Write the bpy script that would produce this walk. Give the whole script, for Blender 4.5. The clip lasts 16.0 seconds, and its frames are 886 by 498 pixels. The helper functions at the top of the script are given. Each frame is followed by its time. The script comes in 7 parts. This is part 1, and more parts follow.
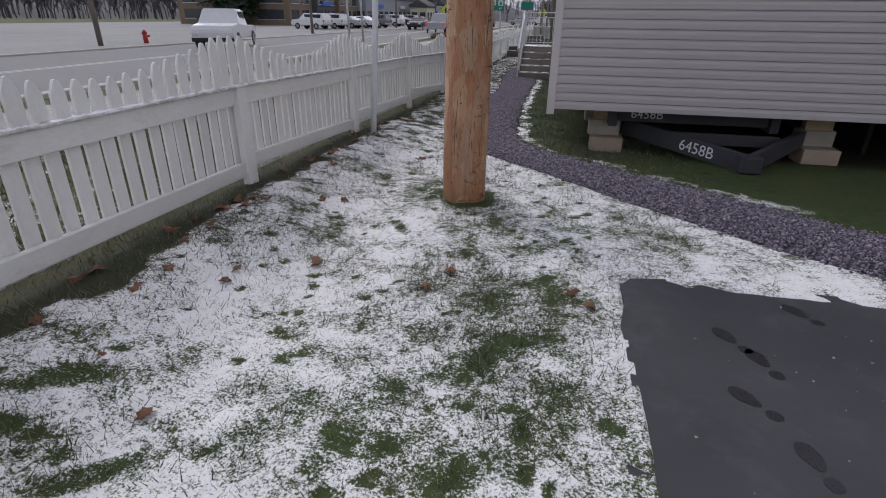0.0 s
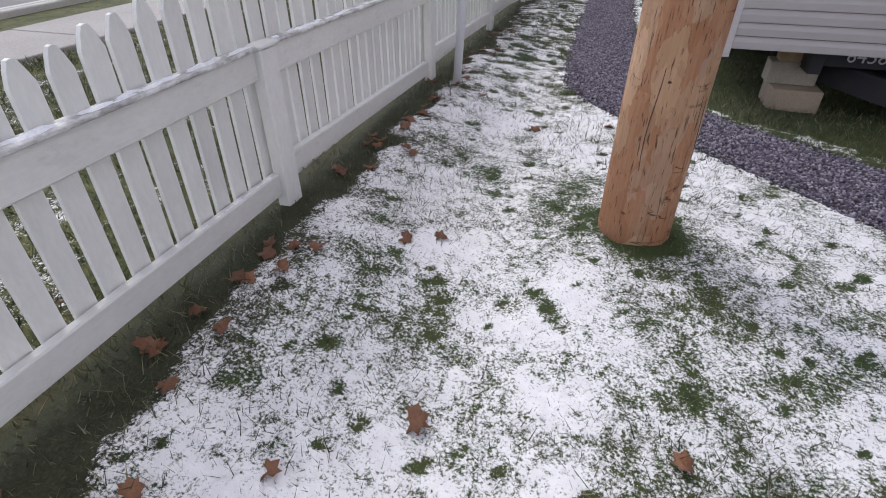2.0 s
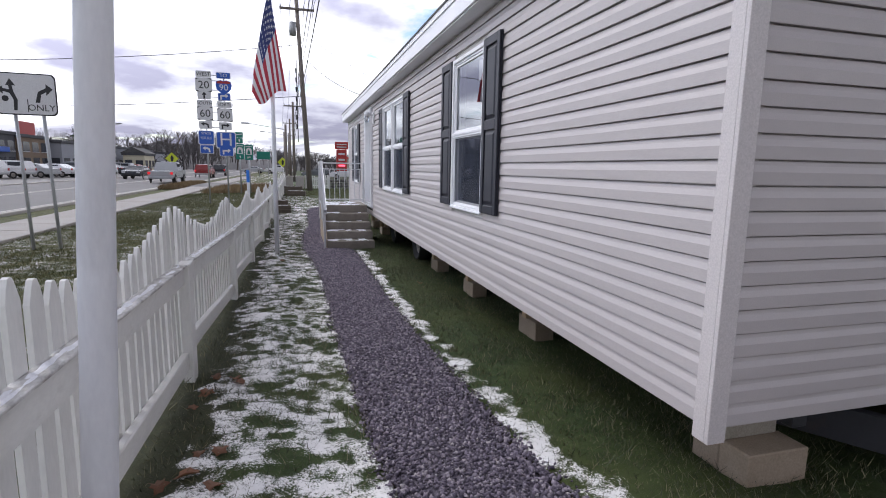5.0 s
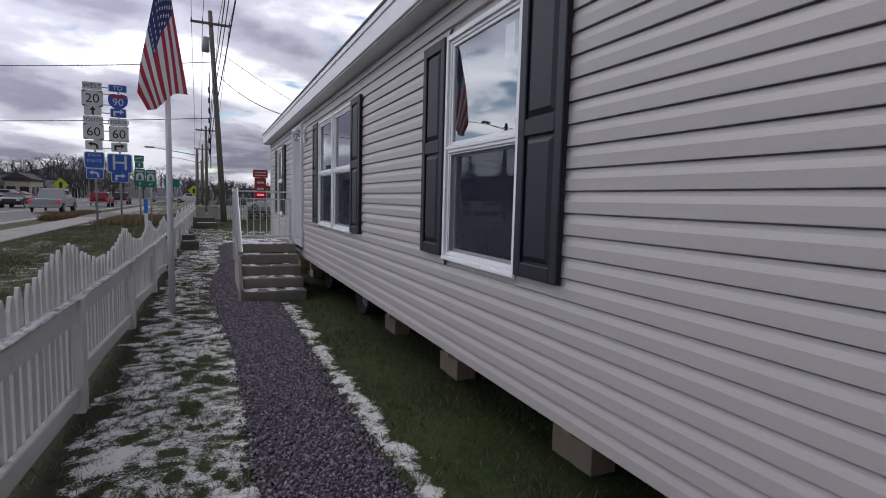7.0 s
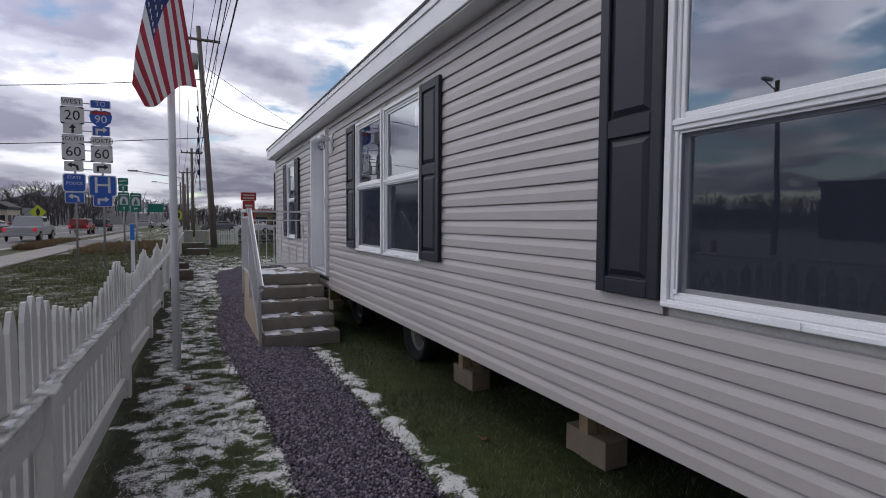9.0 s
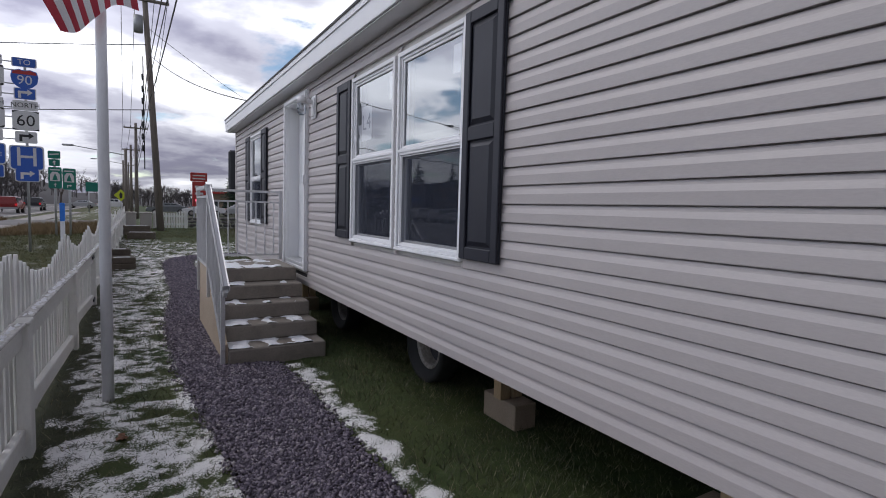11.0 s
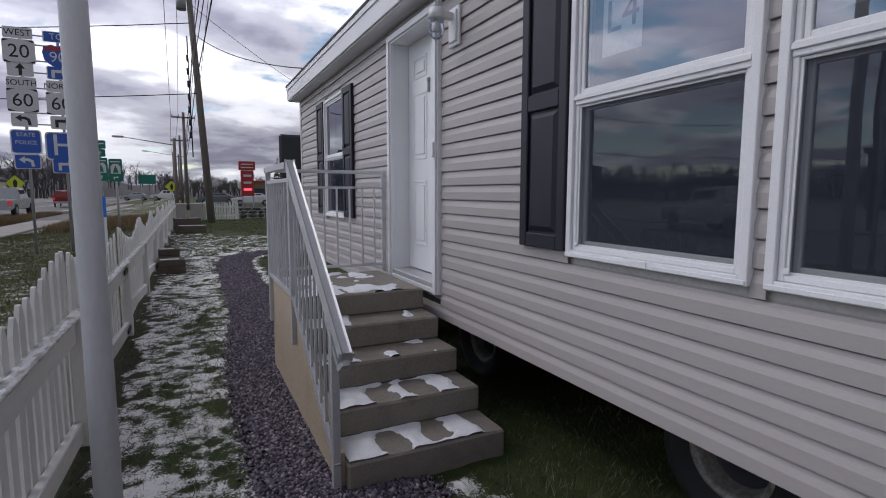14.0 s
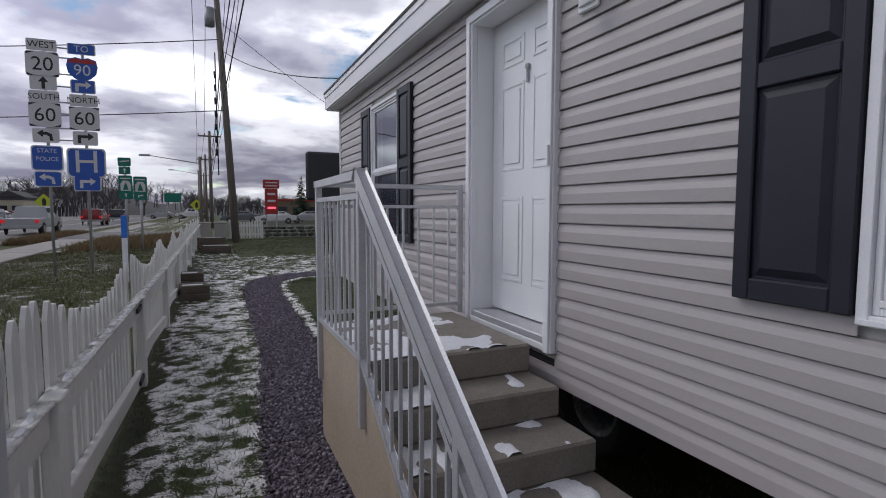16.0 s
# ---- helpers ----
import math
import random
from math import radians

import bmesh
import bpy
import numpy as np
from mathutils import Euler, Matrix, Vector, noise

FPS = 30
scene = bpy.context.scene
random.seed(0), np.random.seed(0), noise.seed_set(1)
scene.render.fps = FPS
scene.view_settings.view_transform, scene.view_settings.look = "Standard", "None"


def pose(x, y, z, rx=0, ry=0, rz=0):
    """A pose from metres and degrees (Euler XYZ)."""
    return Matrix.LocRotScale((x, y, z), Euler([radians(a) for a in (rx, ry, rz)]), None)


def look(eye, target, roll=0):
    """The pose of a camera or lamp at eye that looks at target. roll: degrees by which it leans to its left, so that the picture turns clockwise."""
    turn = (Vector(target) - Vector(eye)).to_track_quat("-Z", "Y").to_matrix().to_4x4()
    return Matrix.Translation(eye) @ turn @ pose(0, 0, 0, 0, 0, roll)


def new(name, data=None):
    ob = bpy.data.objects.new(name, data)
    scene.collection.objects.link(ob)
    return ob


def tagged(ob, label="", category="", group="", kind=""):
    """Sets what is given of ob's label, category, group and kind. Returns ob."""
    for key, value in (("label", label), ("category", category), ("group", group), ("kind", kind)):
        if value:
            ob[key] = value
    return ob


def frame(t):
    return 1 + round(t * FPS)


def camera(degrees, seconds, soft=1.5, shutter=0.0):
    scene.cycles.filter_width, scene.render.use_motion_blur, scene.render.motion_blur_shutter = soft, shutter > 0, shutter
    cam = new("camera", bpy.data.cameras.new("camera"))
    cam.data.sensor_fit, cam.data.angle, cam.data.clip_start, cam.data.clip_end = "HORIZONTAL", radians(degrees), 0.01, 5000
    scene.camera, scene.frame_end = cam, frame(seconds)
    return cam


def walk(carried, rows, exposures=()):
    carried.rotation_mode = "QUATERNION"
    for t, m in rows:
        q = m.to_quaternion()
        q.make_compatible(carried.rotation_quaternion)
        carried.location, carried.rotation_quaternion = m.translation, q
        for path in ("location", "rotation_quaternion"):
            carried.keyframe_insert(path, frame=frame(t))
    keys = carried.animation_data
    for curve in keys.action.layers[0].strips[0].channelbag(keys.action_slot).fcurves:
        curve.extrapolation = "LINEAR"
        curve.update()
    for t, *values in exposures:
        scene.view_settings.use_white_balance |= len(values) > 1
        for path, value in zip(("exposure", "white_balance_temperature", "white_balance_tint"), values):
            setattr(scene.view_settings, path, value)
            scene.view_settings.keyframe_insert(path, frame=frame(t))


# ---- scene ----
cam = camera(81.0, 16.0, soft=1.0)
PATH = [
    (0, (-0.079, 0.207, 1.718), (-0.462, 1.99, 0.898), 0.7),
    (0.5, (-0.37, 0.693, 1.685), (-0.911, 2.304, 0.631), 1.5),
    (1, (-0.568, 1.114, 1.711), (-0.965, 2.771, 0.664), 1.4),
    (1.5, (-0.897, 1.51, 1.741), (-1.47, 3.137, 0.729), 0.2),
    (2, (-1.126, 1.971, 1.755), (-1.597, 3.547, 0.618), -0.1),
    (2.5, (-1.221, 2.553, 1.716), (-1.326, 4.178, 0.555), 1.4),
    (3, (-1.488, 3.139, 1.727), (-1.635, 4.84, 0.685), 2.3),
    (3.5, (-1.536, 3.616, 1.727), (-1.368, 5.353, 0.749), 0.9),
    (4, (-1.71, 4.145, 1.755), (-1.557, 5.97, 0.952), 0.1),
    (4.5, (-1.868, 4.691, 1.778), (-1.59, 6.608, 1.283), 0.7),
    (4.7, (-1.866, 4.896, 1.763), (-1.401, 6.802, 1.373), 1.0),
    (6.8, (-1.752, 7.167, 1.736), (-1.049, 9.033, 1.575), 0.9),
    (7, (-1.735, 7.314, 1.749), (-0.914, 9.129, 1.565), 1.5),
    (7.5, (-1.722, 7.794, 1.717), (-0.872, 9.592, 1.503), -1.0),
    (8, (-1.892, 8.234, 1.702), (-1.391, 10.167, 1.598), -0.8),
    (8.5, (-1.987, 8.58, 1.734), (-1.052, 10.345, 1.626), 0.4),
    (9, (-2.04, 9.065, 1.699), (-1.169, 10.862, 1.592), 0.3),
    (9.2, (-2.079, 9.232, 1.698), (-1.272, 11.059, 1.59), 0.9),
    (11.3, (-1.962, 10.737, 1.665), (-0.908, 12.43, 1.508), 0.9),
    (11.5, (-1.92, 10.927, 1.711), (-0.866, 12.621, 1.569), -0.2),
    (12, (-1.958, 11.441, 1.643), (-1.092, 13.24, 1.524), 0.3),
    (12.5, (-1.942, 11.877, 1.652), (-1.017, 13.645, 1.516), 1.3),
    (13, (-1.994, 12.39, 1.666), (-1.158, 14.201, 1.53), 0.1),
    (13.5, (-2.065, 12.791, 1.663), (-1.377, 14.66, 1.477), 1.4),
    (14, (-1.937, 13.167, 1.659), (-1.06, 14.951, 1.442), 0.1),
    (14.5, (-1.981, 13.587, 1.664), (-1.159, 15.404, 1.513), -0.2),
    (15, (-1.997, 13.875, 1.678), (-1.156, 15.685, 1.545), 0.4),
    (15.5, (-1.945, 14.14, 1.666), (-1.103, 15.95, 1.534), -0.4),
    (16, (-1.961, 14.342, 1.674), (-1.148, 16.163, 1.526), 0.1),
]
EXPOSURES = [(0, 0.66), (1.0, 1.0), (1.5, 1.1), (2.5, 1.27), (3.5, 1.4), (4.0, 1.4), (4.5, 1.25), (4.8, 1.1), (5.6, 0.55), (6.6, 0.14), (7.0, 0.06), (9.0, 0.06), (11.5, 0.28), (12.5, 0.16), (14.0, 0.10), (16, 0.04)]
walk(cam, [(t, look(eye, target, roll)) for t, eye, target, roll in PATH], EXPOSURES)

# ---- world, sun ----
SUN_AZ, SUN_EL = radians(-52), radians(43)      # azimuth from +y, positive towards +x


def build_world():
    w = bpy.data.worlds.new("sky")
    w.use_nodes = True
    scene.world = w
    nt = w.node_tree
    N, L = nt.nodes, nt.links
    N.clear()
    out = N.new("ShaderNodeOutputWorld")
    bg = N.new("ShaderNodeBackground")
    sky = N.new("ShaderNodeTexSky")
    sky.sky_type, sky.sun_disc = "NISHITA", False
    sky.sun_elevation, sky.sun_rotation = SUN_EL, SUN_AZ
    sky.air_density, sky.dust_density = 1.0, 0.1
    gain = N.new("ShaderNodeMix")
    gain.data_type, gain.blend_type = "RGBA", "MULTIPLY"
    gain.inputs[0].default_value = 1.0
    L.new(sky.outputs[0], gain.inputs[6])
    gain.inputs[7].default_value = (0.10, 0.10, 0.10, 1)
    tc = N.new("ShaderNodeTexCoord")
    sep = N.new("ShaderNodeSeparateXYZ")
    L.new(tc.outputs["Generated"], sep.inputs[0])

    def m(op, a, b=None, c=None):
        n = N.new("ShaderNodeMath")
        n.operation = op
        for i, v in enumerate((a, b, c)):
            if v is None:
                continue
            if isinstance(v, (int, float)):
                n.inputs[i].default_value = v
            else:
                L.new(v, n.inputs[i])
        return n.outputs[0]

    up = m("ADD", m("MAXIMUM", sep.outputs[2], 0.0), 0.17)
    cx, cy = m("DIVIDE", sep.outputs[0], up), m("DIVIDE", sep.outputs[1], up)
    comb = N.new("ShaderNodeCombineXYZ")
    L.new(cx, comb.inputs[0])
    L.new(cy, comb.inputs[1])

    def noise_tex(scale, detail, rough, shift, dist=0.0):
        mp = N.new("ShaderNodeMapping")
        mp.inputs["Location"].default_value = shift
        mp.inputs["Scale"].default_value = (scale, scale, scale)
        L.new(comb.outputs[0], mp.inputs[0])
        t = N.new("ShaderNodeTexNoise")
        t.inputs["Scale"].default_value = 1.0
        t.inputs["Detail"].default_value = detail
        t.inputs["Roughness"].default_value = rough
        t.inputs["Distortion"].default_value = dist
        L.new(mp.outputs[0], t.inputs["Vector"])
        return t.outputs["Fac"]

    def ramp(fac, stops):
        r = N.new("ShaderNodeValToRGB")
        r.color_ramp.interpolation = "EASE"
        els = r.color_ramp.elements
        els[0].position, els[0].color = stops[0][0], (*stops[0][1], 1)
        els[1].position, els[1].color = stops[-1][0], (*stops[-1][1], 1)
        for p, c in stops[1:-1]:
            e = els.new(p)
            e.color = (*c, 1)
        L.new(fac, r.inputs[0])
        return r.outputs[0]

    shape = noise_tex(0.80, 7, 0.50, (3.1, 7.7, 0.0), 0.15)
    fine = noise_tex(1.9, 6, 0.55, (11.0, 2.0, 0.0))
    both = m("ADD", m("MULTIPLY", shape, 0.78), m("MULTIPLY", fine, 0.22))
    cloud = ramp(both, [(0.36, (2.0, 2.02, 2.14)), (0.45, (1.34, 1.36, 1.50)), (0.51, (0.72, 0.73, 0.87)),
                        (0.58, (0.40, 0.40, 0.54)), (0.70, (0.60, 0.62, 0.71))])
    # broken cloud with blue gaps away to the west
    west = m("MINIMUM", m("MAXIMUM", m("MULTIPLY_ADD", sep.outputs[0], -3.0, -0.9), 0.0), 1.0)
    gap = m("SUBTRACT", noise_tex(2.1, 7, 0.55, (7.3, 1.9, 0.0), 0.3), m("MULTIPLY", west, 0.11))
    cover = ramp(gap, [(0.30, (0.0, 0.0, 0.0)), (0.42, (1, 1, 1))])
    # brighter towards the veiled sun
    dot = N.new("ShaderNodeVectorMath")
    dot.operation = "DOT_PRODUCT"
    L.new(tc.outputs["Generated"], dot.inputs[0])
    dot.inputs[1].default_value = (math.sin(SUN_AZ) * math.cos(SUN_EL), math.cos(SUN_AZ) * math.cos(SUN_EL), math.sin(SUN_EL))
    half = m("MULTIPLY_ADD", dot.outputs["Value"], 0.5, 0.5)
    glow = m("ADD", m("MULTIPLY", m("POWER", half, 3.0), 0.75), m("MULTIPLY", m("POWER", half, 14.0), 1.2))
    high = m("MAXIMUM", sep.outputs[2], 0.0)
    low = m("SUBTRACT", m("MINIMUM", m("MULTIPLY_ADD", high, 1.5, 0.55), 1.0), m("MULTIPLY", m("MAXIMUM", m("SUBTRACT", high, 0.3), 0.0), 0.95))
    lum = m("MULTIPLY", m("ADD", glow, SKY_GAIN), low)
    mul = N.new("ShaderNodeMix")
    mul.data_type, mul.blend_type = "RGBA", "MULTIPLY"
    mul.inputs[0].default_value = 1.0
    L.new(cloud, mul.inputs[6])
    cmb = N.new("ShaderNodeCombineColor")
    for i in range(3):
        L.new(lum, cmb.inputs[i])
    L.new(cmb.outputs[0], mul.inputs[7])
    mix = N.new("ShaderNodeMix")
    mix.data_type = "RGBA"
    L.new(cover, mix.inputs[0])
    L.new(gain.outputs[2], mix.inputs[6])
    L.new(mul.outputs[2], mix.inputs[7])
    L.new(mix.outputs[2], bg.inputs[0])
    bg.inputs[1].default_value = 1.0
    L.new(bg.outputs[0], out.inputs[0])


SKY_GAIN = 0.50
build_world()
sun = new("sun", bpy.data.lights.new("sun", "SUN"))
sun.data.energy, sun.data.angle, sun.data.color = 0.5, radians(14), (1.0, 0.95, 0.89)
sun.matrix_world = look((0, 0, 0), (-math.sin(SUN_AZ) * math.cos(SUN_EL), -math.cos(SUN_AZ) * math.cos(SUN_EL), -math.sin(SUN_EL)))


# ---- materials ----
def mat_base(name):
    mt = bpy.data.materials.new(name)
    mt.use_nodes = True
    nt = mt.node_tree
    return mt, nt, nt.nodes["Principled BSDF"]


def pos_noise(nt, scale, detail=4.0, rough=0.55, stretch=(1, 1, 1), dist=0.0):
    """Noise in world metres; scale: features per metre."""
    g = nt.nodes.new("ShaderNodeNewGeometry")
    mp = nt.nodes.new("ShaderNodeMapping")
    mp.inputs["Scale"].default_value = stretch
    nt.links.new(g.outputs["Position"], mp.inputs[0])
    t = nt.nodes.new("ShaderNodeTexNoise")
    t.inputs["Scale"].default_value, t.inputs["Detail"].default_value = scale, detail
    t.inputs["Roughness"].default_value, t.inputs["Distortion"].default_value = rough, dist
    nt.links.new(mp.outputs[0], t.inputs["Vector"])
    return t.outputs["Fac"]


def ramp2(nt, fac, p0, p1, c0=(0, 0, 0), c1=(1, 1, 1)):
    r = nt.nodes.new("ShaderNodeValToRGB")
    e = r.color_ramp.elements
    e[0].position, e[0].color = p0, (*c0, 1)
    e[1].position, e[1].color = p1, (*c1, 1)
    nt.links.new(fac, r.inputs[0])
    return r.outputs[0]


def mix_col(nt, fac, a, b, blend="MIX"):
    n = nt.nodes.new("ShaderNodeMix")
    n.data_type, n.blend_type = "RGBA", blend
    for i, v in ((0, fac), (6, a), (7, b)):
        if isinstance(v, (int, float)):
            n.inputs[i].default_value = v
        elif isinstance(v, tuple):
            n.inputs[i].default_value = (*v, 1)
        else:
            nt.links.new(v, n.inputs[i])
    return n.outputs[2]


def bump_to(nt, b, height, strength, distance):
    n = nt.nodes.new("ShaderNodeBump")
    n.inputs["Strength"].default_value, n.inputs["Distance"].default_value = strength, distance
    nt.links.new(height, n.inputs["Height"])
    nt.links.new(n.outputs[0], b.inputs["Normal"])


def surf(name, c1, c2, scale=3.0, fine=60.0, rough=0.6, rough2=None, bump=0.15, dist=0.003, metal=0.0, stretch=(1, 1, 1),
         dirt=None, dirt_amount=0.0, random_tint=0.0, spec=0.5, grain=0.35):
    """A surface with broad and fine variation, an optional dirt colour in patches, and a tint that differs piece by piece."""
    mt, nt, b = mat_base(name)
    big, small = pos_noise(nt, scale, 4, 0.6, stretch), pos_noise(nt, fine, 3, 0.6, stretch)
    col = mix_col(nt, ramp2(nt, big, 0.3, 0.7), c1, c2)
    col = mix_col(nt, grain, col, mix_col(nt, ramp2(nt, small, 0.3, 0.7), tuple(v * 0.72 for v in c1), tuple(min(1, v * 1.25) for v in c2)))
    if dirt:
        d = ramp2(nt, pos_noise(nt, scale * 2.3, 6, 0.7, stretch), 0.62 - 0.25 * dirt_amount, 0.75)
        f = nt.nodes.new("ShaderNodeMath")
        f.operation = "MULTIPLY"
        nt.links.new(d, f.inputs[0])
        f.inputs[1].default_value = dirt_amount
        col = mix_col(nt, f.outputs[0], col, dirt)
    if random_tint:
        oi = nt.nodes.new("ShaderNodeObjectInfo")
        v = 1 - random_tint
        col = mix_col(nt, 1.0, col, ramp2(nt, oi.outputs["Random"], 0, 1, (v, v, v), (1, 1, 1)), "MULTIPLY")
    nt.links.new(col, b.inputs["Base Color"])
    r2 = rough if rough2 is None else rough2
    nt.links.new(ramp2(nt, small, 0.3, 0.7, (rough,) * 3, (r2,) * 3), b.inputs["Roughness"])
    b.inputs["Metallic"].default_value = metal
    b.inputs["Specular IOR Level"].default_value = spec
    if bump:
        bump_to(nt, b, small, bump, dist)
    return mt


def glow_mat(name, colour, strength):
    mt, nt, b = mat_base(name)
    b.inputs["Base Color"].default_value = (*colour, 1)
    b.inputs["Emission Color"].default_value = (*colour, 1)
    b.inputs["Emission Strength"].default_value = strength
    return mt


def glass_mat(name, ior=1.9, tint=(0.5, 0.52, 0.55), rough=0.0):
    mt = bpy.data.materials.new(name)
    mt.use_nodes = True
    nt = mt.node_tree
    nt.nodes.clear()
    out, mix = nt.nodes.new("ShaderNodeOutputMaterial"), nt.nodes.new("ShaderNodeMixShader")
    fr, gl, tr = nt.nodes.new("ShaderNodeFresnel"), nt.nodes.new("ShaderNodeBsdfGlossy"), nt.nodes.new("ShaderNodeBsdfTransparent")
    fr.inputs[0].default_value = ior
    gl.inputs["Roughness"].default_value = rough
    gl.inputs["Color"].default_value = (0.92, 0.96, 1.0, 1)
    tr.inputs[0].default_value = (*tint, 1)
    w = pos_noise(nt, 1.3, 2, 0.4)
    bp = nt.nodes.new("ShaderNodeBump")
    bp.inputs["Strength"].default_value, bp.inputs["Distance"].default_value = 0.12, 0.02
    nt.links.new(w, bp.inputs["Height"])
    nt.links.new(bp.outputs[0], gl.inputs["Normal"])
    for a, c in ((fr.outputs[0], mix.inputs[0]), (tr.outputs[0], mix.inputs[1]), (gl.outputs[0], mix.inputs[2]), (mix.outputs[0], out.inputs[0])):
        nt.links.new(a, c)
    return mt


def screen_mat(name):
    mt = bpy.data.materials.new(name)
    mt.use_nodes = True
    nt = mt.node_tree
    nt.nodes.clear()
    out, mix = nt.nodes.new("ShaderNodeOutputMaterial"), nt.nodes.new("ShaderNodeMixShader")
    df, tr = nt.nodes.new("ShaderNodeBsdfDiffuse"), nt.nodes.new("ShaderNodeBsdfTransparent")
    df.inputs[0].default_value = (0.042, 0.048, 0.068, 1)
    mix.inputs[0].default_value = 0.52
    for a, c in ((tr.outputs[0], mix.inputs[1]), (df.outputs[0], mix.inputs[2]), (mix.outputs[0], out.inputs[0])):
        nt.links.new(a, c)
    return mt


def island_mat(name, stops, rough=0.8, bump=0.0):
    """Colour by island for joined small pieces."""
    mt, nt, b = mat_base(name)
    g = nt.nodes.new("ShaderNodeNewGeometry")
    r = nt.nodes.new("ShaderNodeValToRGB")
    els = r.color_ramp.elements
    els[0].position, els[0].color = stops[0][0], (*stops[0][1], 1)
    els[1].position, els[1].color = stops[-1][0], (*stops[-1][1], 1)
    for p, c in stops[1:-1]:
        els.new(p).color = (*c, 1)
    nt.links.new(g.outputs["Random Per Island"], r.inputs[0])
    nt.links.new(r.outputs[0], b.inputs["Base Color"])
    b.inputs["Roughness"].default_value = rough
    if bump:
        bump_to(nt, b, pos_noise(nt, 150), bump, 0.003)
    return mt


def ground_mat():
    """Grass, soil and a dusting of snow; the snow cover is laid down with the ground's relief."""
    mt, nt, b = mat_base("lawn_with_snow")
    at = nt.nodes.new("ShaderNodeAttribute")
    at.attribute_name = "snow"
    so = nt.nodes.new("ShaderNodeAttribute")
    so.attribute_name = "soil"
    big, mid, small = pos_noise(nt, 0.9), pos_noise(nt, 14, 5, 0.65), pos_noise(nt, 90, 3, 0.7)
    grass = mix_col(nt, ramp2(nt, mid, 0.35, 0.65), (0.025, 0.043, 0.014), (0.054, 0.081, 0.027))
    grass = mix_col(nt, ramp2(nt, big, 0.4, 0.75), grass, (0.062, 0.074, 0.023))
    grass = mix_col(nt, ramp2(nt, small, 0.55, 0.75), grass, (0.105, 0.10, 0.052))
    soil = mix_col(nt, ramp2(nt, small, 0.35, 0.65), (0.018, 0.015, 0.012), (0.06, 0.048, 0.036))
    dr = nt.nodes.new("ShaderNodeAttribute")
    dr.attribute_name = "dry"
    verge = mix_col(nt, ramp2(nt, pos_noise(nt, 4, 6, 0.75), 0.43, 0.57), (0.036, 0.046, 0.011), (0.105, 0.10, 0.030))
    verge = mix_col(nt, ramp2(nt, pos_noise(nt, 7, 4, 0.7), 0.60, 0.66), verge, (0.10, 0.062, 0.032))
    verge = mix_col(nt, ramp2(nt, small, 0.5, 0.72), verge, (0.05, 0.055, 0.02))
    grass = mix_col(nt, dr.outputs["Fac"], grass, verge)
    col = mix_col(nt, so.outputs["Fac"], grass, soil)
    a = nt.nodes.new("ShaderNodeMath")
    a.operation = "MULTIPLY_ADD"
    nt.links.new(small, a.inputs[0])
    a.inputs[1].default_value = 2.0
    a2 = nt.nodes.new("ShaderNodeMath")
    a2.operation = "MULTIPLY_ADD"
    nt.links.new(pos_noise(nt, 24, 5, 0.8), a2.inputs[0])
    a2.inputs[1].default_value = 2.0
    nt.links.new(at.outputs["Fac"], a2.inputs[2])
    nt.links.new(a2.outputs[0], a.inputs[2])
    a3 = nt.nodes.new("ShaderNodeMath")
    a3.operation = "MULTIPLY"
    a3.inputs[1].default_value = 0.34
    nt.links.new(a.outputs[0], a3.inputs[0])
    fac = ramp2(nt, a3.outputs[0], 0.80, 0.935)
    snow = mix_col(nt, ramp2(nt, mid, 0.3, 0.7), (0.75, 0.735, 0.73), (0.87, 0.86, 0.85))
    nt.links.new(mix_col(nt, fac, col, snow), b.inputs["Base Color"])
    b.inputs["Roughness"].default_value = 0.85
    b.inputs["Specular IOR Level"].default_value = 0.2
    bump_to(nt, b, small, 0.6, 0.012)
    return mt


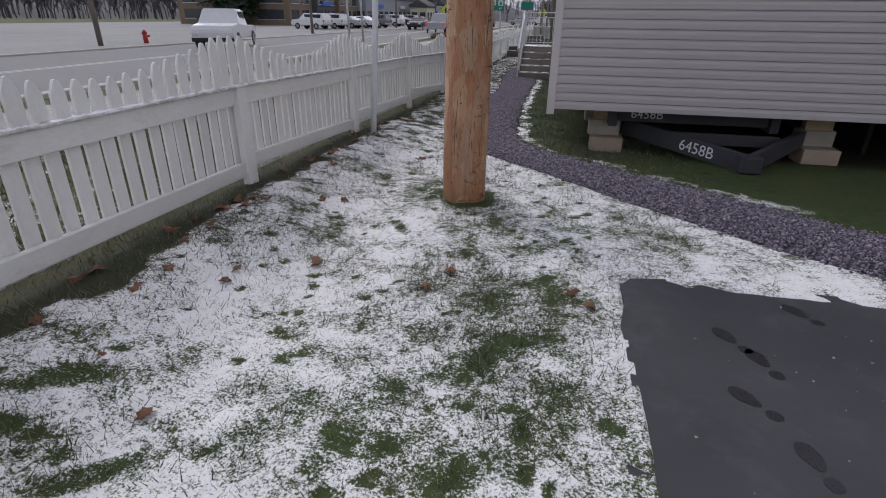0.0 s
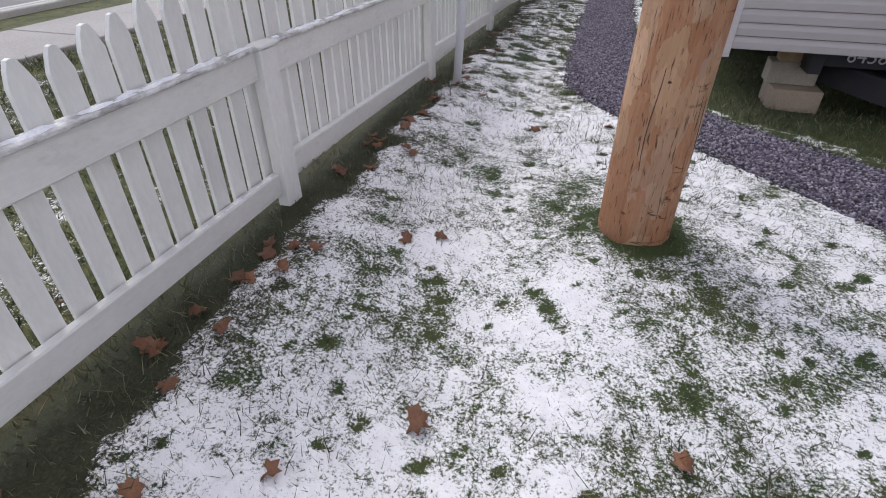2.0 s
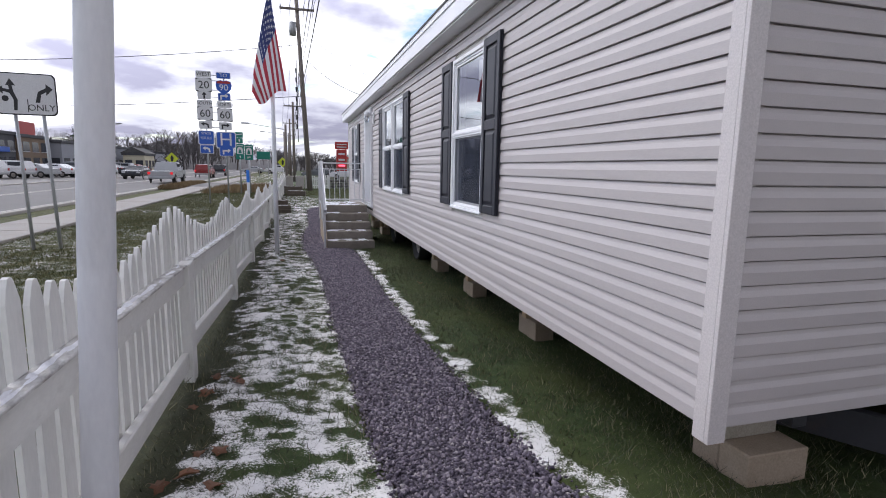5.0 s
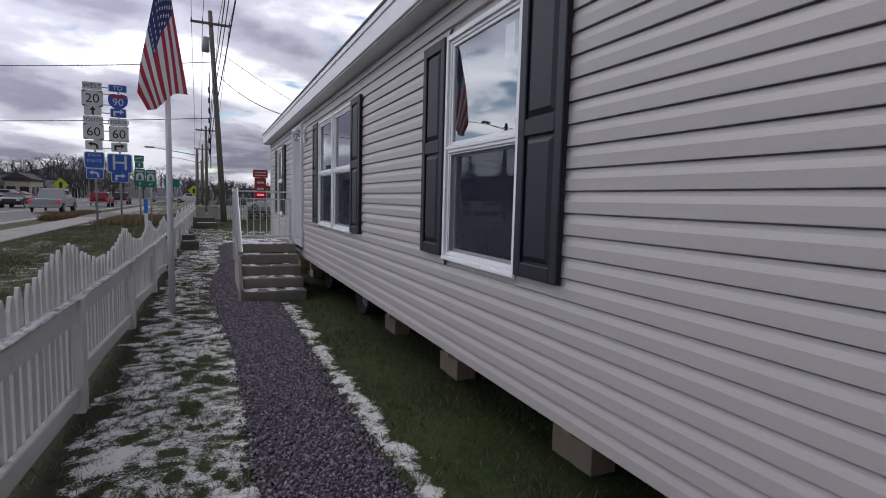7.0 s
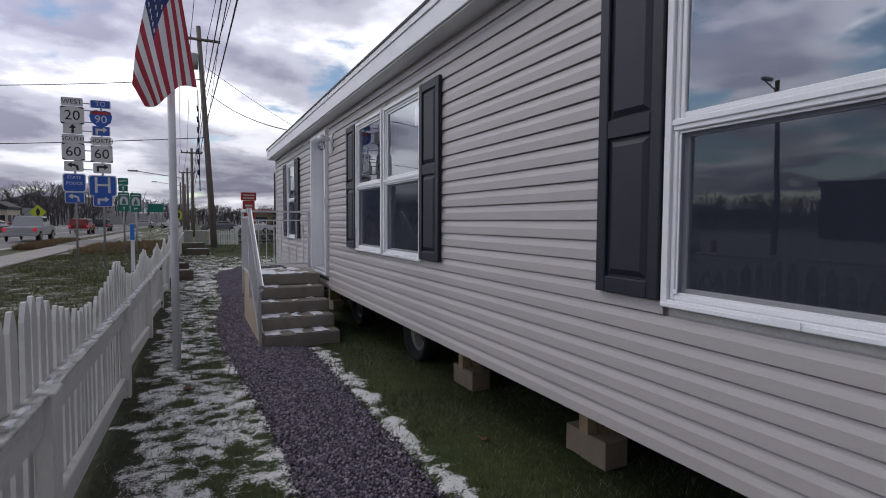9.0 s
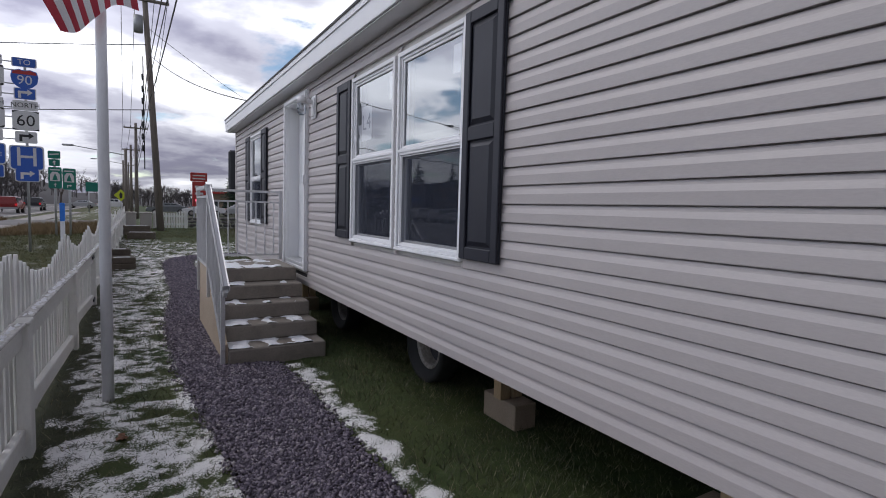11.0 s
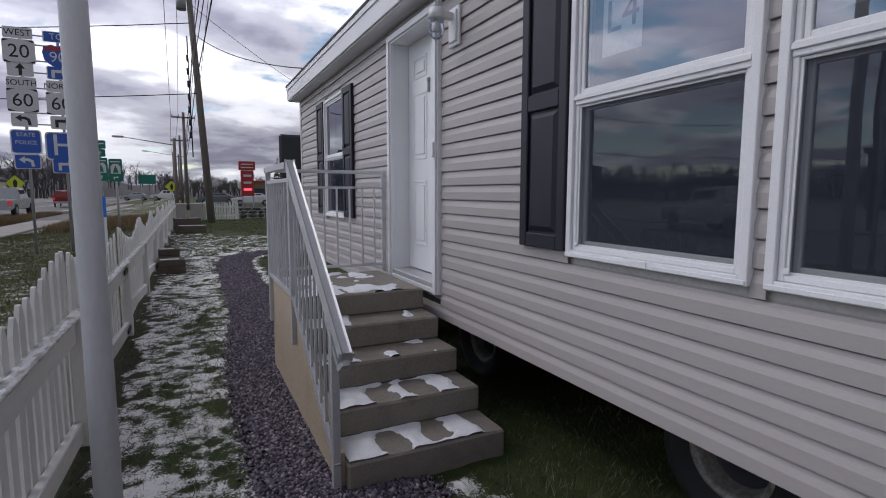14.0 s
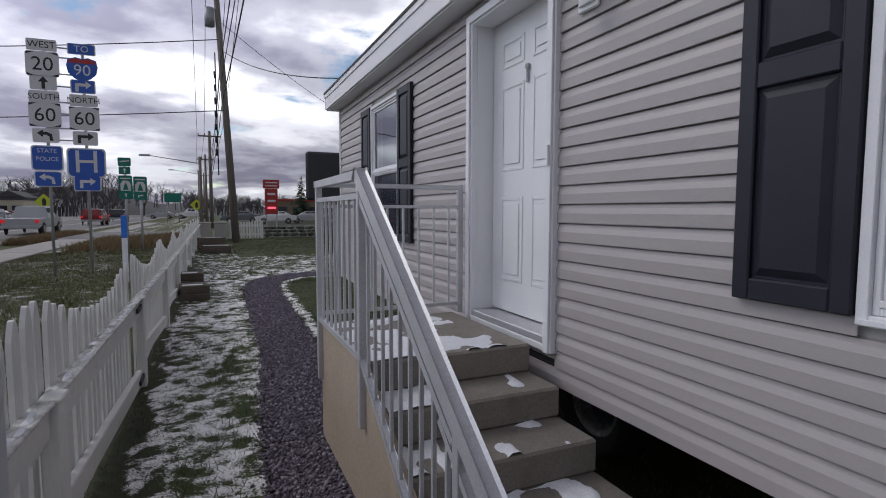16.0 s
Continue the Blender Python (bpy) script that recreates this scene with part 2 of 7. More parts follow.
def pole_mat():
    """Peeled, treated pine: chipped facets of many tones, short slits, ring scars, knots."""
    mt, nt, b = mat_base("peeled_pine")
    g = nt.nodes.new("ShaderNodeNewGeometry")

    def chips(stretch, warp):
        mp = nt.nodes.new("ShaderNodeMapping")
        mp.inputs["Scale"].default_value = stretch
        nt.links.new(g.outputs["Position"], mp.inputs[0])
        wn = nt.nodes.new("ShaderNodeTexNoise")
        wn.inputs["Scale"].default_value, wn.inputs["Detail"].default_value = 2.2, 4.0
        nt.links.new(mp.outputs[0], wn.inputs["Vector"])
        ad = nt.nodes.new("ShaderNodeVectorMath")
        ad.operation = "MULTIPLY_ADD"
        nt.links.new(wn.outputs["Color"], ad.inputs[0])
        ad.inputs[1].default_value = (warp, warp, warp)
        nt.links.new(mp.outputs[0], ad.inputs[2])
        vo = nt.nodes.new("ShaderNodeTexVoronoi")
        vo.inputs["Scale"].default_value = 1.0
        nt.links.new(ad.outputs[0], vo.inputs["Vector"])
        sp = nt.nodes.new("ShaderNodeSeparateColor")
        nt.links.new(vo.outputs["Color"], sp.inputs[0])
        return sp.outputs[0], sp.outputs[1]

    tone, rust = chips((9, 9, 3.6), 0.8)
    small, _ = chips((17, 17, 7), 0.7)
    grain, fine = pos_noise(nt, 7, 6, 0.75, (9, 9, 0.45)), pos_noise(nt, 30, 4, 0.7, (3.2, 3.2, 0.5))
    slit, scar = pos_noise(nt, 30, 2, 0.5, (4.5, 4.5, 0.42)), pos_noise(nt, 1.0, 4, 0.6, (1.6, 1.6, 6.0), 0.3)
    knots, where = pos_noise(nt, 9, 2, 0.5, (1, 1, 1.5)), pos_noise(nt, 3.2, 3, 0.6)
    r = nt.nodes.new("ShaderNodeValToRGB")
    els = r.color_ramp.elements
    els[0].position, els[0].color = 0.0, (0.24, 0.115, 0.062, 1)
    els[1].position, els[1].color = 1.0, (0.54, 0.355, 0.225, 1)
    for p, c in ((0.25, (0.40, 0.225, 0.125, 1)), (0.5, (0.36, 0.24, 0.18, 1)), (0.75, (0.45, 0.255, 0.135, 1))):
        els.new(p).color = c
    nt.links.new(tone, r.inputs[0])
    col = mix_col(nt, ramp2(nt, rust, 0.62, 0.66), r.outputs[0], (0.33, 0.125, 0.052))
    col = mix_col(nt, 0.25, col, mix_col(nt, small, (0.22, 0.12, 0.07), (0.62, 0.44, 0.30)))
    col = mix_col(nt, 0.28, col, mix_col(nt, ramp2(nt, grain, 0.3, 0.7), (0.20, 0.10, 0.055), (0.55, 0.36, 0.22)))
    col = mix_col(nt, ramp2(nt, slit, 0.64, 0.68), col, (0.15, 0.078, 0.046))
    line = mix_col(nt, 1.0, ramp2(nt, scar, 0.490, 0.498), ramp2(nt, scar, 0.502, 0.510, (1, 1, 1), (0, 0, 0)), "MULTIPLY")
    line = mix_col(nt, 1.0, line, ramp2(nt, where, 0.52, 0.58), "MULTIPLY")
    col = mix_col(nt, line, col, (0.10, 0.05, 0.03))
    col = mix_col(nt, ramp2(nt, knots, 0.75, 0.78), col, (0.06, 0.028, 0.018))
    nt.links.new(col, b.inputs["Base Color"])
    b.inputs["Roughness"].default_value = 0.78
    b.inputs["Specular IOR Level"].default_value = 0.25
    h = nt.nodes.new("ShaderNodeMath")
    h.operation = "SUBTRACT"
    nt.links.new(mix_col(nt, 0.4, tone, fine), h.inputs[0])
    nt.links.new(mix_col(nt, 1.0, line, ramp2(nt, slit, 0.62, 0.70), "ADD"), h.inputs[1])
    bump_to(nt, b, h.outputs[0], 0.75, 0.007)
    return mt


M = dict(
    siding=surf("vinyl_siding", (0.40, 0.365, 0.358), (0.43, 0.395, 0.388), 1.2, 220, 0.42, 0.5, 0.05, 0.001, random_tint=0.05, stretch=(1, 0.2, 1), grain=0.14),
    white=surf("white_vinyl", (0.76, 0.76, 0.78), (0.80, 0.80, 0.81), 2, 120, 0.4, 0.5, 0.04, 0.001, dirt=(0.55, 0.54, 0.52), dirt_amount=0.15, grain=0.14),
    trim=surf("corner_trim_vinyl", (0.50, 0.465, 0.455), (0.54, 0.50, 0.49), 2, 120, 0.4, 0.5, 0.04, 0.001),
    door=surf("door_enamel", (0.78, 0.79, 0.80), (0.82, 0.83, 0.83), 2, 90, 0.32, 0.4, 0.03, 0.001, grain=0.14),
    shutter=surf("shutter_plastic", (0.014, 0.015, 0.023), (0.021, 0.022, 0.032), 5, 180, 0.45, 0.55, 0.12, 0.0008, spec=0.35),
    roof=surf("shingle", (0.05, 0.05, 0.052), (0.09, 0.088, 0.085), 6, 80, 0.9),
    wall=surf("plain_wall", (0.5, 0.48, 0.46), (0.55, 0.53, 0.5), 2, 50, 0.8),
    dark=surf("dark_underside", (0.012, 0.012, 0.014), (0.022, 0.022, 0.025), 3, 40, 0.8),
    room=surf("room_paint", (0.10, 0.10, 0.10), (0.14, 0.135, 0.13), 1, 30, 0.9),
    picket=surf("weathered_white_paint", (0.72, 0.715, 0.69), (0.79, 0.78, 0.75), 7, 70, 0.65, 0.8, 0.3, 0.002, dirt=(0.46, 0.44, 0.38), dirt_amount=0.18, random_tint=0.10, stretch=(1, 1, 0.35), grain=0.14),
    rail_old=surf("weathered_rail_paint", (0.69, 0.68, 0.65), (0.77, 0.76, 0.73), 6, 60, 0.7, 0.85, 0.4, 0.003, dirt=(0.30, 0.26, 0.21), dirt_amount=0.28, random_tint=0.1, stretch=(1, 0.4, 1), grain=0.14),
    ledge=surf("flaking_ledge_paint", (0.60, 0.59, 0.57), (0.74, 0.73, 0.71), 9, 60, 0.7, 0.85, 0.5, 0.004, dirt=(0.075, 0.06, 0.045), dirt_amount=0.9, stretch=(1, 0.45, 1)),
    snow=surf("snow", (0.80, 0.81, 0.85), (0.88, 0.89, 0.91), 8, 90, 0.8, bump=0.5, dist=0.006),
    concrete=surf("precast_concrete", (0.20, 0.175, 0.15), (0.27, 0.24, 0.205), 3, 70, 0.8, 0.9, 0.25, 0.003, dirt=(0.12, 0.10, 0.085), dirt_amount=0.5),
    concrete_side=surf("tan_concrete", (0.36, 0.285, 0.21), (0.42, 0.34, 0.26), 1.6, 50, 0.85, 0.9, 0.15, 0.002, dirt=(0.25, 0.19, 0.14), dirt_amount=0.35),
    walk=surf("sidewalk_concrete", (0.27, 0.25, 0.23), (0.35, 0.325, 0.30), 0.8, 30, 0.9, bump=0.2),
    road=surf("road_asphalt", (0.125, 0.117, 0.114), (0.165, 0.156, 0.152), 0.3, 25, 0.85, bump=0.2),
    drive=surf("driveway_asphalt", (0.022, 0.022, 0.026), (0.045, 0.045, 0.05), 1.4, 160, 0.55, 0.75, 0.5, 0.003, dirt=(0.10, 0.10, 0.105), dirt_amount=0.4),
    block=surf("concrete_block", (0.30, 0.27, 0.22), (0.40, 0.36, 0.30), 6, 90, 0.9, bump=0.5, dist=0.004, random_tint=0.15),
    block_tan=surf("tan_block", (0.31, 0.24, 0.175), (0.39, 0.31, 0.235), 6, 90, 0.9, bump=0.4, dist=0.004, random_tint=0.15),
    steel=surf("dark_steel", (0.020, 0.020, 0.025), (0.034, 0.034, 0.04), 4, 60, 0.55, 0.7, 0.2, 0.002, dirt=(0.09, 0.045, 0.025), dirt_amount=0.25),
    alu=surf("aluminium", (0.50, 0.50, 0.52), (0.62, 0.62, 0.63), 5, 120, 0.42, 0.55, 0.06, 0.001, metal=0.55),
    galv=surf("galvanised", (0.32, 0.33, 0.34), (0.42, 0.43, 0.44), 6, 90, 0.5, 0.6, 0.1, 0.001, metal=0.5),
    polewhite=surf("white_painted_pole", (0.76, 0.77, 0.83), (0.82, 0.83, 0.87), 3, 80, 0.45, 0.55, 0.08, 0.001, dirt=(0.45, 0.44, 0.45), dirt_amount=0.3, stretch=(1, 1, 0.3), grain=0.14),
    pole=pole_mat(),
    pole_grey=surf("grey_weathered_wood", (0.13, 0.11, 0.095), (0.22, 0.19, 0.165), 3, 40, 0.85, bump=0.4, dist=0.006, stretch=(4, 4, 0.4)),
    wood=surf("raw_lumber", (0.36, 0.25, 0.14), (0.46, 0.34, 0.21), 8, 60, 0.8, stretch=(3, 3, 0.5)),
    tie=surf("old_timber", (0.085, 0.070, 0.055), (0.15, 0.125, 0.10), 6, 60, 0.9, bump=0.4, dist=0.006),
    stone=surf("field_stone", (0.085, 0.08, 0.08), (0.16, 0.15, 0.145), 4, 40, 0.9, bump=0.4, dist=0.01, random_tint=0.4),
    tyre=surf("tyre_rubber", (0.014, 0.014, 0.015), (0.024, 0.024, 0.025), 10, 90, 0.8),
    rim=surf("wheel_rim", (0.26, 0.24, 0.22), (0.40, 0.37, 0.34), 10, 60, 0.5, 0.6, metal=0.3, dirt=(0.06, 0.045, 0.035), dirt_amount=0.8),
    glass=glass_mat("window_glass", 3.2, (0.55, 0.57, 0.60)),
    lamp_glass=glass_mat("lamp_glass", 1.45, (0.85, 0.86, 0.88)),
    screen=screen_mat("insect_screen"),
    paper=surf("paper", (0.76, 0.77, 0.78), (0.82, 0.82, 0.83), 4, 60, 0.9, bump=0),
    ink=surf("black_ink", (0.015, 0.015, 0.017), (0.02, 0.02, 0.022), 4, 60, 0.6, bump=0),
    grey_ink=surf("grey_ink", (0.10, 0.11, 0.13), (0.12, 0.13, 0.15), 4, 60, 0.7, bump=0),
    sign_white=surf("sign_white", (0.56, 0.56, 0.57), (0.62, 0.62, 0.63), 3, 60, 0.45, bump=0),
    sign_blue=surf("sign_blue", (0.018, 0.085, 0.40), (0.022, 0.10, 0.45), 3, 60, 0.45, bump=0),
    sign_green=surf("sign_green", (0.0, 0.145, 0.105), (0.0, 0.17, 0.125), 3, 60, 0.45, bump=0),
    sign_red=surf("sign_red", (0.33, 0.02, 0.02), (0.40, 0.03, 0.025), 3, 60, 0.45, bump=0),
    sign_yellow=surf("sign_yellow_green", (0.45, 0.52, 0.02), (0.5, 0.56, 0.03), 3, 60, 0.45, bump=0),
    plastic_blue=surf("blue_plastic", (0.02, 0.16, 0.62), (0.025, 0.19, 0.7), 3, 60, 0.4, bump=0),
    flag_red=surf("flag_red", (0.36, 0.028, 0.05), (0.44, 0.04, 0.065), 6, 200, 0.8, bump=0.1, dist=0.001),
    flag_white=surf("flag_white", (0.68, 0.67, 0.70), (0.74, 0.73, 0.75), 6, 200, 0.8, bump=0.1, dist=0.001),
    flag_blue=surf("flag_blue", (0.025, 0.035, 0.13), (0.035, 0.05, 0.17), 6, 200, 0.8, bump=0.1, dist=0.001),
    black=surf("black_panel", (0.018, 0.020, 0.026), (0.026, 0.028, 0.035), 2, 30, 0.5, bump=0),
    wire=surf("black_wire", (0.016, 0.016, 0.018), (0.022, 0.022, 0.025), 2, 30, 0.6, bump=0),
    kerb=surf("kerb_concrete", (0.38, 0.36, 0.33), (0.46, 0.43, 0.40), 1, 40, 0.9),
    line=surf("road_paint", (0.42, 0.40, 0.36), (0.50, 0.48, 0.43), 1, 20, 0.8, bump=0),
    leaf=surf("brown_leaf", (0.16, 0.06, 0.028), (0.26, 0.12, 0.06), 12, 80, 0.75, random_tint=0.4),
    gravel=surf("gravel_bed", (0.055, 0.047, 0.062), (0.12, 0.105, 0.132), 20, 110, 0.9, bump=0.8, dist=0.01),
    stones=island_mat("gravel_stones", [(0, (0.045, 0.037, 0.054)), (0.35, (0.10, 0.084, 0.115)), (0.7, (0.185, 0.158, 0.20)), (0.93, (0.29, 0.255, 0.29)), (1, (0.36, 0.33, 0.34))], 0.85, 0.3),
    blades=island_mat("grass_blades", [(0, (0.028, 0.035, 0.016)), (0.45, (0.055, 0.062, 0.028)), (0.75, (0.11, 0.108, 0.055)), (1, (0.25, 0.22, 0.13))], 0.7),
    turf=island_mat("rough_turf", [(0, (0.030, 0.042, 0.010)), (0.5, (0.068, 0.080, 0.020)), (0.85, (0.12, 0.115, 0.036)), (1, (0.15, 0.10, 0.05))], 0.8),
    dry=island_mat("dry_grass", [(0, (0.12, 0.08, 0.04)), (1, (0.26, 0.19, 0.10))], 0.9),
    twig=island_mat("bare_twigs", [(0, (0.045, 0.036, 0.032)), (1, (0.10, 0.08, 0.07))], 0.9),
    needle=island_mat("needles", [(0, (0.012, 0.026, 0.014)), (1, (0.03, 0.055, 0.026))], 0.8),
    bld_brown=surf("brown_facade", (0.17, 0.125, 0.085), (0.21, 0.155, 0.11), 0.5, 6, 0.85),
    bld_grey=surf("grey_facade", (0.24, 0.25, 0.28), (0.30, 0.31, 0.34), 0.5, 6, 0.85),
    bld_white=surf("pale_facade", (0.46, 0.47, 0.50), (0.54, 0.55, 0.57), 0.4, 6, 0.85),
    bld_dark=surf("dark_facade", (0.06, 0.062, 0.07), (0.09, 0.092, 0.10), 0.4, 6, 0.85),
    bld_cream=surf("cream_facade", (0.50, 0.46, 0.34), (0.56, 0.52, 0.40), 0.4, 6, 0.85),
    win_far=surf("far_window", (0.03, 0.035, 0.045), (0.05, 0.055, 0.065), 0.5, 6, 0.15, bump=0),
    tail=glow_mat("tail_light", (0.8, 0.02, 0.03), 0.25),
    sign_lit=glow_mat("lit_sign", (0.95, 0.12, 0.2), 1.0),
    lot=surf("grey_lot", (0.19, 0.18, 0.17), (0.27, 0.26, 0.25), 0.15, 6, 0.95),
)
M["ground"] = ground_mat()


# ---- mesh helpers ----
def mesh_from(name, verts, faces, material, smooth=False):
    me = bpy.data.meshes.new(name)
    me.from_pydata([tuple(v) for v in verts], [], faces)
    me.update()
    if material:
        me.materials.append(material)
    if smooth:
        me.polygons.foreach_set("use_smooth", [True] * len(me.polygons))
    return me


def part(name, bm, material, parent=None, label=""):
    """One bmesh as one mesh object, under a thing or a part."""
    me = bpy.data.meshes.new(name)
    bm.normal_update()
    bm.to_mesh(me)
    bm.free()
    me.materials.append(material)
    ob = new(name, me)
    if parent:
        ob.parent = parent
    if label:
        tagged(ob, label)
    return ob


def thing(name, label, category, group="", kind="", at=(0, 0, 0), turn=0.0):
    ob = new(name)
    ob.empty_display_size = 0.1
    ob.matrix_basis = pose(*at, 0, 0, turn)
    return tagged(ob, label, category, group, kind)


def box_into(bm, x0, x1, y0, y1, z0, z1, bevel=0.0, m=None):
    r = bmesh.ops.create_cube(bm, size=1.0)
    vs = r["verts"]
    for v in vs:
        v.co = Vector((x0 + (v.co.x + 0.5) * (x1 - x0), y0 + (v.co.y + 0.5) * (y1 - y0), z0 + (v.co.z + 0.5) * (z1 - z0)))
        if m:
            v.co = m @ v.co
    if bevel:
        es = {e for v in vs for e in v.link_edges}
        bmesh.ops.bevel(bm, geom=list(es), offset=bevel, segments=1, affect="EDGES")
    return vs


def box(x0, x1, y0, y1, z0, z1, bevel=0.0, m=None):
    bm = bmesh.new()
    box_into(bm, x0, x1, y0, y1, z0, z1, bevel, m)
    return bm


def tube_into(bm, p, q, r0, r1=None, sides=12, caps=True):
    p, q = Vector(p), Vector(q)
    r1 = r0 if r1 is None else r1
    m = Matrix.Translation((p + q) / 2) @ (q - p).to_track_quat("Z", "Y").to_matrix().to_4x4()
    bmesh.ops.create_cone(bm, cap_ends=caps, segments=sides, radius1=r0, radius2=r1, depth=(q - p).length, matrix=m)


def tube(p, q, r0, r1=None, sides=12):
    bm = bmesh.new()
    tube_into(bm, p, q, r0, r1, sides)
    for f in bm.faces:
        f.smooth = len(f.verts) == 4
    return bm


def bar_into(bm, p, q, w, h, bevel=0.0):
    """A square bar from p to q: w across, h in the upright plane."""
    p, q = Vector(p), Vector(q)
    d = (q - p).normalized()
    side = d.cross(Vector((0, 0, 1)))
    side = side.normalized() if side.length > 1e-4 else Vector((1, 0, 0))
    up = side.cross(d)
    m = Matrix((side, d, up)).transposed().to_4x4()
    m.translation = (p + q) / 2
    n = (q - p).length / 2
    box_into(bm, -w / 2, w / 2, -n, n, -h / 2, h / 2, bevel, m)


def bar(p, q, w, h, bevel=0.0):
    bm = bmesh.new()
    bar_into(bm, p, q, w, h, bevel)
    return bm


def text_part(name, body, size, m, material, parent, depth=0.002):
    """Letters of the built-in font as a flat mesh; m takes x right, y up, z towards the reader."""
    cu = bpy.data.curves.new(name, "FONT")
    cu.body, cu.size, cu.align_x, cu.align_y, cu.extrude = body, size, "CENTER", "CENTER", depth
    cu.resolution_u = 3
    tmp = bpy.data.objects.new(name, cu)
    me = bpy.data.meshes.new_from_object(tmp)
    bpy.data.objects.remove(tmp)
    bpy.data.curves.remove(cu)
    me.transform(m)
    me.materials.clear()
    me.materials.append(material)
    ob = new(name, me)
    ob.parent = parent
    return ob


def poly_part(name, pts, m, depth, material, parent, label=""):
    """A flat plate with the outline pts (x, y), thickness depth along +z, placed by m."""
    bm = bmesh.new()
    f = bm.faces.new([bm.verts.new((x, y, 0)) for x, y in pts])
    r = bmesh.ops.extrude_face_region(bm, geom=[f])
    for v in r["geom"]:
        if isinstance(v, bmesh.types.BMVert):
            v.co.z += depth
    bmesh.ops.recalc_face_normals(bm, faces=bm.faces)
    bm.transform(m)
    return part(name, bm, material, parent, label)


# ---- ground ----
TAB = np.random.RandomState(7).rand(256, 256)


def vnoise(x, y, f, ox=0.0, oy=0.0):
    """Smooth value noise, 0 to 1, f features a metre; takes arrays."""
    u, v = np.asarray(x) * f + ox, np.asarray(y) * f + oy
    i, j = np.floor(u).astype(int), np.floor(v).astype(int)
    a, b = u - i, v - j
    a, b = a * a * (3 - 2 * a), b * b * (3 - 2 * b)
    i0, j0, i1, j1 = i % 256, j % 256, (i + 1) % 256, (j + 1) % 256
    return (TAB[i0, j0] * (1 - a) + TAB[i1, j0] * a) * (1 - b) + (TAB[i0, j1] * (1 - a) + TAB[i1, j1] * a) * b


def sstep(e0, e1, v):
    t = np.clip((v - e0) / (e1 - e0), 0, 1)
    return t * t * (3 - 2 * t)


POLE = (-0.82, 4.53)
# centre and width of the gravel path
PATH_C = [(4.6, 3.2, 0.9), (2.3, 4.1, 0.85), (1.4, 4.75, 0.84), (0.72, 5.3, 0.8), (0.28, 5.7, 0.72), (-0.22, 6.12, 0.66), (-0.75, 6.7, 0.74), (-1.02, 7.35, 0.78),
          (-1.1, 8.7, 0.76), (-1.15, 10.5, 0.70), (-1.16, 13.0, 0.72), (-1.22, 15.0, 0.84), (-1.30, 16.5, 0.80), (-1.30, 18.0, 0.78),
          (-1.2, 20.0, 0.64), (-1.15, 23.0, 0.64), (-1.05, 25.5, 0.66), (-0.55, 26.6, 0.7), (0.4, 27.0, 0.75), (3.0, 27.3, 0.8)]


def smooth_path(pts, n=8):
    out = []
    for k in range(len(pts) - 1):
        p = [np.array(pts[max(0, min(len(pts) - 1, k + d))]) for d in (-1, 0, 1, 2)]
        for s in range(n):
            t = s / n
            out.append(0.5 * (2 * p[1] + (p[2] - p[0]) * t + (2 * p[0] - 5 * p[1] + 4 * p[2] - p[3]) * t * t + (3 * p[1] - 3 * p[2] - p[0] + p[3]) * t ** 3))
    return np.array(out + [np.array(pts[-1])])


PATH_S = smooth_path(PATH_C)


def path_offset(x, y):
    """Place across the gravel path: inside when under 1 in size; positive on the house's side."""
    best = np.full(np.shape(x), 1e9)
    for a, b in zip(PATH_S[:-1], PATH_S[1:]):
        d = b[:2] - a[:2]
        t = np.clip(((x - a[0]) * d[0] + (y - a[1]) * d[1]) / (d @ d), 0, 1)
        px, py = a[0] + t * d[0] - x, a[1] + t * d[1] - y
        w = (a[2] + t * (b[2] - a[2])) / 2
        dist = np.hypot(px, py) / w
        best = np.minimum(best, dist)
    return best, np.where(x > np.interp(y, PATH_S[:, 1], PATH_S[:, 0]), 1.0, -1.0)


def ground_base(x, y):
    z = np.interp(y, [-30, 3, 6.3, 9, 12, 16, 25, 36, 44, 60], [0.20, 0.20, 0.225, 0.18, 0.15, 0.13, 0.13, 0.22, 0.26, 0.1])
    z = z + 0.05 * np.exp(-((x - POLE[0]) ** 2 + (y - POLE[1]) ** 2) / (2 * 0.55 ** 2))
    bank = np.interp(y, [2, 4, 6.5, 9, 12, 16, 24], [0.18, 0.18, 0.12, 0.09, 0.05, 0.03, 0.0])
    z = z + bank * sstep(1.45, 2.4, -x)
    z = z - 0.10 * sstep(-0.35, 0.5, x) * sstep(6.2, 7.6, y) * (1 - sstep(21.5, 23.0, y)) * (1 - sstep(8.0, 11.0, x))
    out = sstep(3.0, 8.5, -x)
    return z * (1 - out) + 0.08 * out


def graded(a, b, fine, lo, hi):
    """Grid lines: fine between a and b, growing outwards to lo and hi."""
    mid = list(np.arange(a, b + fine / 2, fine))
    left, right, s = [], [], fine
    v = a
    while v > lo:
        s *= 1.22
        v -= s
        left.append(v)
    v, s = b, fine
    while v < hi:
        s *= 1.22
        v += s
        right.append(v)
    return np.array(left[::-1] + mid + right)


GX = graded(-7.7, 1.9, 0.034, -1800, 1800)
GX = np.concatenate([GX[GX < -7.7], np.arange(-7.7, -2.75, 0.075), GX[GX > -2.72]])
GY = graded(-1.2, 37.0, 0.034, -1500, 2500)
GY = np.concatenate([GY[GY < 24.0], np.arange(24.03, 37.0, 0.06), GY[GY > 37.0]])


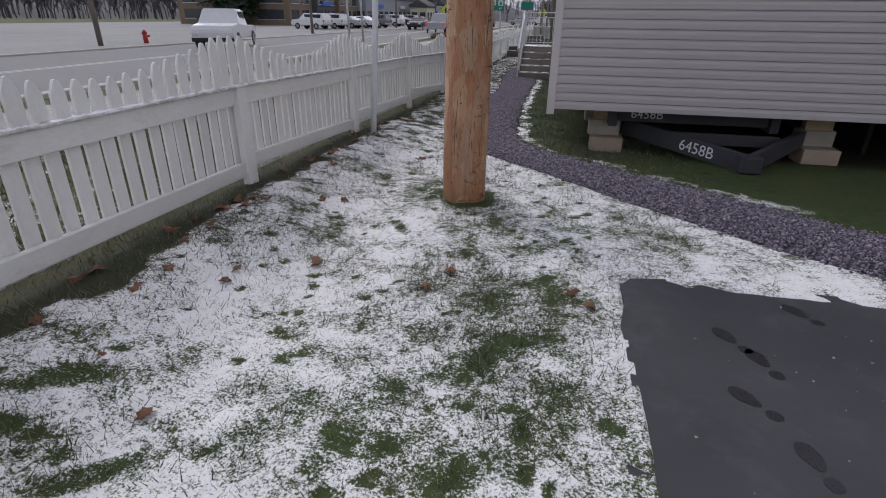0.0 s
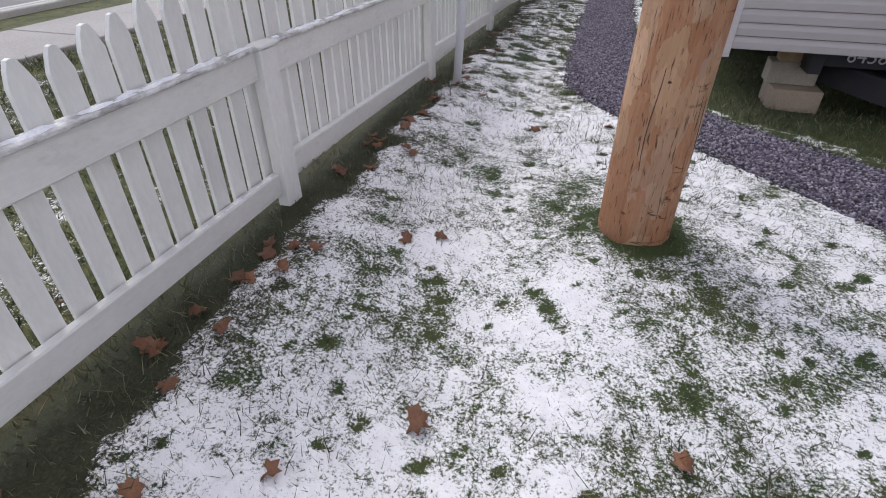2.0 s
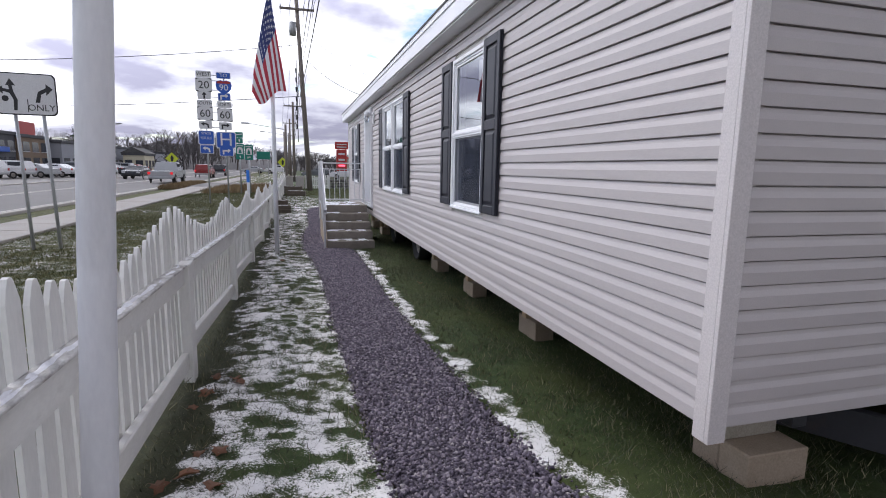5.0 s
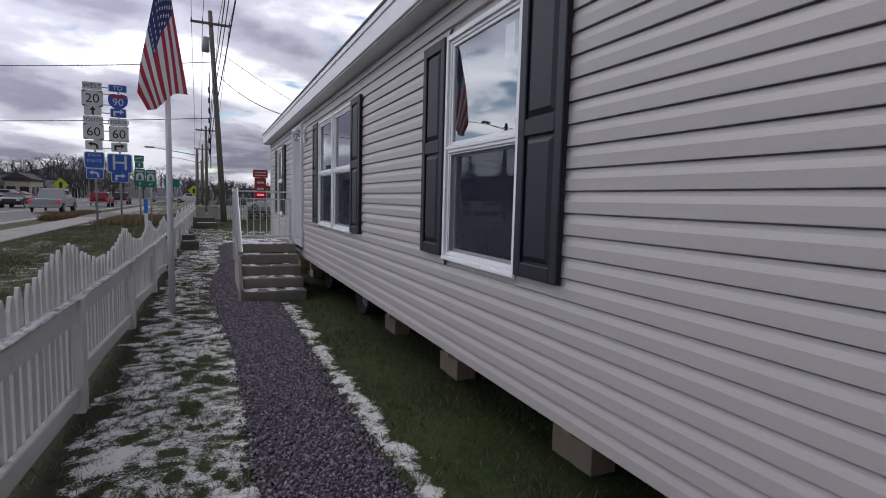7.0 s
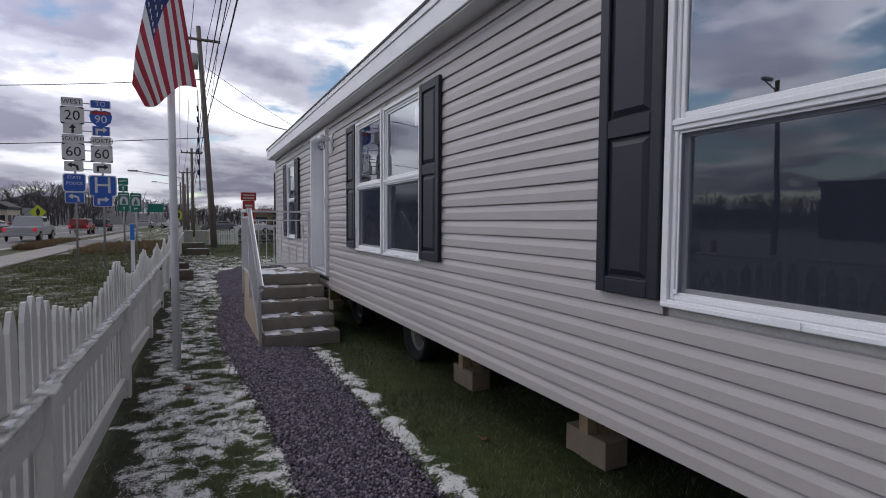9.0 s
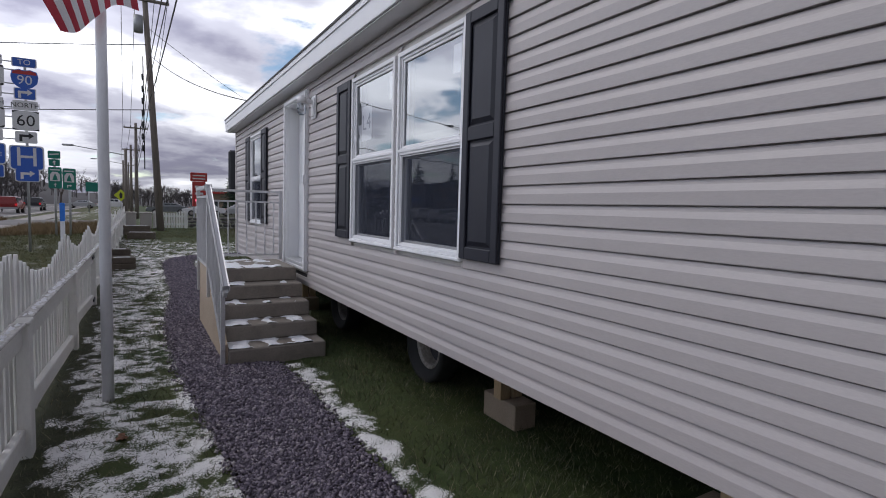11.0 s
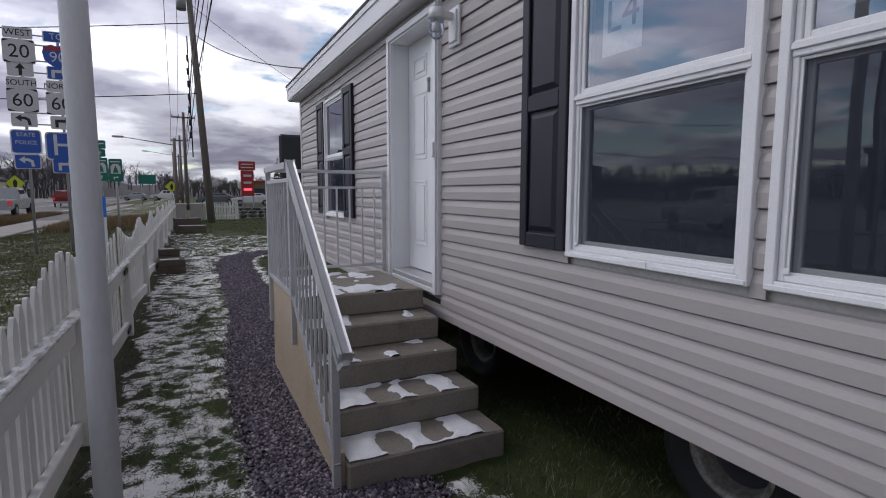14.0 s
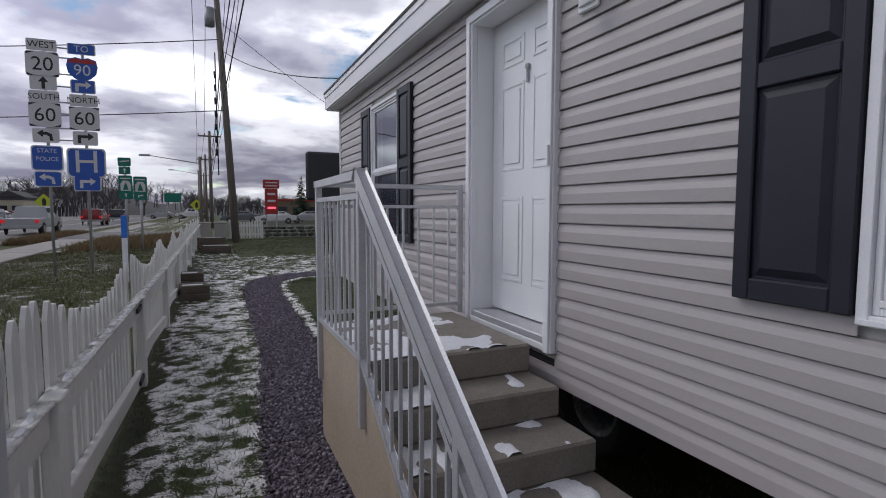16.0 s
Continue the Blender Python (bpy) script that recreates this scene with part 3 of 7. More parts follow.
def snow_cover(x, y, off, side):
    patch = vnoise(x, y, 1.7, 3, 9) * 0.30 + vnoise(x, y, 6.1, 41, 17) * 0.40 + vnoise(x, y, 13, 5, 77) * 0.30
    streak = vnoise(x * 0.9, y, 3.1, 90, 40) * 0.12 + vnoise(x * 0.8, y, 8.3, 13, 2) * 0.30 + vnoise(x * 0.9, y, 15, 31, 61) * 0.38 + vnoise(x, y, 26, 9, 19) * 0.20
    inside = sstep(-0.08, 0.08, x - np.interp(y, [1, 2.2, 3.2, 7, 10], [-2.36, -2.36, -2.41, -2.43, -2.50]) + 0.22 * (vnoise(x, y, 5) - 0.5))
    lot = np.interp(y, [-5, 5.2, 7.0, 9.0, 14, 26, 28, 34], [0.68, 0.67, 0.55, 0.47, 0.50, 0.51, 0.46, 0.40])
    worn = 0.18 * np.exp(-((x + 0.2) ** 2 / 0.20 + (y - 2.5) ** 2 / 1.2)) + 0.05 * np.exp(-((x + 1.3) ** 2 / 0.3 + (y - 4.6) ** 2 / 1.5)) + 0.16 * np.exp(-((x + 0.25) ** 2 + (y - 3.6) ** 2) / 0.02)
    lot = lot - worn - 0.8 * np.exp(-((x - POLE[0] - 0.06) ** 2 + (y - POLE[1] + 0.08) ** 2) / (2 * 0.17 ** 2))
    left = np.where(side < 0, lot * inside, 0)
    edge = 0.59 * np.exp(-((off - 1.32) / 0.42) ** 2) * (y > 4.9) * (1 - 0.9 * sstep(15.45, 15.6, y) * (1 - sstep(17.9, 18.6, y)))
    edge = np.where(y < 7.0, 0.7 * edge, edge)
    right = np.where(side > 0, edge, 0)
    dens = np.where(x < -2.62, -0.4, left + right)
    near = np.interp(y, [5, 7.5], [0.0, 1.0])
    v = patch * (1 - near) + streak * near
    s = np.clip(0.5 + (1.1 + 1.1 * near) * (dens - v), 0, 1)
    s = s * np.where(off < 1.0, sstep(0.90, 1.06, off), 1)
    s = s - 0.5 * (1 - sstep(0.0, 0.35, s))
    fleck = 0.5 * vnoise(x, y, 4.6, 21, 8) + 0.5 * vnoise(x * 0.7, y, 10, 3, 50)
    lawn = np.clip(0.5 + 1.3 * (0.275 + 0.26 * (vnoise(x, y, 0.45, 3, 3) - 0.5) - fleck), -0.4, 0.52) - 0.3 * sstep(-3.4, -2.9, x) - 0.6 * sstep(7.6, 8.2, -x)
    s = np.where(x < -2.75, lawn, np.where((y > 33.0 + 3 * vnoise(x, y, 0.9, 4, 4)) | (x > 3.0), -0.6, s))
    for fx, fy, a, rx, ry in FOOTPRINTS:
        c, sn = math.cos(a), math.sin(a)
        u, w = (x - fx) * c + (y - fy) * sn, -(x - fx) * sn + (y - fy) * c
        s = s * (0.3 + 0.7 * sstep(0.65, 1.2, np.hypot(u / rx, w / ry)))
    # small melted holes
    for hx, hy, hr in HOLES:
        k = (np.abs(x - hx) < 2 * hr) & (np.abs(y - hy) < 2 * hr)
        if k.any():
            s[k] = s[k] * sstep(0.6, 1.3, np.hypot(x[k] - hx, y[k] - hy) / hr)
    return s


HR = random.Random(12)
HOLES = [(HR.uniform(-2.4, 0.3), HR.uniform(0.6, 6.6), HR.choice((0.018, 0.022, 0.028, 0.036))) for _ in range(240)]
FOOTPRINTS = [(-1.99, 1.60, 0.75, 0.21, 0.075), (-1.60, 1.25, 0.75, 0.18, 0.06), (-0.1, 1.87, 1.6, 0.14, 0.045), (-0.07, 1.62, 1.6, 0.06, 0.045),
              (-1.17, 3.75, 2.1, 0.15, 0.05), (-1.68, 4.95, 1.6, 0.12, 0.045), (-1.62, 4.70, 1.6, 0.055, 0.045), (-0.5, 2.9, 0.4, 0.05, 0.03), (-1.2, 2.1, 0.2, 0.04, 0.03)]
YY, XX = np.meshgrid(GY, GX, indexing="ij")
OFF, SIDE = np.full(XX.shape, 9.0), np.where(XX > -1.2, 1.0, -1.0)
near_path = (np.abs(XX) < 6) & (YY > -3) & (YY < 32)
OFF[near_path], SIDE[near_path] = path_offset(XX[near_path], YY[near_path])
SNOW = snow_cover(XX, YY, OFF, SIDE)
fine_zone = (XX > -2.8) & (XX < 2.0) & (YY > -1.4) & (YY < 24.2)
ZZ = ground_base(XX, YY)
ZZ = ZZ + np.where(fine_zone, 0.018 * (vnoise(XX, YY, 2.5, 7, 7) - 0.5) + 0.016 * (vnoise(XX, YY, 11, 2, 9) - 0.5) + 0.010 * np.clip(SNOW, 0, 1), 0) * sstep(0.95, 1.2, OFF)
far_out = np.hypot(XX, YY - 10)
ZZ = ZZ - 0.045 * sstep(1.02, 0.85, OFF) * near_path          # a shallow bed under the gravel
DRIVE = (XX > 0.42) & (YY < 3.27) & (XX < 9)
ZZ = np.where(DRIVE, np.minimum(ZZ, 0.17), ZZ)
ZZ = np.where((XX < -7.6) & (XX > -60), np.minimum(ZZ, 0.02), ZZ)
SOIL = np.clip(sstep(-2.16, -2.34, XX) * sstep(-3.0, -2.75, XX) * 0.6 + 0.6 * (SIDE > 0) * sstep(0.9, 2.2, XX) * (YY > 6.9) + (OFF < 1.03), 0, 1)


def build_ground():
    ny, nx = XX.shape
    idx = np.arange(ny * nx).reshape(ny, nx)
    quads = np.stack([idx[:-1, :-1], idx[:-1, 1:], idx[1:, 1:], idx[1:, :-1]], -1).reshape(-1, 4)
    co = np.stack([XX, YY, ZZ], -1).reshape(-1, 3)
    me = bpy.data.meshes.new("ground")
    me.vertices.add(len(co))
    me.vertices.foreach_set("co", co.ravel())
    me.loops.add(quads.size)
    me.loops.foreach_set("vertex_index", quads.ravel())
    me.polygons.add(len(quads))
    me.polygons.foreach_set("loop_start", np.arange(0, quads.size, 4))
    me.polygons.foreach_set("loop_total", np.full(len(quads), 4))
    me.update(calc_edges=True)
    me.validate()
    for nm, arr in (("snow", SNOW), ("soil", SOIL), ("dry", np.where(XX < -2.7, 0.85, 0.0))):
        at = me.attributes.new(nm, "FLOAT", "POINT")
        at.data.foreach_set("value", arr.ravel().astype(np.float32))
    me.polygons.foreach_set("use_smooth", [True] * len(me.polygons))
    me.materials.append(M["ground"])
    return tagged(new("ground", me), "winter lawn thinly dusted with patchy snow", "ground", kind="structure")


build_ground()


def ground_z(x, y):
    return float(ground_base(np.float64(x), np.float64(y)))


def soup(name, verts, tri, material, label, category, kind="stuff"):
    """Many small triangles as one object."""
    me = bpy.data.meshes.new(name)
    me.vertices.add(len(verts))
    me.vertices.foreach_set("co", np.asarray(verts, np.float32).ravel())
    tri = np.asarray(tri, np.int32)
    me.loops.add(tri.size)
    me.loops.foreach_set("vertex_index", tri.ravel())
    me.polygons.add(len(tri))
    me.polygons.foreach_set("loop_start", np.arange(0, tri.size, 3))
    me.polygons.foreach_set("loop_total", np.full(len(tri), 3))
    me.update(calc_edges=True)
    me.materials.append(material)
    return tagged(new(name, me), label, category, kind=kind)


def build_grass():
    rs = np.random.RandomState(3)
    n = 520000
    y = -1.0 + 27 * rs.rand(n) ** 1.35
    x = -3.6 + 5.0 * rs.rand(n)
    off, side = path_offset(x, y)
    s = snow_cover(x, y, off, side)
    drive = (x > 0.37) & (y < 3.30)
    steps = (x > -1.35) & (x < -0.25) & (y > 15.5) & (y < 17.9)
    under = x > 0.9
    keep = (off > 1.02) & ~drive & ~steps & ~(under & (rs.rand(n) < 0.6)) & (rs.rand(n) < np.clip(0.60 - 0.45 * s, 0.22, 0.55)) & ~((x < -2.75) & (rs.rand(n) < 0.5)) & ~((x > -2.75) & (x < -2.4) & (rs.rand(n) < 0.4))
    x, y, s = x[keep], y[keep], s[keep]
    n = len(x)
    z = ground_base(x, y) - 0.012
    h = 0.022 + 0.040 * rs.rand(n) ** 1.5 + 0.02 * (vnoise(x, y, 1.6) > 0.6)
    w = 0.0018 + 0.0024 * rs.rand(n)
    a, lean = rs.rand(n) * 6.283, (0.3 + 0.9 * rs.rand(n)) * h
    b = rs.rand(n) * 6.283
    v = np.zeros((n, 3, 3))
    v[:, 0] = np.stack([x - w * np.cos(a), y - w * np.sin(a), z], -1)
    v[:, 1] = np.stack([x + w * np.cos(a), y + w * np.sin(a), z], -1)
    v[:, 2] = np.stack([x + lean * np.cos(b), y + lean * np.sin(b), z + h], -1)
    soup("grass", v.reshape(-1, 3), np.arange(n * 3).reshape(-1, 3), M["blades"], "short winter grass blades poking through the snow", "grass")


def build_lawn_blades():
    """Coarser turf between the fence and the sidewalk."""
    rs = np.random.RandomState(8)
    n, far = 150000, 60000
    x, y = -7.6 + 4.75 * rs.rand(n), -1.0 + 38 * rs.rand(n) ** 1.15
    x, y = np.concatenate([x, -2.4 + 9 * rs.rand(far)]), np.concatenate([y, 25.5 + 16 * rs.rand(far)])
    keep = (x < -2.7) | (snow_cover(x, y, *path_offset(x, y)) < 0.3) & (path_offset(x, y)[0] > 1.05)
    x, y = x[keep], y[keep]
    n = len(x)
    z = ground_base(x, y) - 0.012
    h = (0.03 + 0.05 * rs.rand(n)) * (0.6 + 0.8 * vnoise(x, y, 1.4, 6, 1))
    w = 0.004 + 0.006 * rs.rand(n)
    a, b = rs.rand(n) * 6.283, rs.rand(n) * 6.283
    lean = (0.4 + rs.rand(n)) * h
    v = np.stack([np.stack([x - w * np.cos(a), y - w * np.sin(a), z], -1), np.stack([x + w * np.cos(a), y + w * np.sin(a), z], -1),
                  np.stack([x + lean * np.cos(b), y + lean * np.sin(b), z + h], -1)], 1)
    soup("grass", v.reshape(-1, 3), np.arange(n * 3).reshape(-1, 3), M["turf"], "rough olive winter turf beyond the fence and path", "grass")


build_grass()
build_lawn_blades()


def build_gravel():
    # the bed
    verts, faces, k = [], [], 13
    for i, (p, w) in enumerate(zip(PATH_S[:, :2], PATH_S[:, 2])):
        d = PATH_S[min(i + 1, len(PATH_S) - 1), :2] - PATH_S[max(i - 1, 0), :2]
        nrm = np.array([-d[1], d[0]]) / np.hypot(*d)
        for j in range(k):
            u = (j / (k - 1) * 2 - 1) * 1.04
            q = p + nrm * u * w / 2
            verts.append((q[0], q[1], ground_z(*q) + 0.002 + 0.02 * (1 - u * u) - 0.06 * float(sstep(0.80, 1.04, abs(u)))))
    for i in range(len(PATH_S) - 1):
        for j in range(k - 1):
            a = i * k + j
            faces.append((a, a + 1, a + k + 1, a + k))
    tagged(new("gravel_path", mesh_from("gravel_path", verts, faces, M["gravel"], True)), "purple-grey gravel footpath beside the house", "path", kind="structure")
    # the stones
    rs = np.random.RandomState(5)
    n = 95000
    seg = np.hypot(*np.diff(PATH_S[:, :2], axis=0).T) * PATH_S[:-1, 2] * np.interp(PATH_S[:-1, 1], [3, 14, 19, 27], [1.0, 1.0, 0.55, 0.3])
    i = rs.choice(len(seg), n, p=seg / seg.sum())
    t = rs.rand(n)[:, None]
    a, b = PATH_S[i], PATH_S[i + 1]
    c = a + (b - a) * t
    d = b[:, :2] - a[:, :2]
    nrm = np.stack([-d[:, 1], d[:, 0]], -1) / np.linalg.norm(d, axis=1)[:, None]
    u = (rs.rand(n) * 2 - 1) * (1.02 + 0.22 * rs.rand(n) ** 4)
    xy = c[:, :2] + nrm * (u * c[:, 2] / 2)[:, None]
    ok = ~((xy[:, 0] > -1.29) & (xy[:, 1] > 15.6) & (xy[:, 1] < 17.8))
    xy, u = xy[ok], u[ok]
    n = len(xy)
    z = ground_base(xy[:, 0], xy[:, 1]) + 0.006 + 0.02 * np.clip(1 - u * u, 0, 1)
    base = np.array([(1, 0, 0), (0, 1, 0), (-1, 0, 0), (0, -1, 0), (0, 0, 0.75), (0, 0, -0.6)], float)
    tri = np.array([(0, 1, 4), (1, 2, 4), (2, 3, 4), (3, 0, 4), (1, 0, 5), (2, 1, 5), (3, 2, 5), (0, 3, 5)])
    size = (0.0065 + 0.011 * rs.rand(n) ** 1.7)[:, None, None]
    v = base[None] * (0.7 + 0.6 * rs.rand(n, 6, 1)) * size
    th = rs.rand(n) * 6.283
    cs, sn = np.cos(th)[:, None], np.sin(th)[:, None]
    tilt = (rs.rand(n, 1) - 0.5) * 1.4
    x0, y0, z0 = v[..., 0], v[..., 1], v[..., 2]
    x1, z1 = x0 + tilt * z0, z0 - tilt * x0
    v = np.stack([x1 * cs - y0 * sn + xy[:, 0:1], x1 * sn + y0 * cs + xy[:, 1:2], z1 + z[:, None]], -1)
    soup("gravel", v.reshape(-1, 3), (np.arange(n)[:, None, None] * 6 + tri[None]).reshape(-1, 3), M["stones"], "loose crushed stone on the footpath", "gravel")


build_gravel()


def build_paving():
    # driveway with a slightly ragged edge
    rs = random.Random(2)
    edge = [(float(np.interp(-6 + 0.25 * k, [1.8, 2.9], [0.315, 0.385])) + 0.022 * rs.uniform(-1, 1), -6 + 0.25 * k) for k in range(37)] + [(0.40, 3.22), (0.47, 3.33)]
    edge += [(0.7 + 0.3 * k, 3.36 + 0.03 * rs.uniform(-1, 1)) for k in range(28)] + [(9.0, -6)]
    bm = bmesh.new()
    f = bm.faces.new([bm.verts.new((x, y, 0.208)) for x, y in edge])
    r = bmesh.ops.extrude_face_region(bm, geom=[f])
    for v in r["geom"]:
        if isinstance(v, bmesh.types.BMVert):
            v.co.z -= 0.08
    bmesh.ops.recalc_face_normals(bm, faces=bm.faces)
    tagged(part("driveway", bm, M["drive"]), "black asphalt driveway, damp and cracked", "driveway", kind="structure")
    # road, kerbs, far lot
    tagged(part("road", box(-21.5, -10.9, -200, 420, -0.1, 0.05), M["road"]), "worn grey asphalt road", "road", kind="structure")
    for name, x in (("kerb", -10.9), ("kerb", -21.7)):
        tagged(part(name, box(x, x + 0.2, -200, 420, -0.1, 0.13, 0.02), M["kerb"]), "low pale concrete kerb along the road", "kerb", kind="structure")
    for x, w in ((-11.5, 0.12), (-16.05, 0.12), (-16.35, 0.12)):
        tagged(part("road_line", box(x, x + w, -200, 420, 0.05, 0.055), M["line"]), "faded painted line on the road", "road line", kind="structure")
    tagged(part("far_lot", box(-75, -21.7, -200, 420, -0.1, 0.11), M["lot"]), "grey paved parking lots across the road", "lot", kind="structure")
    walk = thing("pavement", "pale concrete sidewalk slabs beside the road", "sidewalk", kind="structure")
    slab = mesh_from("slab", *slab_mesh(1.62, 1.48, 0.14), M["walk"])
    for k in range(60):
        ob = new("slab", slab)
        ob.parent = walk
        ob.matrix_basis = pose(-8.5, -2 + 1.5 * k, 0.06 + 0.004 * math.sin(k * 2.1))
    tagged(part("cross_street", box(-10.9, 60, 47.5, 56.5, -0.1, 0.14), M["road"]), "grey asphalt side street", "road", kind="structure")


def slab_mesh(w, l, h):
    b = 0.012
    v = [(-w / 2, -l / 2, -h / 2), (w / 2, -l / 2, -h / 2), (w / 2, l / 2, -h / 2), (-w / 2, l / 2, -h / 2),
         (-w / 2, -l / 2, h / 2 - b), (w / 2, -l / 2, h / 2 - b), (w / 2, l / 2, h / 2 - b), (-w / 2, l / 2, h / 2 - b),
         (-w / 2 + b, -l / 2 + b, h / 2), (w / 2 - b, -l / 2 + b, h / 2), (w / 2 - b, l / 2 - b, h / 2), (-w / 2 + b, l / 2 - b, h / 2)]
    f = [(0, 1, 5, 4), (1, 2, 6, 5), (2, 3, 7, 6), (3, 0, 4, 7), (4, 5, 9, 8), (5, 6, 10, 9), (6, 7, 11, 10), (7, 4, 8, 11), (8, 9, 10, 11), (3, 2, 1, 0)]
    return v, f


build_paving()

# ---- the house ----
WX, Y0, Y1, XE = -0.22, 6.87, 21.94, 7.9          # siding face, near end, far end, back
ZB, ZT, COURSE = 0.692, 3.12, 0.1018
house = thing("house", "long manufactured home with beige vinyl siding on blocks", "house", kind="structure")
OPENINGS = [(9.685, 10.645, 1.34, 2.86), (13.25, 14.22, 1.34, 2.86), (14.275, 15.225, 1.34, 2.86), (19.31, 20.27, 1.34, 2.86), (16.70, 17.755, 0.872, 3.045)]


def lap_profile(h):
    """Outline of one course, (out, up): lip, flat face, cove."""
    k = h / 0.1015
    return [(-0.012, 0.000), (0.013, 0.000), (0.0135, 0.004), (0.013, 0.052 * k), (0.009, 0.064 * k), (0.004, 0.078 * k), (0.001, h - 0.0065), (-0.012, h - 0.0055), (-0.012, h)]


def siding_course(parent, a, b, z, h, along):
    """One course from a to b; along 'y' on the long wall, 'x' on the end wall."""
    pr = lap_profile(h)
    v, f, n = [], [], len(pr)
    for s in (a, b):
        for o, u in pr:
            v.append((WX + 0.0135 - o, s, z + u) if along == "y" else (s, Y0 + 0.0135 - o, z + u))
    for k in range(n - 1):
        q = (k, k + 1, n + k + 1, n + k)
        f.append(q if along == "y" else q[::-1])
    ob = new("siding_course", mesh_from("siding_course", v, f, M["siding"]))
    ob.parent = parent
    return ob


def clear_spans(z0, z1):
    """Stretches of the long wall between z0 and z1 that no opening takes."""
    cuts = sorted((a, b) for a, b, c, d in OPENINGS if c < z1 - 0.02 and d > z0 + 0.02)
    at, out = Y0 + 0.085, []
    for a, b in cuts:
        if a - at > 0.01:
            out.append((at, a))
        at = b
    out.append((at, Y1 - 0.085))
    return out


def build_walls():
    # core of the long wall, in butted pieces round the openings
    bm = bmesh.new()
    zs = sorted({ZB, ZT, *(o[2] for o in OPENINGS), *(o[3] for o in OPENINGS)})
    for z0, z1 in zip(zs[:-1], zs[1:]):
        cuts = sorted((a, b) for a, b, c, d in OPENINGS if c < z1 - 1e-4 and d > z0 + 1e-4)
        at = Y0 + 0.02
        for a, b in cuts + [(Y1, Y1)]:
            if a - at > 1e-3:
                box_into(bm, WX + 0.027, WX + 0.13, at, a, z0, z1)
            at = b
    west = part("wall", bm, M["wall"], house, "long wall clad in horizontal beige vinyl siding")
    k = 0
    while ZB + k * COURSE < ZT - 0.01:
        z0 = ZB + k * COURSE
        h = min(COURSE, ZT - z0)
        for a, b in clear_spans(z0, z0 + h):
            siding_course(west, a, b, z0, h, "y")
        k += 1
    south = part("wall", box(WX + 0.131, XE, Y0 + 0.027, Y0 + 0.13, ZB, ZT), M["wall"], house, "end wall clad in horizontal vinyl siding")
    k = 0
    while ZB + k * COURSE < ZT - 0.01:
        siding_course(south, WX + 0.085, XE - 0.085, ZB + k * COURSE, COURSE, "x")
        k += 1
    part("wall", box(WX + 0.131, XE, Y1 - 0.13, Y1 - 0.016, ZB, ZT), M["siding"], house)
    part("wall", box(XE - 0.13, XE, Y0 + 0.131, Y1 - 0.131, ZB, ZT), M["siding"], house)
    # corner posts: L-shaped, hanging a little below the siding
    for x, y, sx, sy, low in ((WX, Y0, 1, 1, 0.625), (WX, Y1, 1, -1, 0.70), (XE, Y0, -1, 1, 0.66), (XE, Y1, -1, -1, 0.70)):
        bm = bmesh.new()
        xs, ys = sorted((x - sx * 0.006, x + sx * 0.085)), sorted((y - sy * 0.006, y + sy * 0.016))
        box_into(bm, *xs, *ys, low, ZT, 0.002)
        xs, ys = sorted((x - sx * 0.006, x + sx * 0.016)), sorted((y + sy * 0.016, y + sy * 0.085))
        box_into(bm, *xs, *ys, low, ZT, 0.002)
        part("corner_trim", bm, M["trim"], house, "pale vinyl corner trim")
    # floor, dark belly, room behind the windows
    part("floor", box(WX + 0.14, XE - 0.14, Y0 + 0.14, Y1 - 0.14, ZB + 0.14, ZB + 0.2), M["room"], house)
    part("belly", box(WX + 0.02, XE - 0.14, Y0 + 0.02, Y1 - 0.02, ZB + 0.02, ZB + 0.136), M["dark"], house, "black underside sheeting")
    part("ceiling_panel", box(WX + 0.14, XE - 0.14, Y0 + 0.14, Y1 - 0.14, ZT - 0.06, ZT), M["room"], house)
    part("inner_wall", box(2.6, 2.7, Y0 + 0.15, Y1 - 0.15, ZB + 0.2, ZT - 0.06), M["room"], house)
    # dark sheets added to shut out light, so the space below stays black
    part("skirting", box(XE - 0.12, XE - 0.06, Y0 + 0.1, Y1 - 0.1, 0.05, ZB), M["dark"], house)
    part("skirting", box(3.9, 3.96, Y0 + 1.2, Y1 - 0.1, 0.05, ZB + 0.02), M["dark"], house, "added dark sheet that keeps light out under the middle of the house")
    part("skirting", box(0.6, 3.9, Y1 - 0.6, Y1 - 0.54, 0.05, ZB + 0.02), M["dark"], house)


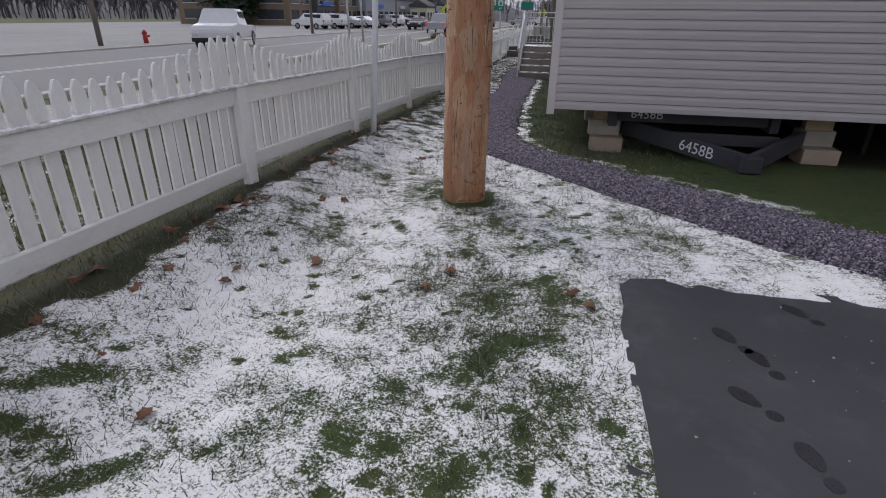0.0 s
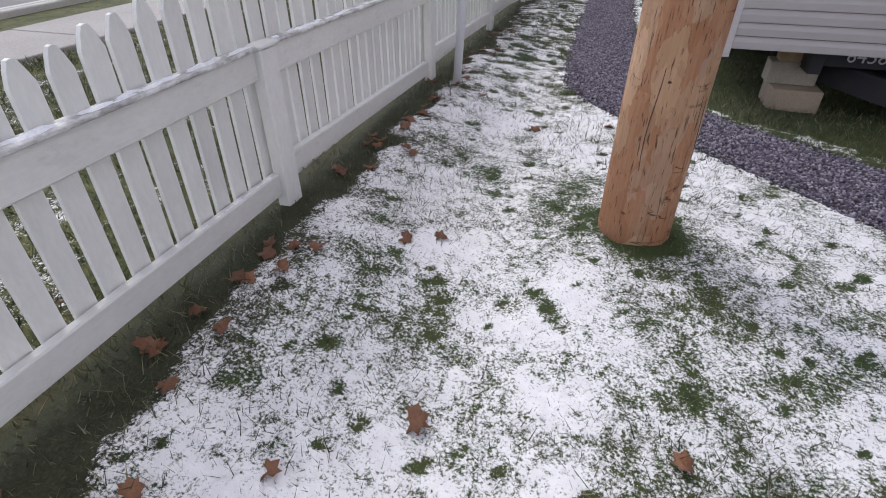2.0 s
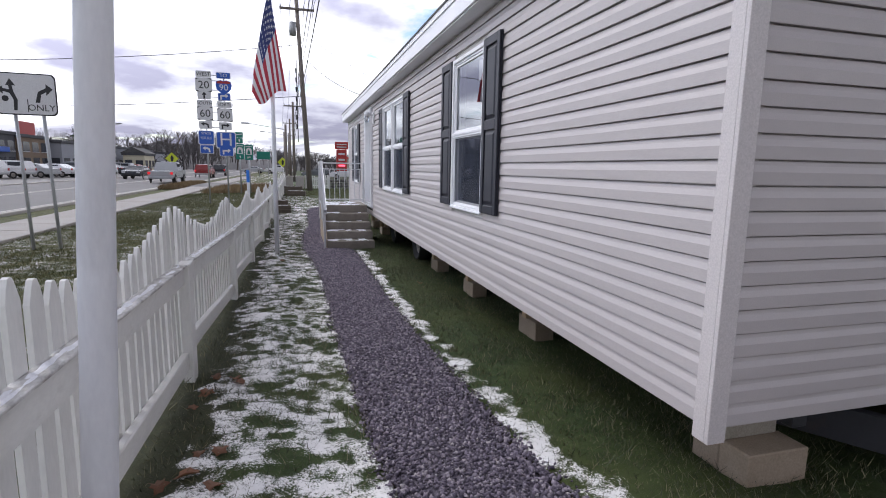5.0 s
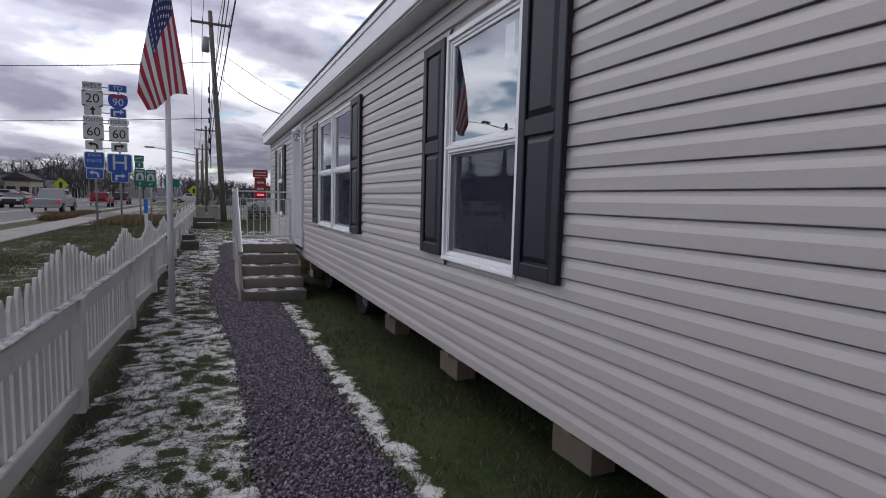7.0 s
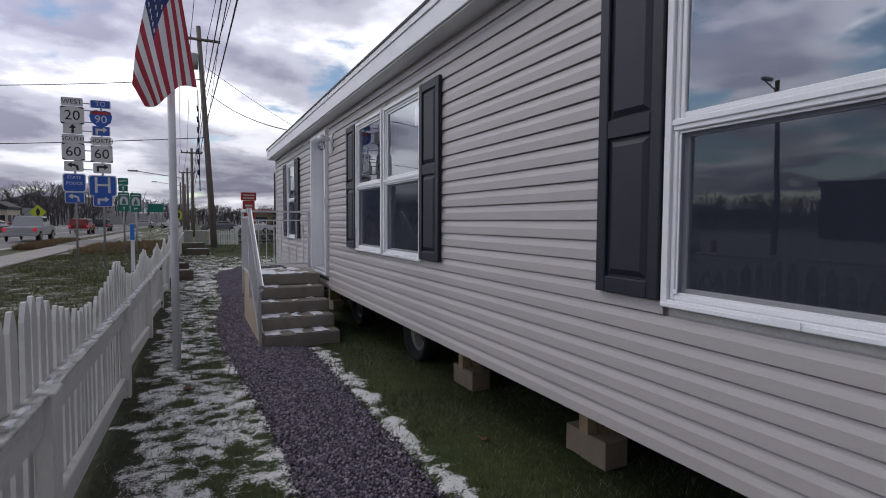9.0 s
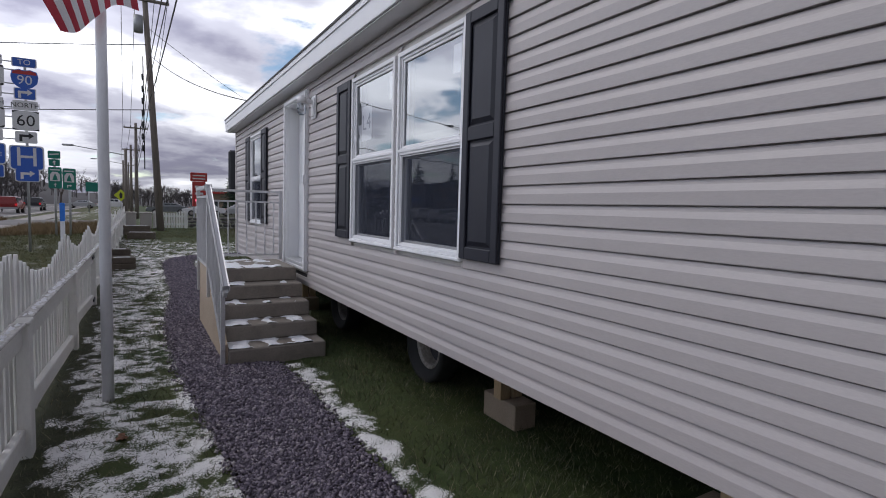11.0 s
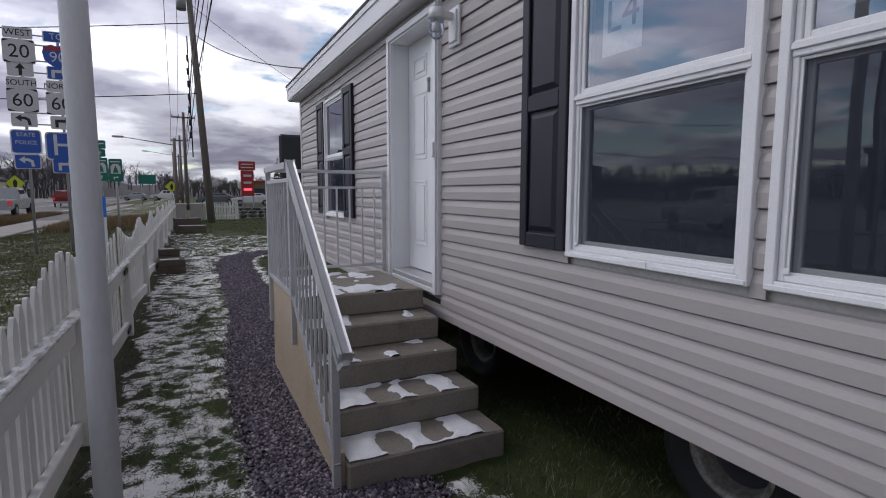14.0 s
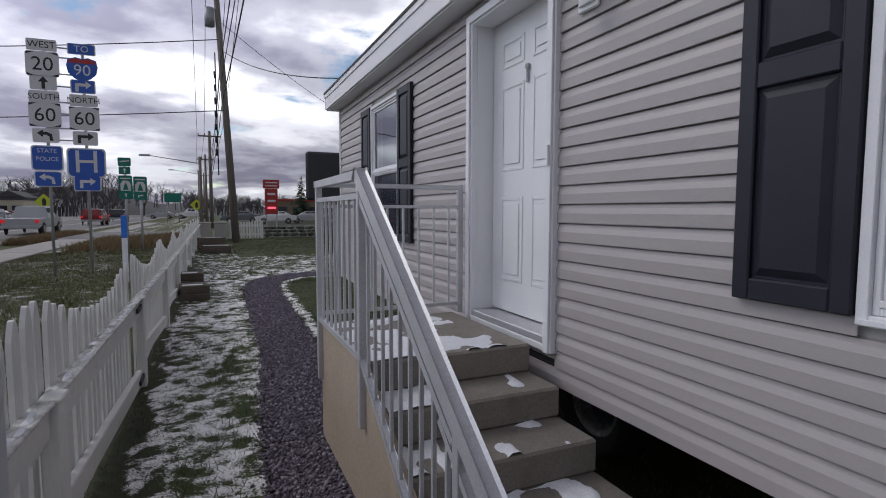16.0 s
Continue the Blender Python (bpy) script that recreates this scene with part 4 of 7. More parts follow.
def build_roof():
    ex, ey, zf0, zf1, ridge = WX - 0.17, 0.16, 3.135, 3.345, 4.45
    xm = (WX + XE) / 2
    ya, yb = Y0 - ey, Y1 + ey
    part("soffit", box(ex + 0.02, WX + 0.12, ya + 0.02, yb - 0.02, ZT + 0.003, ZT + 0.015), M["white"], house, "white soffit strip")
    bm = bmesh.new()
    box_into(bm, ex, ex + 0.02, ya, yb, zf0, zf1, 0.003)
    box_into(bm, ex - 0.012, ex - 0.0005, ya, yb, zf1 - 0.05, zf1 + 0.012, 0.002)
    part("fascia", bm, M["white"], house, "white fascia board along the eave")
    for y, d in ((ya, 1), (yb, -1)):
        bm = bmesh.new()
        y2 = y + 0.02 * d
        v = [(ex, y, zf0), (xm, y, ridge - 0.2), (xm, y, ridge), (ex, y, zf1)]
        a = [bm.verts.new(p) for p in v] + [bm.verts.new((p[0], y2, p[2])) for p in v]
        for q in ((0, 1, 2, 3), (7, 6, 5, 4), (0, 4, 5, 1), (1, 5, 6, 2), (2, 6, 7, 3), (3, 7, 4, 0)):
            bm.faces.new([a[i] for i in q])
        bmesh.ops.recalc_face_normals(bm, faces=bm.faces)
        part("rake_board", bm, M["white"], house, "white rake board")
        bm = bmesh.new()
        yg = (Y0 + 0.05) if d > 0 else (Y1 - 0.05)
        t = [(WX + 0.02, yg, ZT), (XE - 0.02, yg, ZT), (xm, yg, ridge - 0.15)]
        p = [bm.verts.new(q) for q in t] + [bm.verts.new((q[0], q[1] + 0.05 * d, q[2])) for q in t]
        for q in ((0, 1, 2), (5, 4, 3), (0, 3, 4, 1), (1, 4, 5, 2), (2, 5, 3, 0)):
            bm.faces.new([p[i] for i in q])
        bmesh.ops.recalc_face_normals(bm, faces=bm.faces)
        part("gable", bm, M["siding"], house)
    bm = bmesh.new()
    v = [(ex - 0.02, zf1 + 0.006), (xm, ridge + 0.01), (XE + 0.2, zf1 + 0.006), (XE + 0.2, zf1 + 0.03), (xm, ridge + 0.035), (ex - 0.02, zf1 + 0.03)]
    a = [bm.verts.new((x, ya - 0.02, z)) for x, z in v]
    b = [bm.verts.new((x, yb + 0.02, z)) for x, z in v]
    bm.faces.new(a)
    bm.faces.new(b[::-1])
    for i in range(6):
        j = (i + 1) % 6
        bm.faces.new((a[j], a[i], b[i], b[j]))
    bmesh.ops.recalc_face_normals(bm, faces=bm.faces)
    part("roof", bm, M["roof"], house, "dark shingle roof with a thin edge")


def frame_into(bm, y0, y1, z0, z1, w, x0, x1, bev=0.003):
    box_into(bm, x0, x1, y0, y0 + w, z0, z1, bev)
    box_into(bm, x0, x1, y1 - w, y1, z0, z1, bev)
    box_into(bm, x0, x1, y0 + w, y1 - w, z0, z0 + w, bev)
    box_into(bm, x0, x1, y0 + w, y1 - w, z1 - w, z1, bev)


def pane_quad(x, y0, y1, z0, z1):
    bm = bmesh.new()
    bm.faces.new([bm.verts.new(p) for p in ((x, y0, z0), (x, y0, z1), (x, y1, z1), (x, y1, z0))])
    return bm


def window(y0, y1, z0, z1, latch_at=0.5):
    """A white single-hung window with an insect screen over the lower sash."""
    bm = bmesh.new()
    frame_into(bm, y0, y1, z0, z1, 0.034, WX - 0.022, WX + 0.026)
    win = part("window", bm, M["white"], house, "white single-hung window, lower sash screened, dark inside")
    bm = bmesh.new()
    frame_into(bm, y0 + 0.035, y1 - 0.035, z0 + 0.035, z1 - 0.035, 0.022, WX - 0.006, WX + 0.06)
    part("window_frame", bm, M["white"], win)
    zm = (z0 + z1) / 2 + 0.028
    part("window_sill", box(WX - 0.03, WX - 0.0225, y0 + 0.006, y1 - 0.006, z0 + 0.004, z0 + 0.022, 0.002), M["white"], win)
    bm = bmesh.new()
    frame_into(bm, y0 + 0.057, y1 - 0.057, zm, z1 - 0.057, 0.022, WX + 0.002, WX + 0.03)
    part("upper_sash", bm, M["white"], win)
    bm = bmesh.new()
    box_into(bm, WX - 0.012, WX + 0.028, y0 + 0.036, y1 - 0.036, zm - 0.052, zm - 0.001, 0.004)
    box_into(bm, WX - 0.02, WX - 0.0125, y0 + 0.036, y1 - 0.036, zm - 0.03, zm - 0.008, 0.002)
    part("meeting_rail", bm, M["white"], win)
    bm = bmesh.new()
    frame_into(bm, y0 + 0.06, y1 - 0.06, z0 + 0.06, zm - 0.053, 0.022, WX + 0.03, WX + 0.055)
    part("lower_sash", bm, M["white"], win)
    p = part("pane", pane_quad(WX + 0.014, y0 + 0.078, y1 - 0.078, zm + 0.022, z1 - 0.079), M["glass"], win, "upper pane reflecting the cloudy sky")
    q = part("pane", pane_quad(WX + 0.042, y0 + 0.078, y1 - 0.078, z0 + 0.080, zm - 0.073), M["glass"], win, "lower pane behind the screen")
    p.visible_shadow = q.visible_shadow = False
    bm = bmesh.new()
    v = [bm.verts.new((WX + 0.006, y, z)) for y, z in ((y0 + 0.06, z0 + 0.06), (y0 + 0.06, zm - 0.053), (y1 - 0.06, zm - 0.053), (y1 - 0.06, z0 + 0.06))]
    bm.faces.new(v)
    s = part("insect_screen", bm, M["screen"], win, "dark insect screen")
    s.visible_shadow = False
    bm = bmesh.new()
    frame_into(bm, y0 + 0.057, y1 - 0.057, z0 + 0.057, zm - 0.053, 0.010, WX + 0.001, WX + 0.011, 0.001)
    part("screen_frame", bm, M["white"], win)
    yl = y0 + (y1 - y0) * latch_at
    part("latch", box(WX - 0.034, WX - 0.0305, yl - 0.05, yl + 0.05, z0 + 0.006, z0 + 0.034, 0.001), M["white"], win)
    part("weep_cover", box(WX - 0.012, WX - 0.006, y1 - 0.075, y1 - 0.055, z0 + 0.06, z0 + 0.08, 0.002), M["white"], win)


def shutter(y0, y1, z0, z1):
    """A raised-panel plastic shutter, two panels high."""
    base = part("shutter", box(WX - 0.016, WX - 0.001, y0, y1, z0, z1, 0.003), M["shutter"], house, "near-black raised-panel plastic shutter beside a window")
    st, zm = 0.062, 2.132
    for a, b in ((y0, y0 + st), (y1 - st, y1)):
        part("stile", box(WX - 0.034, WX - 0.0165, a, b, z0, z1, 0.005), M["shutter"], base)
    for a, b in ((z0, z0 + 0.075), (zm - 0.043, zm + 0.043), (z1 - 0.075, z1)):
        part("rail", box(WX - 0.0335, WX - 0.0165, y0 + st, y1 - st, a, b, 0.005), M["shutter"], base)
    for a, b in ((z0 + 0.075, zm - 0.043), (zm + 0.043, z1 - 0.075)):
        bm = bmesh.new()
        c, d, e = y0 + st + 0.012, y1 - st - 0.012, 0.028
        lo = [bm.verts.new((WX - 0.0165, y, z)) for y, z in ((c, a + 0.012), (c, b - 0.012), (d, b - 0.012), (d, a + 0.012))]
        hi = [bm.verts.new((WX - 0.0325, y, z)) for y, z in ((c + e, a + 0.012 + e), (c + e, b - 0.012 - e), (d - e, b - 0.012 - e), (d - e, a + 0.012 + e))]
        bm.faces.new(hi)
        for i in range(4):
            bm.faces.new((lo[i], lo[(i + 1) % 4], hi[(i + 1) % 4], hi[i]))
        bmesh.ops.recalc_face_normals(bm, faces=bm.faces)
        part("raised_panel", bm, M["shutter"], base)


def entry_door():
    y0, y1, z0, z1 = OPENINGS[4]
    bm = bmesh.new()
    for a, b, c, d in ((y0, y0 + 0.075, z0, z1), (y1 - 0.075, y1, z0, z1), (y0 + 0.075, y1 - 0.075, z1 - 0.075, z1), (y0 + 0.075, y1 - 0.075, z0, z0 + 0.04)):
        box_into(bm, WX - 0.03, WX + 0.016, a, b, c, d, 0.004)
    trim = part("door_frame", bm, M["white"], house, "white door casing with a deep jamb")
    bm = bmesh.new()
    for a, b, c, d in ((y0 + 0.01, y0 + 0.06, z0, z1 - 0.01), (y1 - 0.06, y1 - 0.01, z0, z1 - 0.01), (y0 + 0.06, y1 - 0.06, z1 - 0.06, z1 - 0.01)):
        box_into(bm, WX - 0.045, WX - 0.031, a, b, c, d, 0.003)
    part("storm_frame", bm, M["white"], trim)
    bm = bmesh.new()
    box_into(bm, WX + 0.0165, WX + 0.19, y0 + 0.02, y0 + 0.07, z0 + 0.04, z1 - 0.03)
    box_into(bm, WX + 0.0165, WX + 0.19, y1 - 0.07, y1 - 0.02, z0 + 0.04, z1 - 0.03)
    box_into(bm, WX + 0.0165, WX + 0.19, y0 + 0.07, y1 - 0.07, z1 - 0.07, z1 - 0.03)
    part("jamb", bm, M["white"], trim)
    part("threshold", box(WX - 0.025, WX + 0.19, y0 + 0.076, y1 - 0.076, z0 + 0.041, z0 + 0.085, 0.004), M["alu"], trim, "worn metal threshold")
    xd, a, b, c, d = WX + 0.15, y0 + 0.074, y1 - 0.074, z0 + 0.095, z1 - 0.074
    door = part("door", box(xd, xd + 0.045, a, b, c, d, 0.002), M["door"], house, "closed white six-panel steel entry door")
    w = b - a
    cols = ((a + 0.135 * w, a + 0.445 * w), (a + 0.555 * w, a + 0.865 * w))
    rows = ((c + 0.22, c + 0.80), (c + 0.98, c + 1.56), (c + 1.68, c + 1.86))
    for p, q in cols:
        for r, s in rows:
            bm = bmesh.new()
            frame_into(bm, p, q, r, s, 0.022, xd - 0.006, xd - 0.0005, 0.0025)
            box_into(bm, xd - 0.008, xd - 0.0005, p + 0.045, q - 0.045, r + 0.045, s - 0.045, 0.004)
            part("door_panel", bm, M["door"], door)
    bm = bmesh.new()
    ym = (a + b) / 2
    tube_into(bm, (xd - 0.02, ym, c + 1.63), (xd - 0.001, ym, c + 1.63), 0.018, 0.022)
    box_into(bm, xd - 0.02, xd - 0.002, ym - 0.008, ym + 0.008, c + 1.53, c + 1.64, 0.003)
    part("knocker", bm, M["galv"], door, "small metal door knocker")
    bm = bmesh.new()
    tube_into(bm, (xd - 0.05, a + 0.07, c + 0.93), (xd - 0.001, a + 0.07, c + 0.93), 0.028, 0.018, 14)
    part("door_knob", bm, M["alu"], door)
    part("catch", box(WX - 0.062, WX - 0.0455, y0 + 0.015, y0 + 0.04, z0 + 1.05, z0 + 1.16, 0.003), M["white"], trim)


def porch_lamp():
    y, z = 16.46, 2.79
    lamp = thing("wall_lamp", "white jelly-jar porch lamp mounted on the siding", "lamp")
    part("back_plate", box(WX - 0.02, WX - 0.0005, y - 0.075, y + 0.075, z - 0.13, z + 0.13, 0.006), M["white"], lamp)
    part("inner_plate", box(WX - 0.034, WX - 0.0205, y - 0.055, y + 0.055, z - 0.105, z + 0.105, 0.005), M["white"], lamp)
    part("arm", bar((WX - 0.03, y, z + 0.06), (WX - 0.16, y, z + 0.075), 0.05, 0.05, 0.008), M["white"], lamp)
    part("cap", tube((WX - 0.15, y, z + 0.03), (WX - 0.15, y, z + 0.10), 0.062, 0.050, 20), M["white"], lamp)
    bm = bmesh.new()
    for k, (r0, r1, za, zb) in enumerate(((0.050, 0.054, 0.029, -0.02), (0.054, 0.046, -0.02, -0.075), (0.046, 0.02, -0.075, -0.10))):
        tube_into(bm, (WX - 0.15, y, z + za), (WX - 0.15, y, z + zb), r0, r1, 18, caps=False)
    part("jar", bm, M["lamp_glass"], lamp, "clear ribbed glass jar")
    part("bulb", tube((WX - 0.15, y, z + 0.025), (WX - 0.15, y, z - 0.05), 0.016, 0.026, 12), M["paper"], lamp)


build_walls()
build_roof()
for (a, b, c, d), l in zip(OPENINGS[:4], (0.45, 0.55, 0.5, 0.5)):
    window(a, b, c, d, l)
for a, b in ((9.30, 9.68), (10.65, 11.03), (12.85, 13.245), (15.23, 15.615), (18.925, 19.305), (20.275, 20.655)):
    shutter(a, b, 1.365, 2.865)
entry_door()
porch_lamp()
paper = thing("paper_sign", "white paper with a printed lot number taped inside the glass", "sign")
part("sheet", box(WX + 0.019, WX + 0.0205, 14.82, 15.05, 2.27, 2.58), M["paper"], paper)
text_part("letters", "L4", 0.2, Matrix(((0, 0, -1, WX + 0.018), (-1, 0, 0, 14.935), (0, 1, 0, 2.43), (0, 0, 0, 1))), M["grey_ink"], paper, 0.0005)
for y in (9.83, 13.36, 14.36):
    st = thing("window_sticker", "pale paper sticker in the pane's upper corner", "sticker", group="window stickers")
    part("sheet", box(WX + 0.019, WX + 0.0205, y, y + 0.1, 2.56, 2.74), M["paper"], st)

# ---- under the house ----
def block_stack(x, y, courses, along_x, lumber, top=ZB + 0.02, mats=("block", "block_tan")):
    z = ground_z(x, y) + 0.002
    st = thing("block_pier", "concrete block pier with lumber shims under the house", "pier", group="piers under the house")
    for k in range(courses):
        bm = bmesh.new()
        w, d = (0.2, 0.1) if along_x else (0.1, 0.2)
        jx, jy = 0.02 * math.sin(7 * k + x), 0.02 * math.cos(5 * k + y)
        box_into(bm, x - w + jx, x + w + jx, y - d + jy, y + d + jy, z, z + 0.194, 0.006)
        part("block", bm, M[mats[k % 2]], st)
        z += 0.196
    if top - z > 0.02:
        if lumber:
            for s in (-0.06, 0.06):
                part("shim", box(x - 0.05 + s * (not along_x) - 0.01, x + 0.03 + s * (not along_x), y - 0.045 + s * along_x, y + 0.045 + s * along_x, z, top, 0.003), M["wood"], st)
        else:
            part("shim", box(x - 0.18, x + 0.18, y - 0.09, y + 0.09, z, top, 0.003), M["wood"], st)


def corner_pier(x, y):
    """Two blocks side by side, a third across them and a shim."""
    z = ground_z(x, y) + 0.002
    st = thing("block_pier", "tan concrete block pier at the house's corner", "pier", group="piers under the house")
    for k, (dx, dy, m) in enumerate(((0, -0.1, "block_tan"), (0.004, 0.1, "block_tan"))):
        bm = bmesh.new()
        box_into(bm, x - 0.2 + dx, x + 0.2 + dx, y + dy - 0.098, y + dy + 0.098, z, z + 0.194, 0.007)
        part("block", bm, M[m], st)
    bm = bmesh.new()
    box_into(bm, x - 0.235, x + 0.16, y - 0.03, y + 0.17, z + 0.196, z + 0.39, 0.007)
    part("block", bm, M["block"], st)
    part("shim", box(x - 0.18, x + 0.12, y - 0.01, y + 0.12, z + 0.391, ZB + 0.02, 0.003), M["wood"], st)


corner_pier(0.56, 7.37)
corner_pier(3.02, 7.30)
for y in (9.92, 11.78, 13.58):
    block_stack(0.47, y, 1, False, 1, mats=("block_tan", "block"))
for y in (18.6, 20.2):
    block_stack(0.36, y, 1, False, 1, mats=("block_tan", "block"))
frame_st = thing("chassis", "dark steel chassis beams under the house", "chassis")
for x in (0.55, 2.4):
    part("beam", box(x, x + 0.1, Y0 + 0.25, Y1 - 0.3, ZB - 0.22, ZB + 0.018, 0.004), M["steel"], frame_st)
part("cross_member", box(0.66, 2.39, Y0 + 0.3, Y0 + 0.4, ZB - 0.16, ZB + 0.018, 0.004), M["steel"], frame_st)


def hitch():
    h = thing("towing_hitch", "black A-frame towing hitch lying on the grass, lettered in white", "hitch")
    z0 = ground_z(1.6, 6.6)
    tip = Vector((1.95, 6.2, z0 + 0.10))
    for q in ((0.75, 7.55), (3.0, 7.5)):
        a, b = tip, Vector((q[0], q[1], z0 + 0.22))
        part("drawbar", bar(a, b, 0.07, 0.20, 0.005), M["steel"], h)
    part("brace", bar((1.22, 7.0, z0 + 0.2), (2.48, 6.98, z0 + 0.2), 0.05, 0.12, 0.004), M["steel"], h)
    part("coupler", box(1.84, 2.06, 6.08, 6.28, z0 + 0.03, z0 + 0.2, 0.012), M["steel"], h)
    part("foot", box(1.91, 1.99, 6.14, 6.22, z0 - 0.004, z0 + 0.03, 0.004), M["steel"], h)
    d = Vector((0.75, 7.55, z0 + 0.22)) - tip
    d.normalize()
    nrm = Vector((-d.y, d.x, 0)).normalized()
    nrm = -nrm if nrm.y > 0 else nrm
    up = nrm.cross(-d)
    p = tip + d * 0.62 + nrm * 0.038
    m = Matrix((-d, up, nrm)).transposed().to_4x4()
    m.translation = p
    text_part("lettering", "6458B", 0.18, m, M["sign_white"], h, 0.001)
    text_part("lettering", "6458B", 0.15, Matrix(((1, 0, 0, 1.0), (0, 0, -1, Y0 + 0.296), (0, 1, 0, ZB - 0.07), (0, 0, 0, 1))), M["sign_white"], frame_st, 0.001)


hitch()


def axle_wheel(y):
    z = ground_z(0.5, y)
    r = 0.35
    w = thing("trailer_wheel", "old trailer tyre with a pale steel rim under the house", "wheel", group="trailer wheels")
    bm = bmesh.new()
    prof = [(0.22, 0.05), (0.30, 0.105), (0.337, 0.11), (r, 0.085), (r, -0.085), (0.337, -0.11), (0.30, -0.105), (0.22, -0.05)]
    n = 36
    ring = [[bm.verts.new((0.42 - px, y + pr * math.cos(2 * math.pi * k / n), z + r + pr * math.sin(2 * math.pi * k / n))) for pr, px in prof] for k in range(n)]
    for k in range(n):
        for j in range(len(prof) - 1):
            bm.faces.new((ring[k][j], ring[k][j + 1], ring[(k + 1) % n][j + 1], ring[(k + 1) % n][j])).smooth = True
    bmesh.ops.recalc_face_normals(bm, faces=bm.faces)
    part("tyre", bm, M["tyre"], w)
    bm = bmesh.new()
    for name, mat, prof in (("rim", "rim", [(0.225, 0.055), (0.205, 0.062), (0.185, 0.03), (0.17, -0.05)]), ("hub", "steel", [(0.17, -0.05), (0.10, -0.075), (0.075, -0.02), (0.012, -0.015)])):
        bm = bmesh.new()
        ring = [[bm.verts.new((0.42 - px, y + pr * math.cos(2 * math.pi * k / n), z + r + pr * math.sin(2 * math.pi * k / n))) for pr, px in prof] for k in range(n)]
        for k in range(n):
            for j in range(len(prof) - 1):
                bm.faces.new((ring[k][j], ring[k][j + 1], ring[(k + 1) % n][j + 1], ring[(k + 1) % n][j])).smooth = True
        if name == "hub":
            bm.faces.new([ring[k][-1] for k in range(n)])
        bmesh.ops.recalc_face_normals(bm, faces=bm.faces)
        part(name, bm, M[mat], w)
    part("axle", tube((0.45, y, z + r), (2.5, y, z + r), 0.04), M["steel"], w)


for y in (14.70, 17.05):
    axle_wheel(y)


# ---- front steps ----
def build_steps():
    st = thing("front_steps", "precast concrete steps with trodden snow at the front door", "steps")
    zg, rise = 0.13, 0.159
    fronts = [15.60, 15.90, 16.20, 16.49, 16.77]
    xl, xr, back = -1.27, -0.335, 17.80
    for k, y in enumerate(fronts):
        top = zg + rise * (k + 1)
        low = top - rise - (0.05 if k == 0 else 0.0)
        bm = bmesh.new()
        box_into(bm, xl, xr, y, back if k == 4 else fronts[k + 1] + 0.04, low + (0.001 if k else 0), top, 0.012)
        part("step" if k < 4 else "landing", bm, M["concrete"], st)
    # tan cheek with a sloping top
    bm = bmesh.new()
    pts = [(15.66, 0.08), (15.66, zg + 0.20)] + [(fronts[4] + 0.02, zg + rise * 5 + 0.01), (back, zg + rise * 5 + 0.01), (back, 0.08)]
    a = [bm.verts.new((xl - 0.035, y, z)) for y, z in pts]
    b = [bm.verts.new((xl - 0.001, y, z)) for y, z in pts]
    bm.faces.new(a)
    bm.faces.new(b[::-1])
    for i in range(len(pts)):
        j = (i + 1) % len(pts)
        bm.faces.new((a[j], a[i], b[i], b[j]))
    bmesh.ops.recalc_face_normals(bm, faces=bm.faces)
    part("cheek", bm, M["concrete_side"], st, "tan concrete side wall of the steps")
    part("support", box(xl + 0.02, xr - 0.02, 16.85, back - 0.02, 0.08, zg + rise * 4 - 0.002), M["concrete"], st)
    part("riser_core", box(xl + 0.02, xr - 0.02, 16.24, 16.84, 0.08, zg + rise * 2 - 0.002), M["concrete"], st)
    # snow left on the treads, broken by footprints
    rs = np.random.RandomState(11)
    for k, y in enumerate(fronts):
        top = zg + rise * (k + 1)
        y1 = back - 0.02 if k == 4 else fronts[k + 1] - 0.005
        nx, ny = 46, 14 if k < 4 else 44
        xs, ys = np.linspace(xl + 0.01, xr - 0.01, nx), np.linspace(y + 0.012, y1, ny)
        Xs, Ys = np.meshgrid(xs, ys)
        d = vnoise(Xs, Ys, 5, 3 * k, 8) * 0.5 + vnoise(Xs, Ys, 13, 9 * k, 3) * 0.5
        cover = 0.66 - (0.24 if k > 1 else 0) + 0.25 * np.exp(-((Xs - xl) / 0.22) ** 2) * (1 if k < 4 else 0.4)
        for fx in (-0.98 + 0.04 * k, -0.72 + 0.03 * k):
            cover = cover - 0.5 * np.exp(-((Xs - fx) / 0.085) ** 4 - ((Ys - (y + y1) / 2) / 0.16) ** 4)
        cover = cover - 0.6 * sstep(-0.52, -0.40, Xs)
        hgt = 0.017 * sstep(-0.02, 0.16, cover - d + 0.12) + 0.012 * (vnoise(Xs, Ys, 24, k, 1) - 0.5) * (cover > d)
        verts = np.stack([Xs, Ys, top - 0.006 + hgt], -1).reshape(-1, 3)
        faces = [(j * nx + i, j * nx + i + 1, (j + 1) * nx + i + 1, (j + 1) * nx + i) for j in range(ny - 1) for i in range(nx - 1)
                 if hgt[j, i] + hgt[j + 1, i] + hgt[j, i + 1] + hgt[j + 1, i + 1] > 0.010]
        ob = new("snow_patch", mesh_from("snow_patch", verts, faces, M["snow"], True))
        tagged(ob, "trodden snow with boot prints on the concrete steps", "snow", group="snow on the steps", kind="stuff")


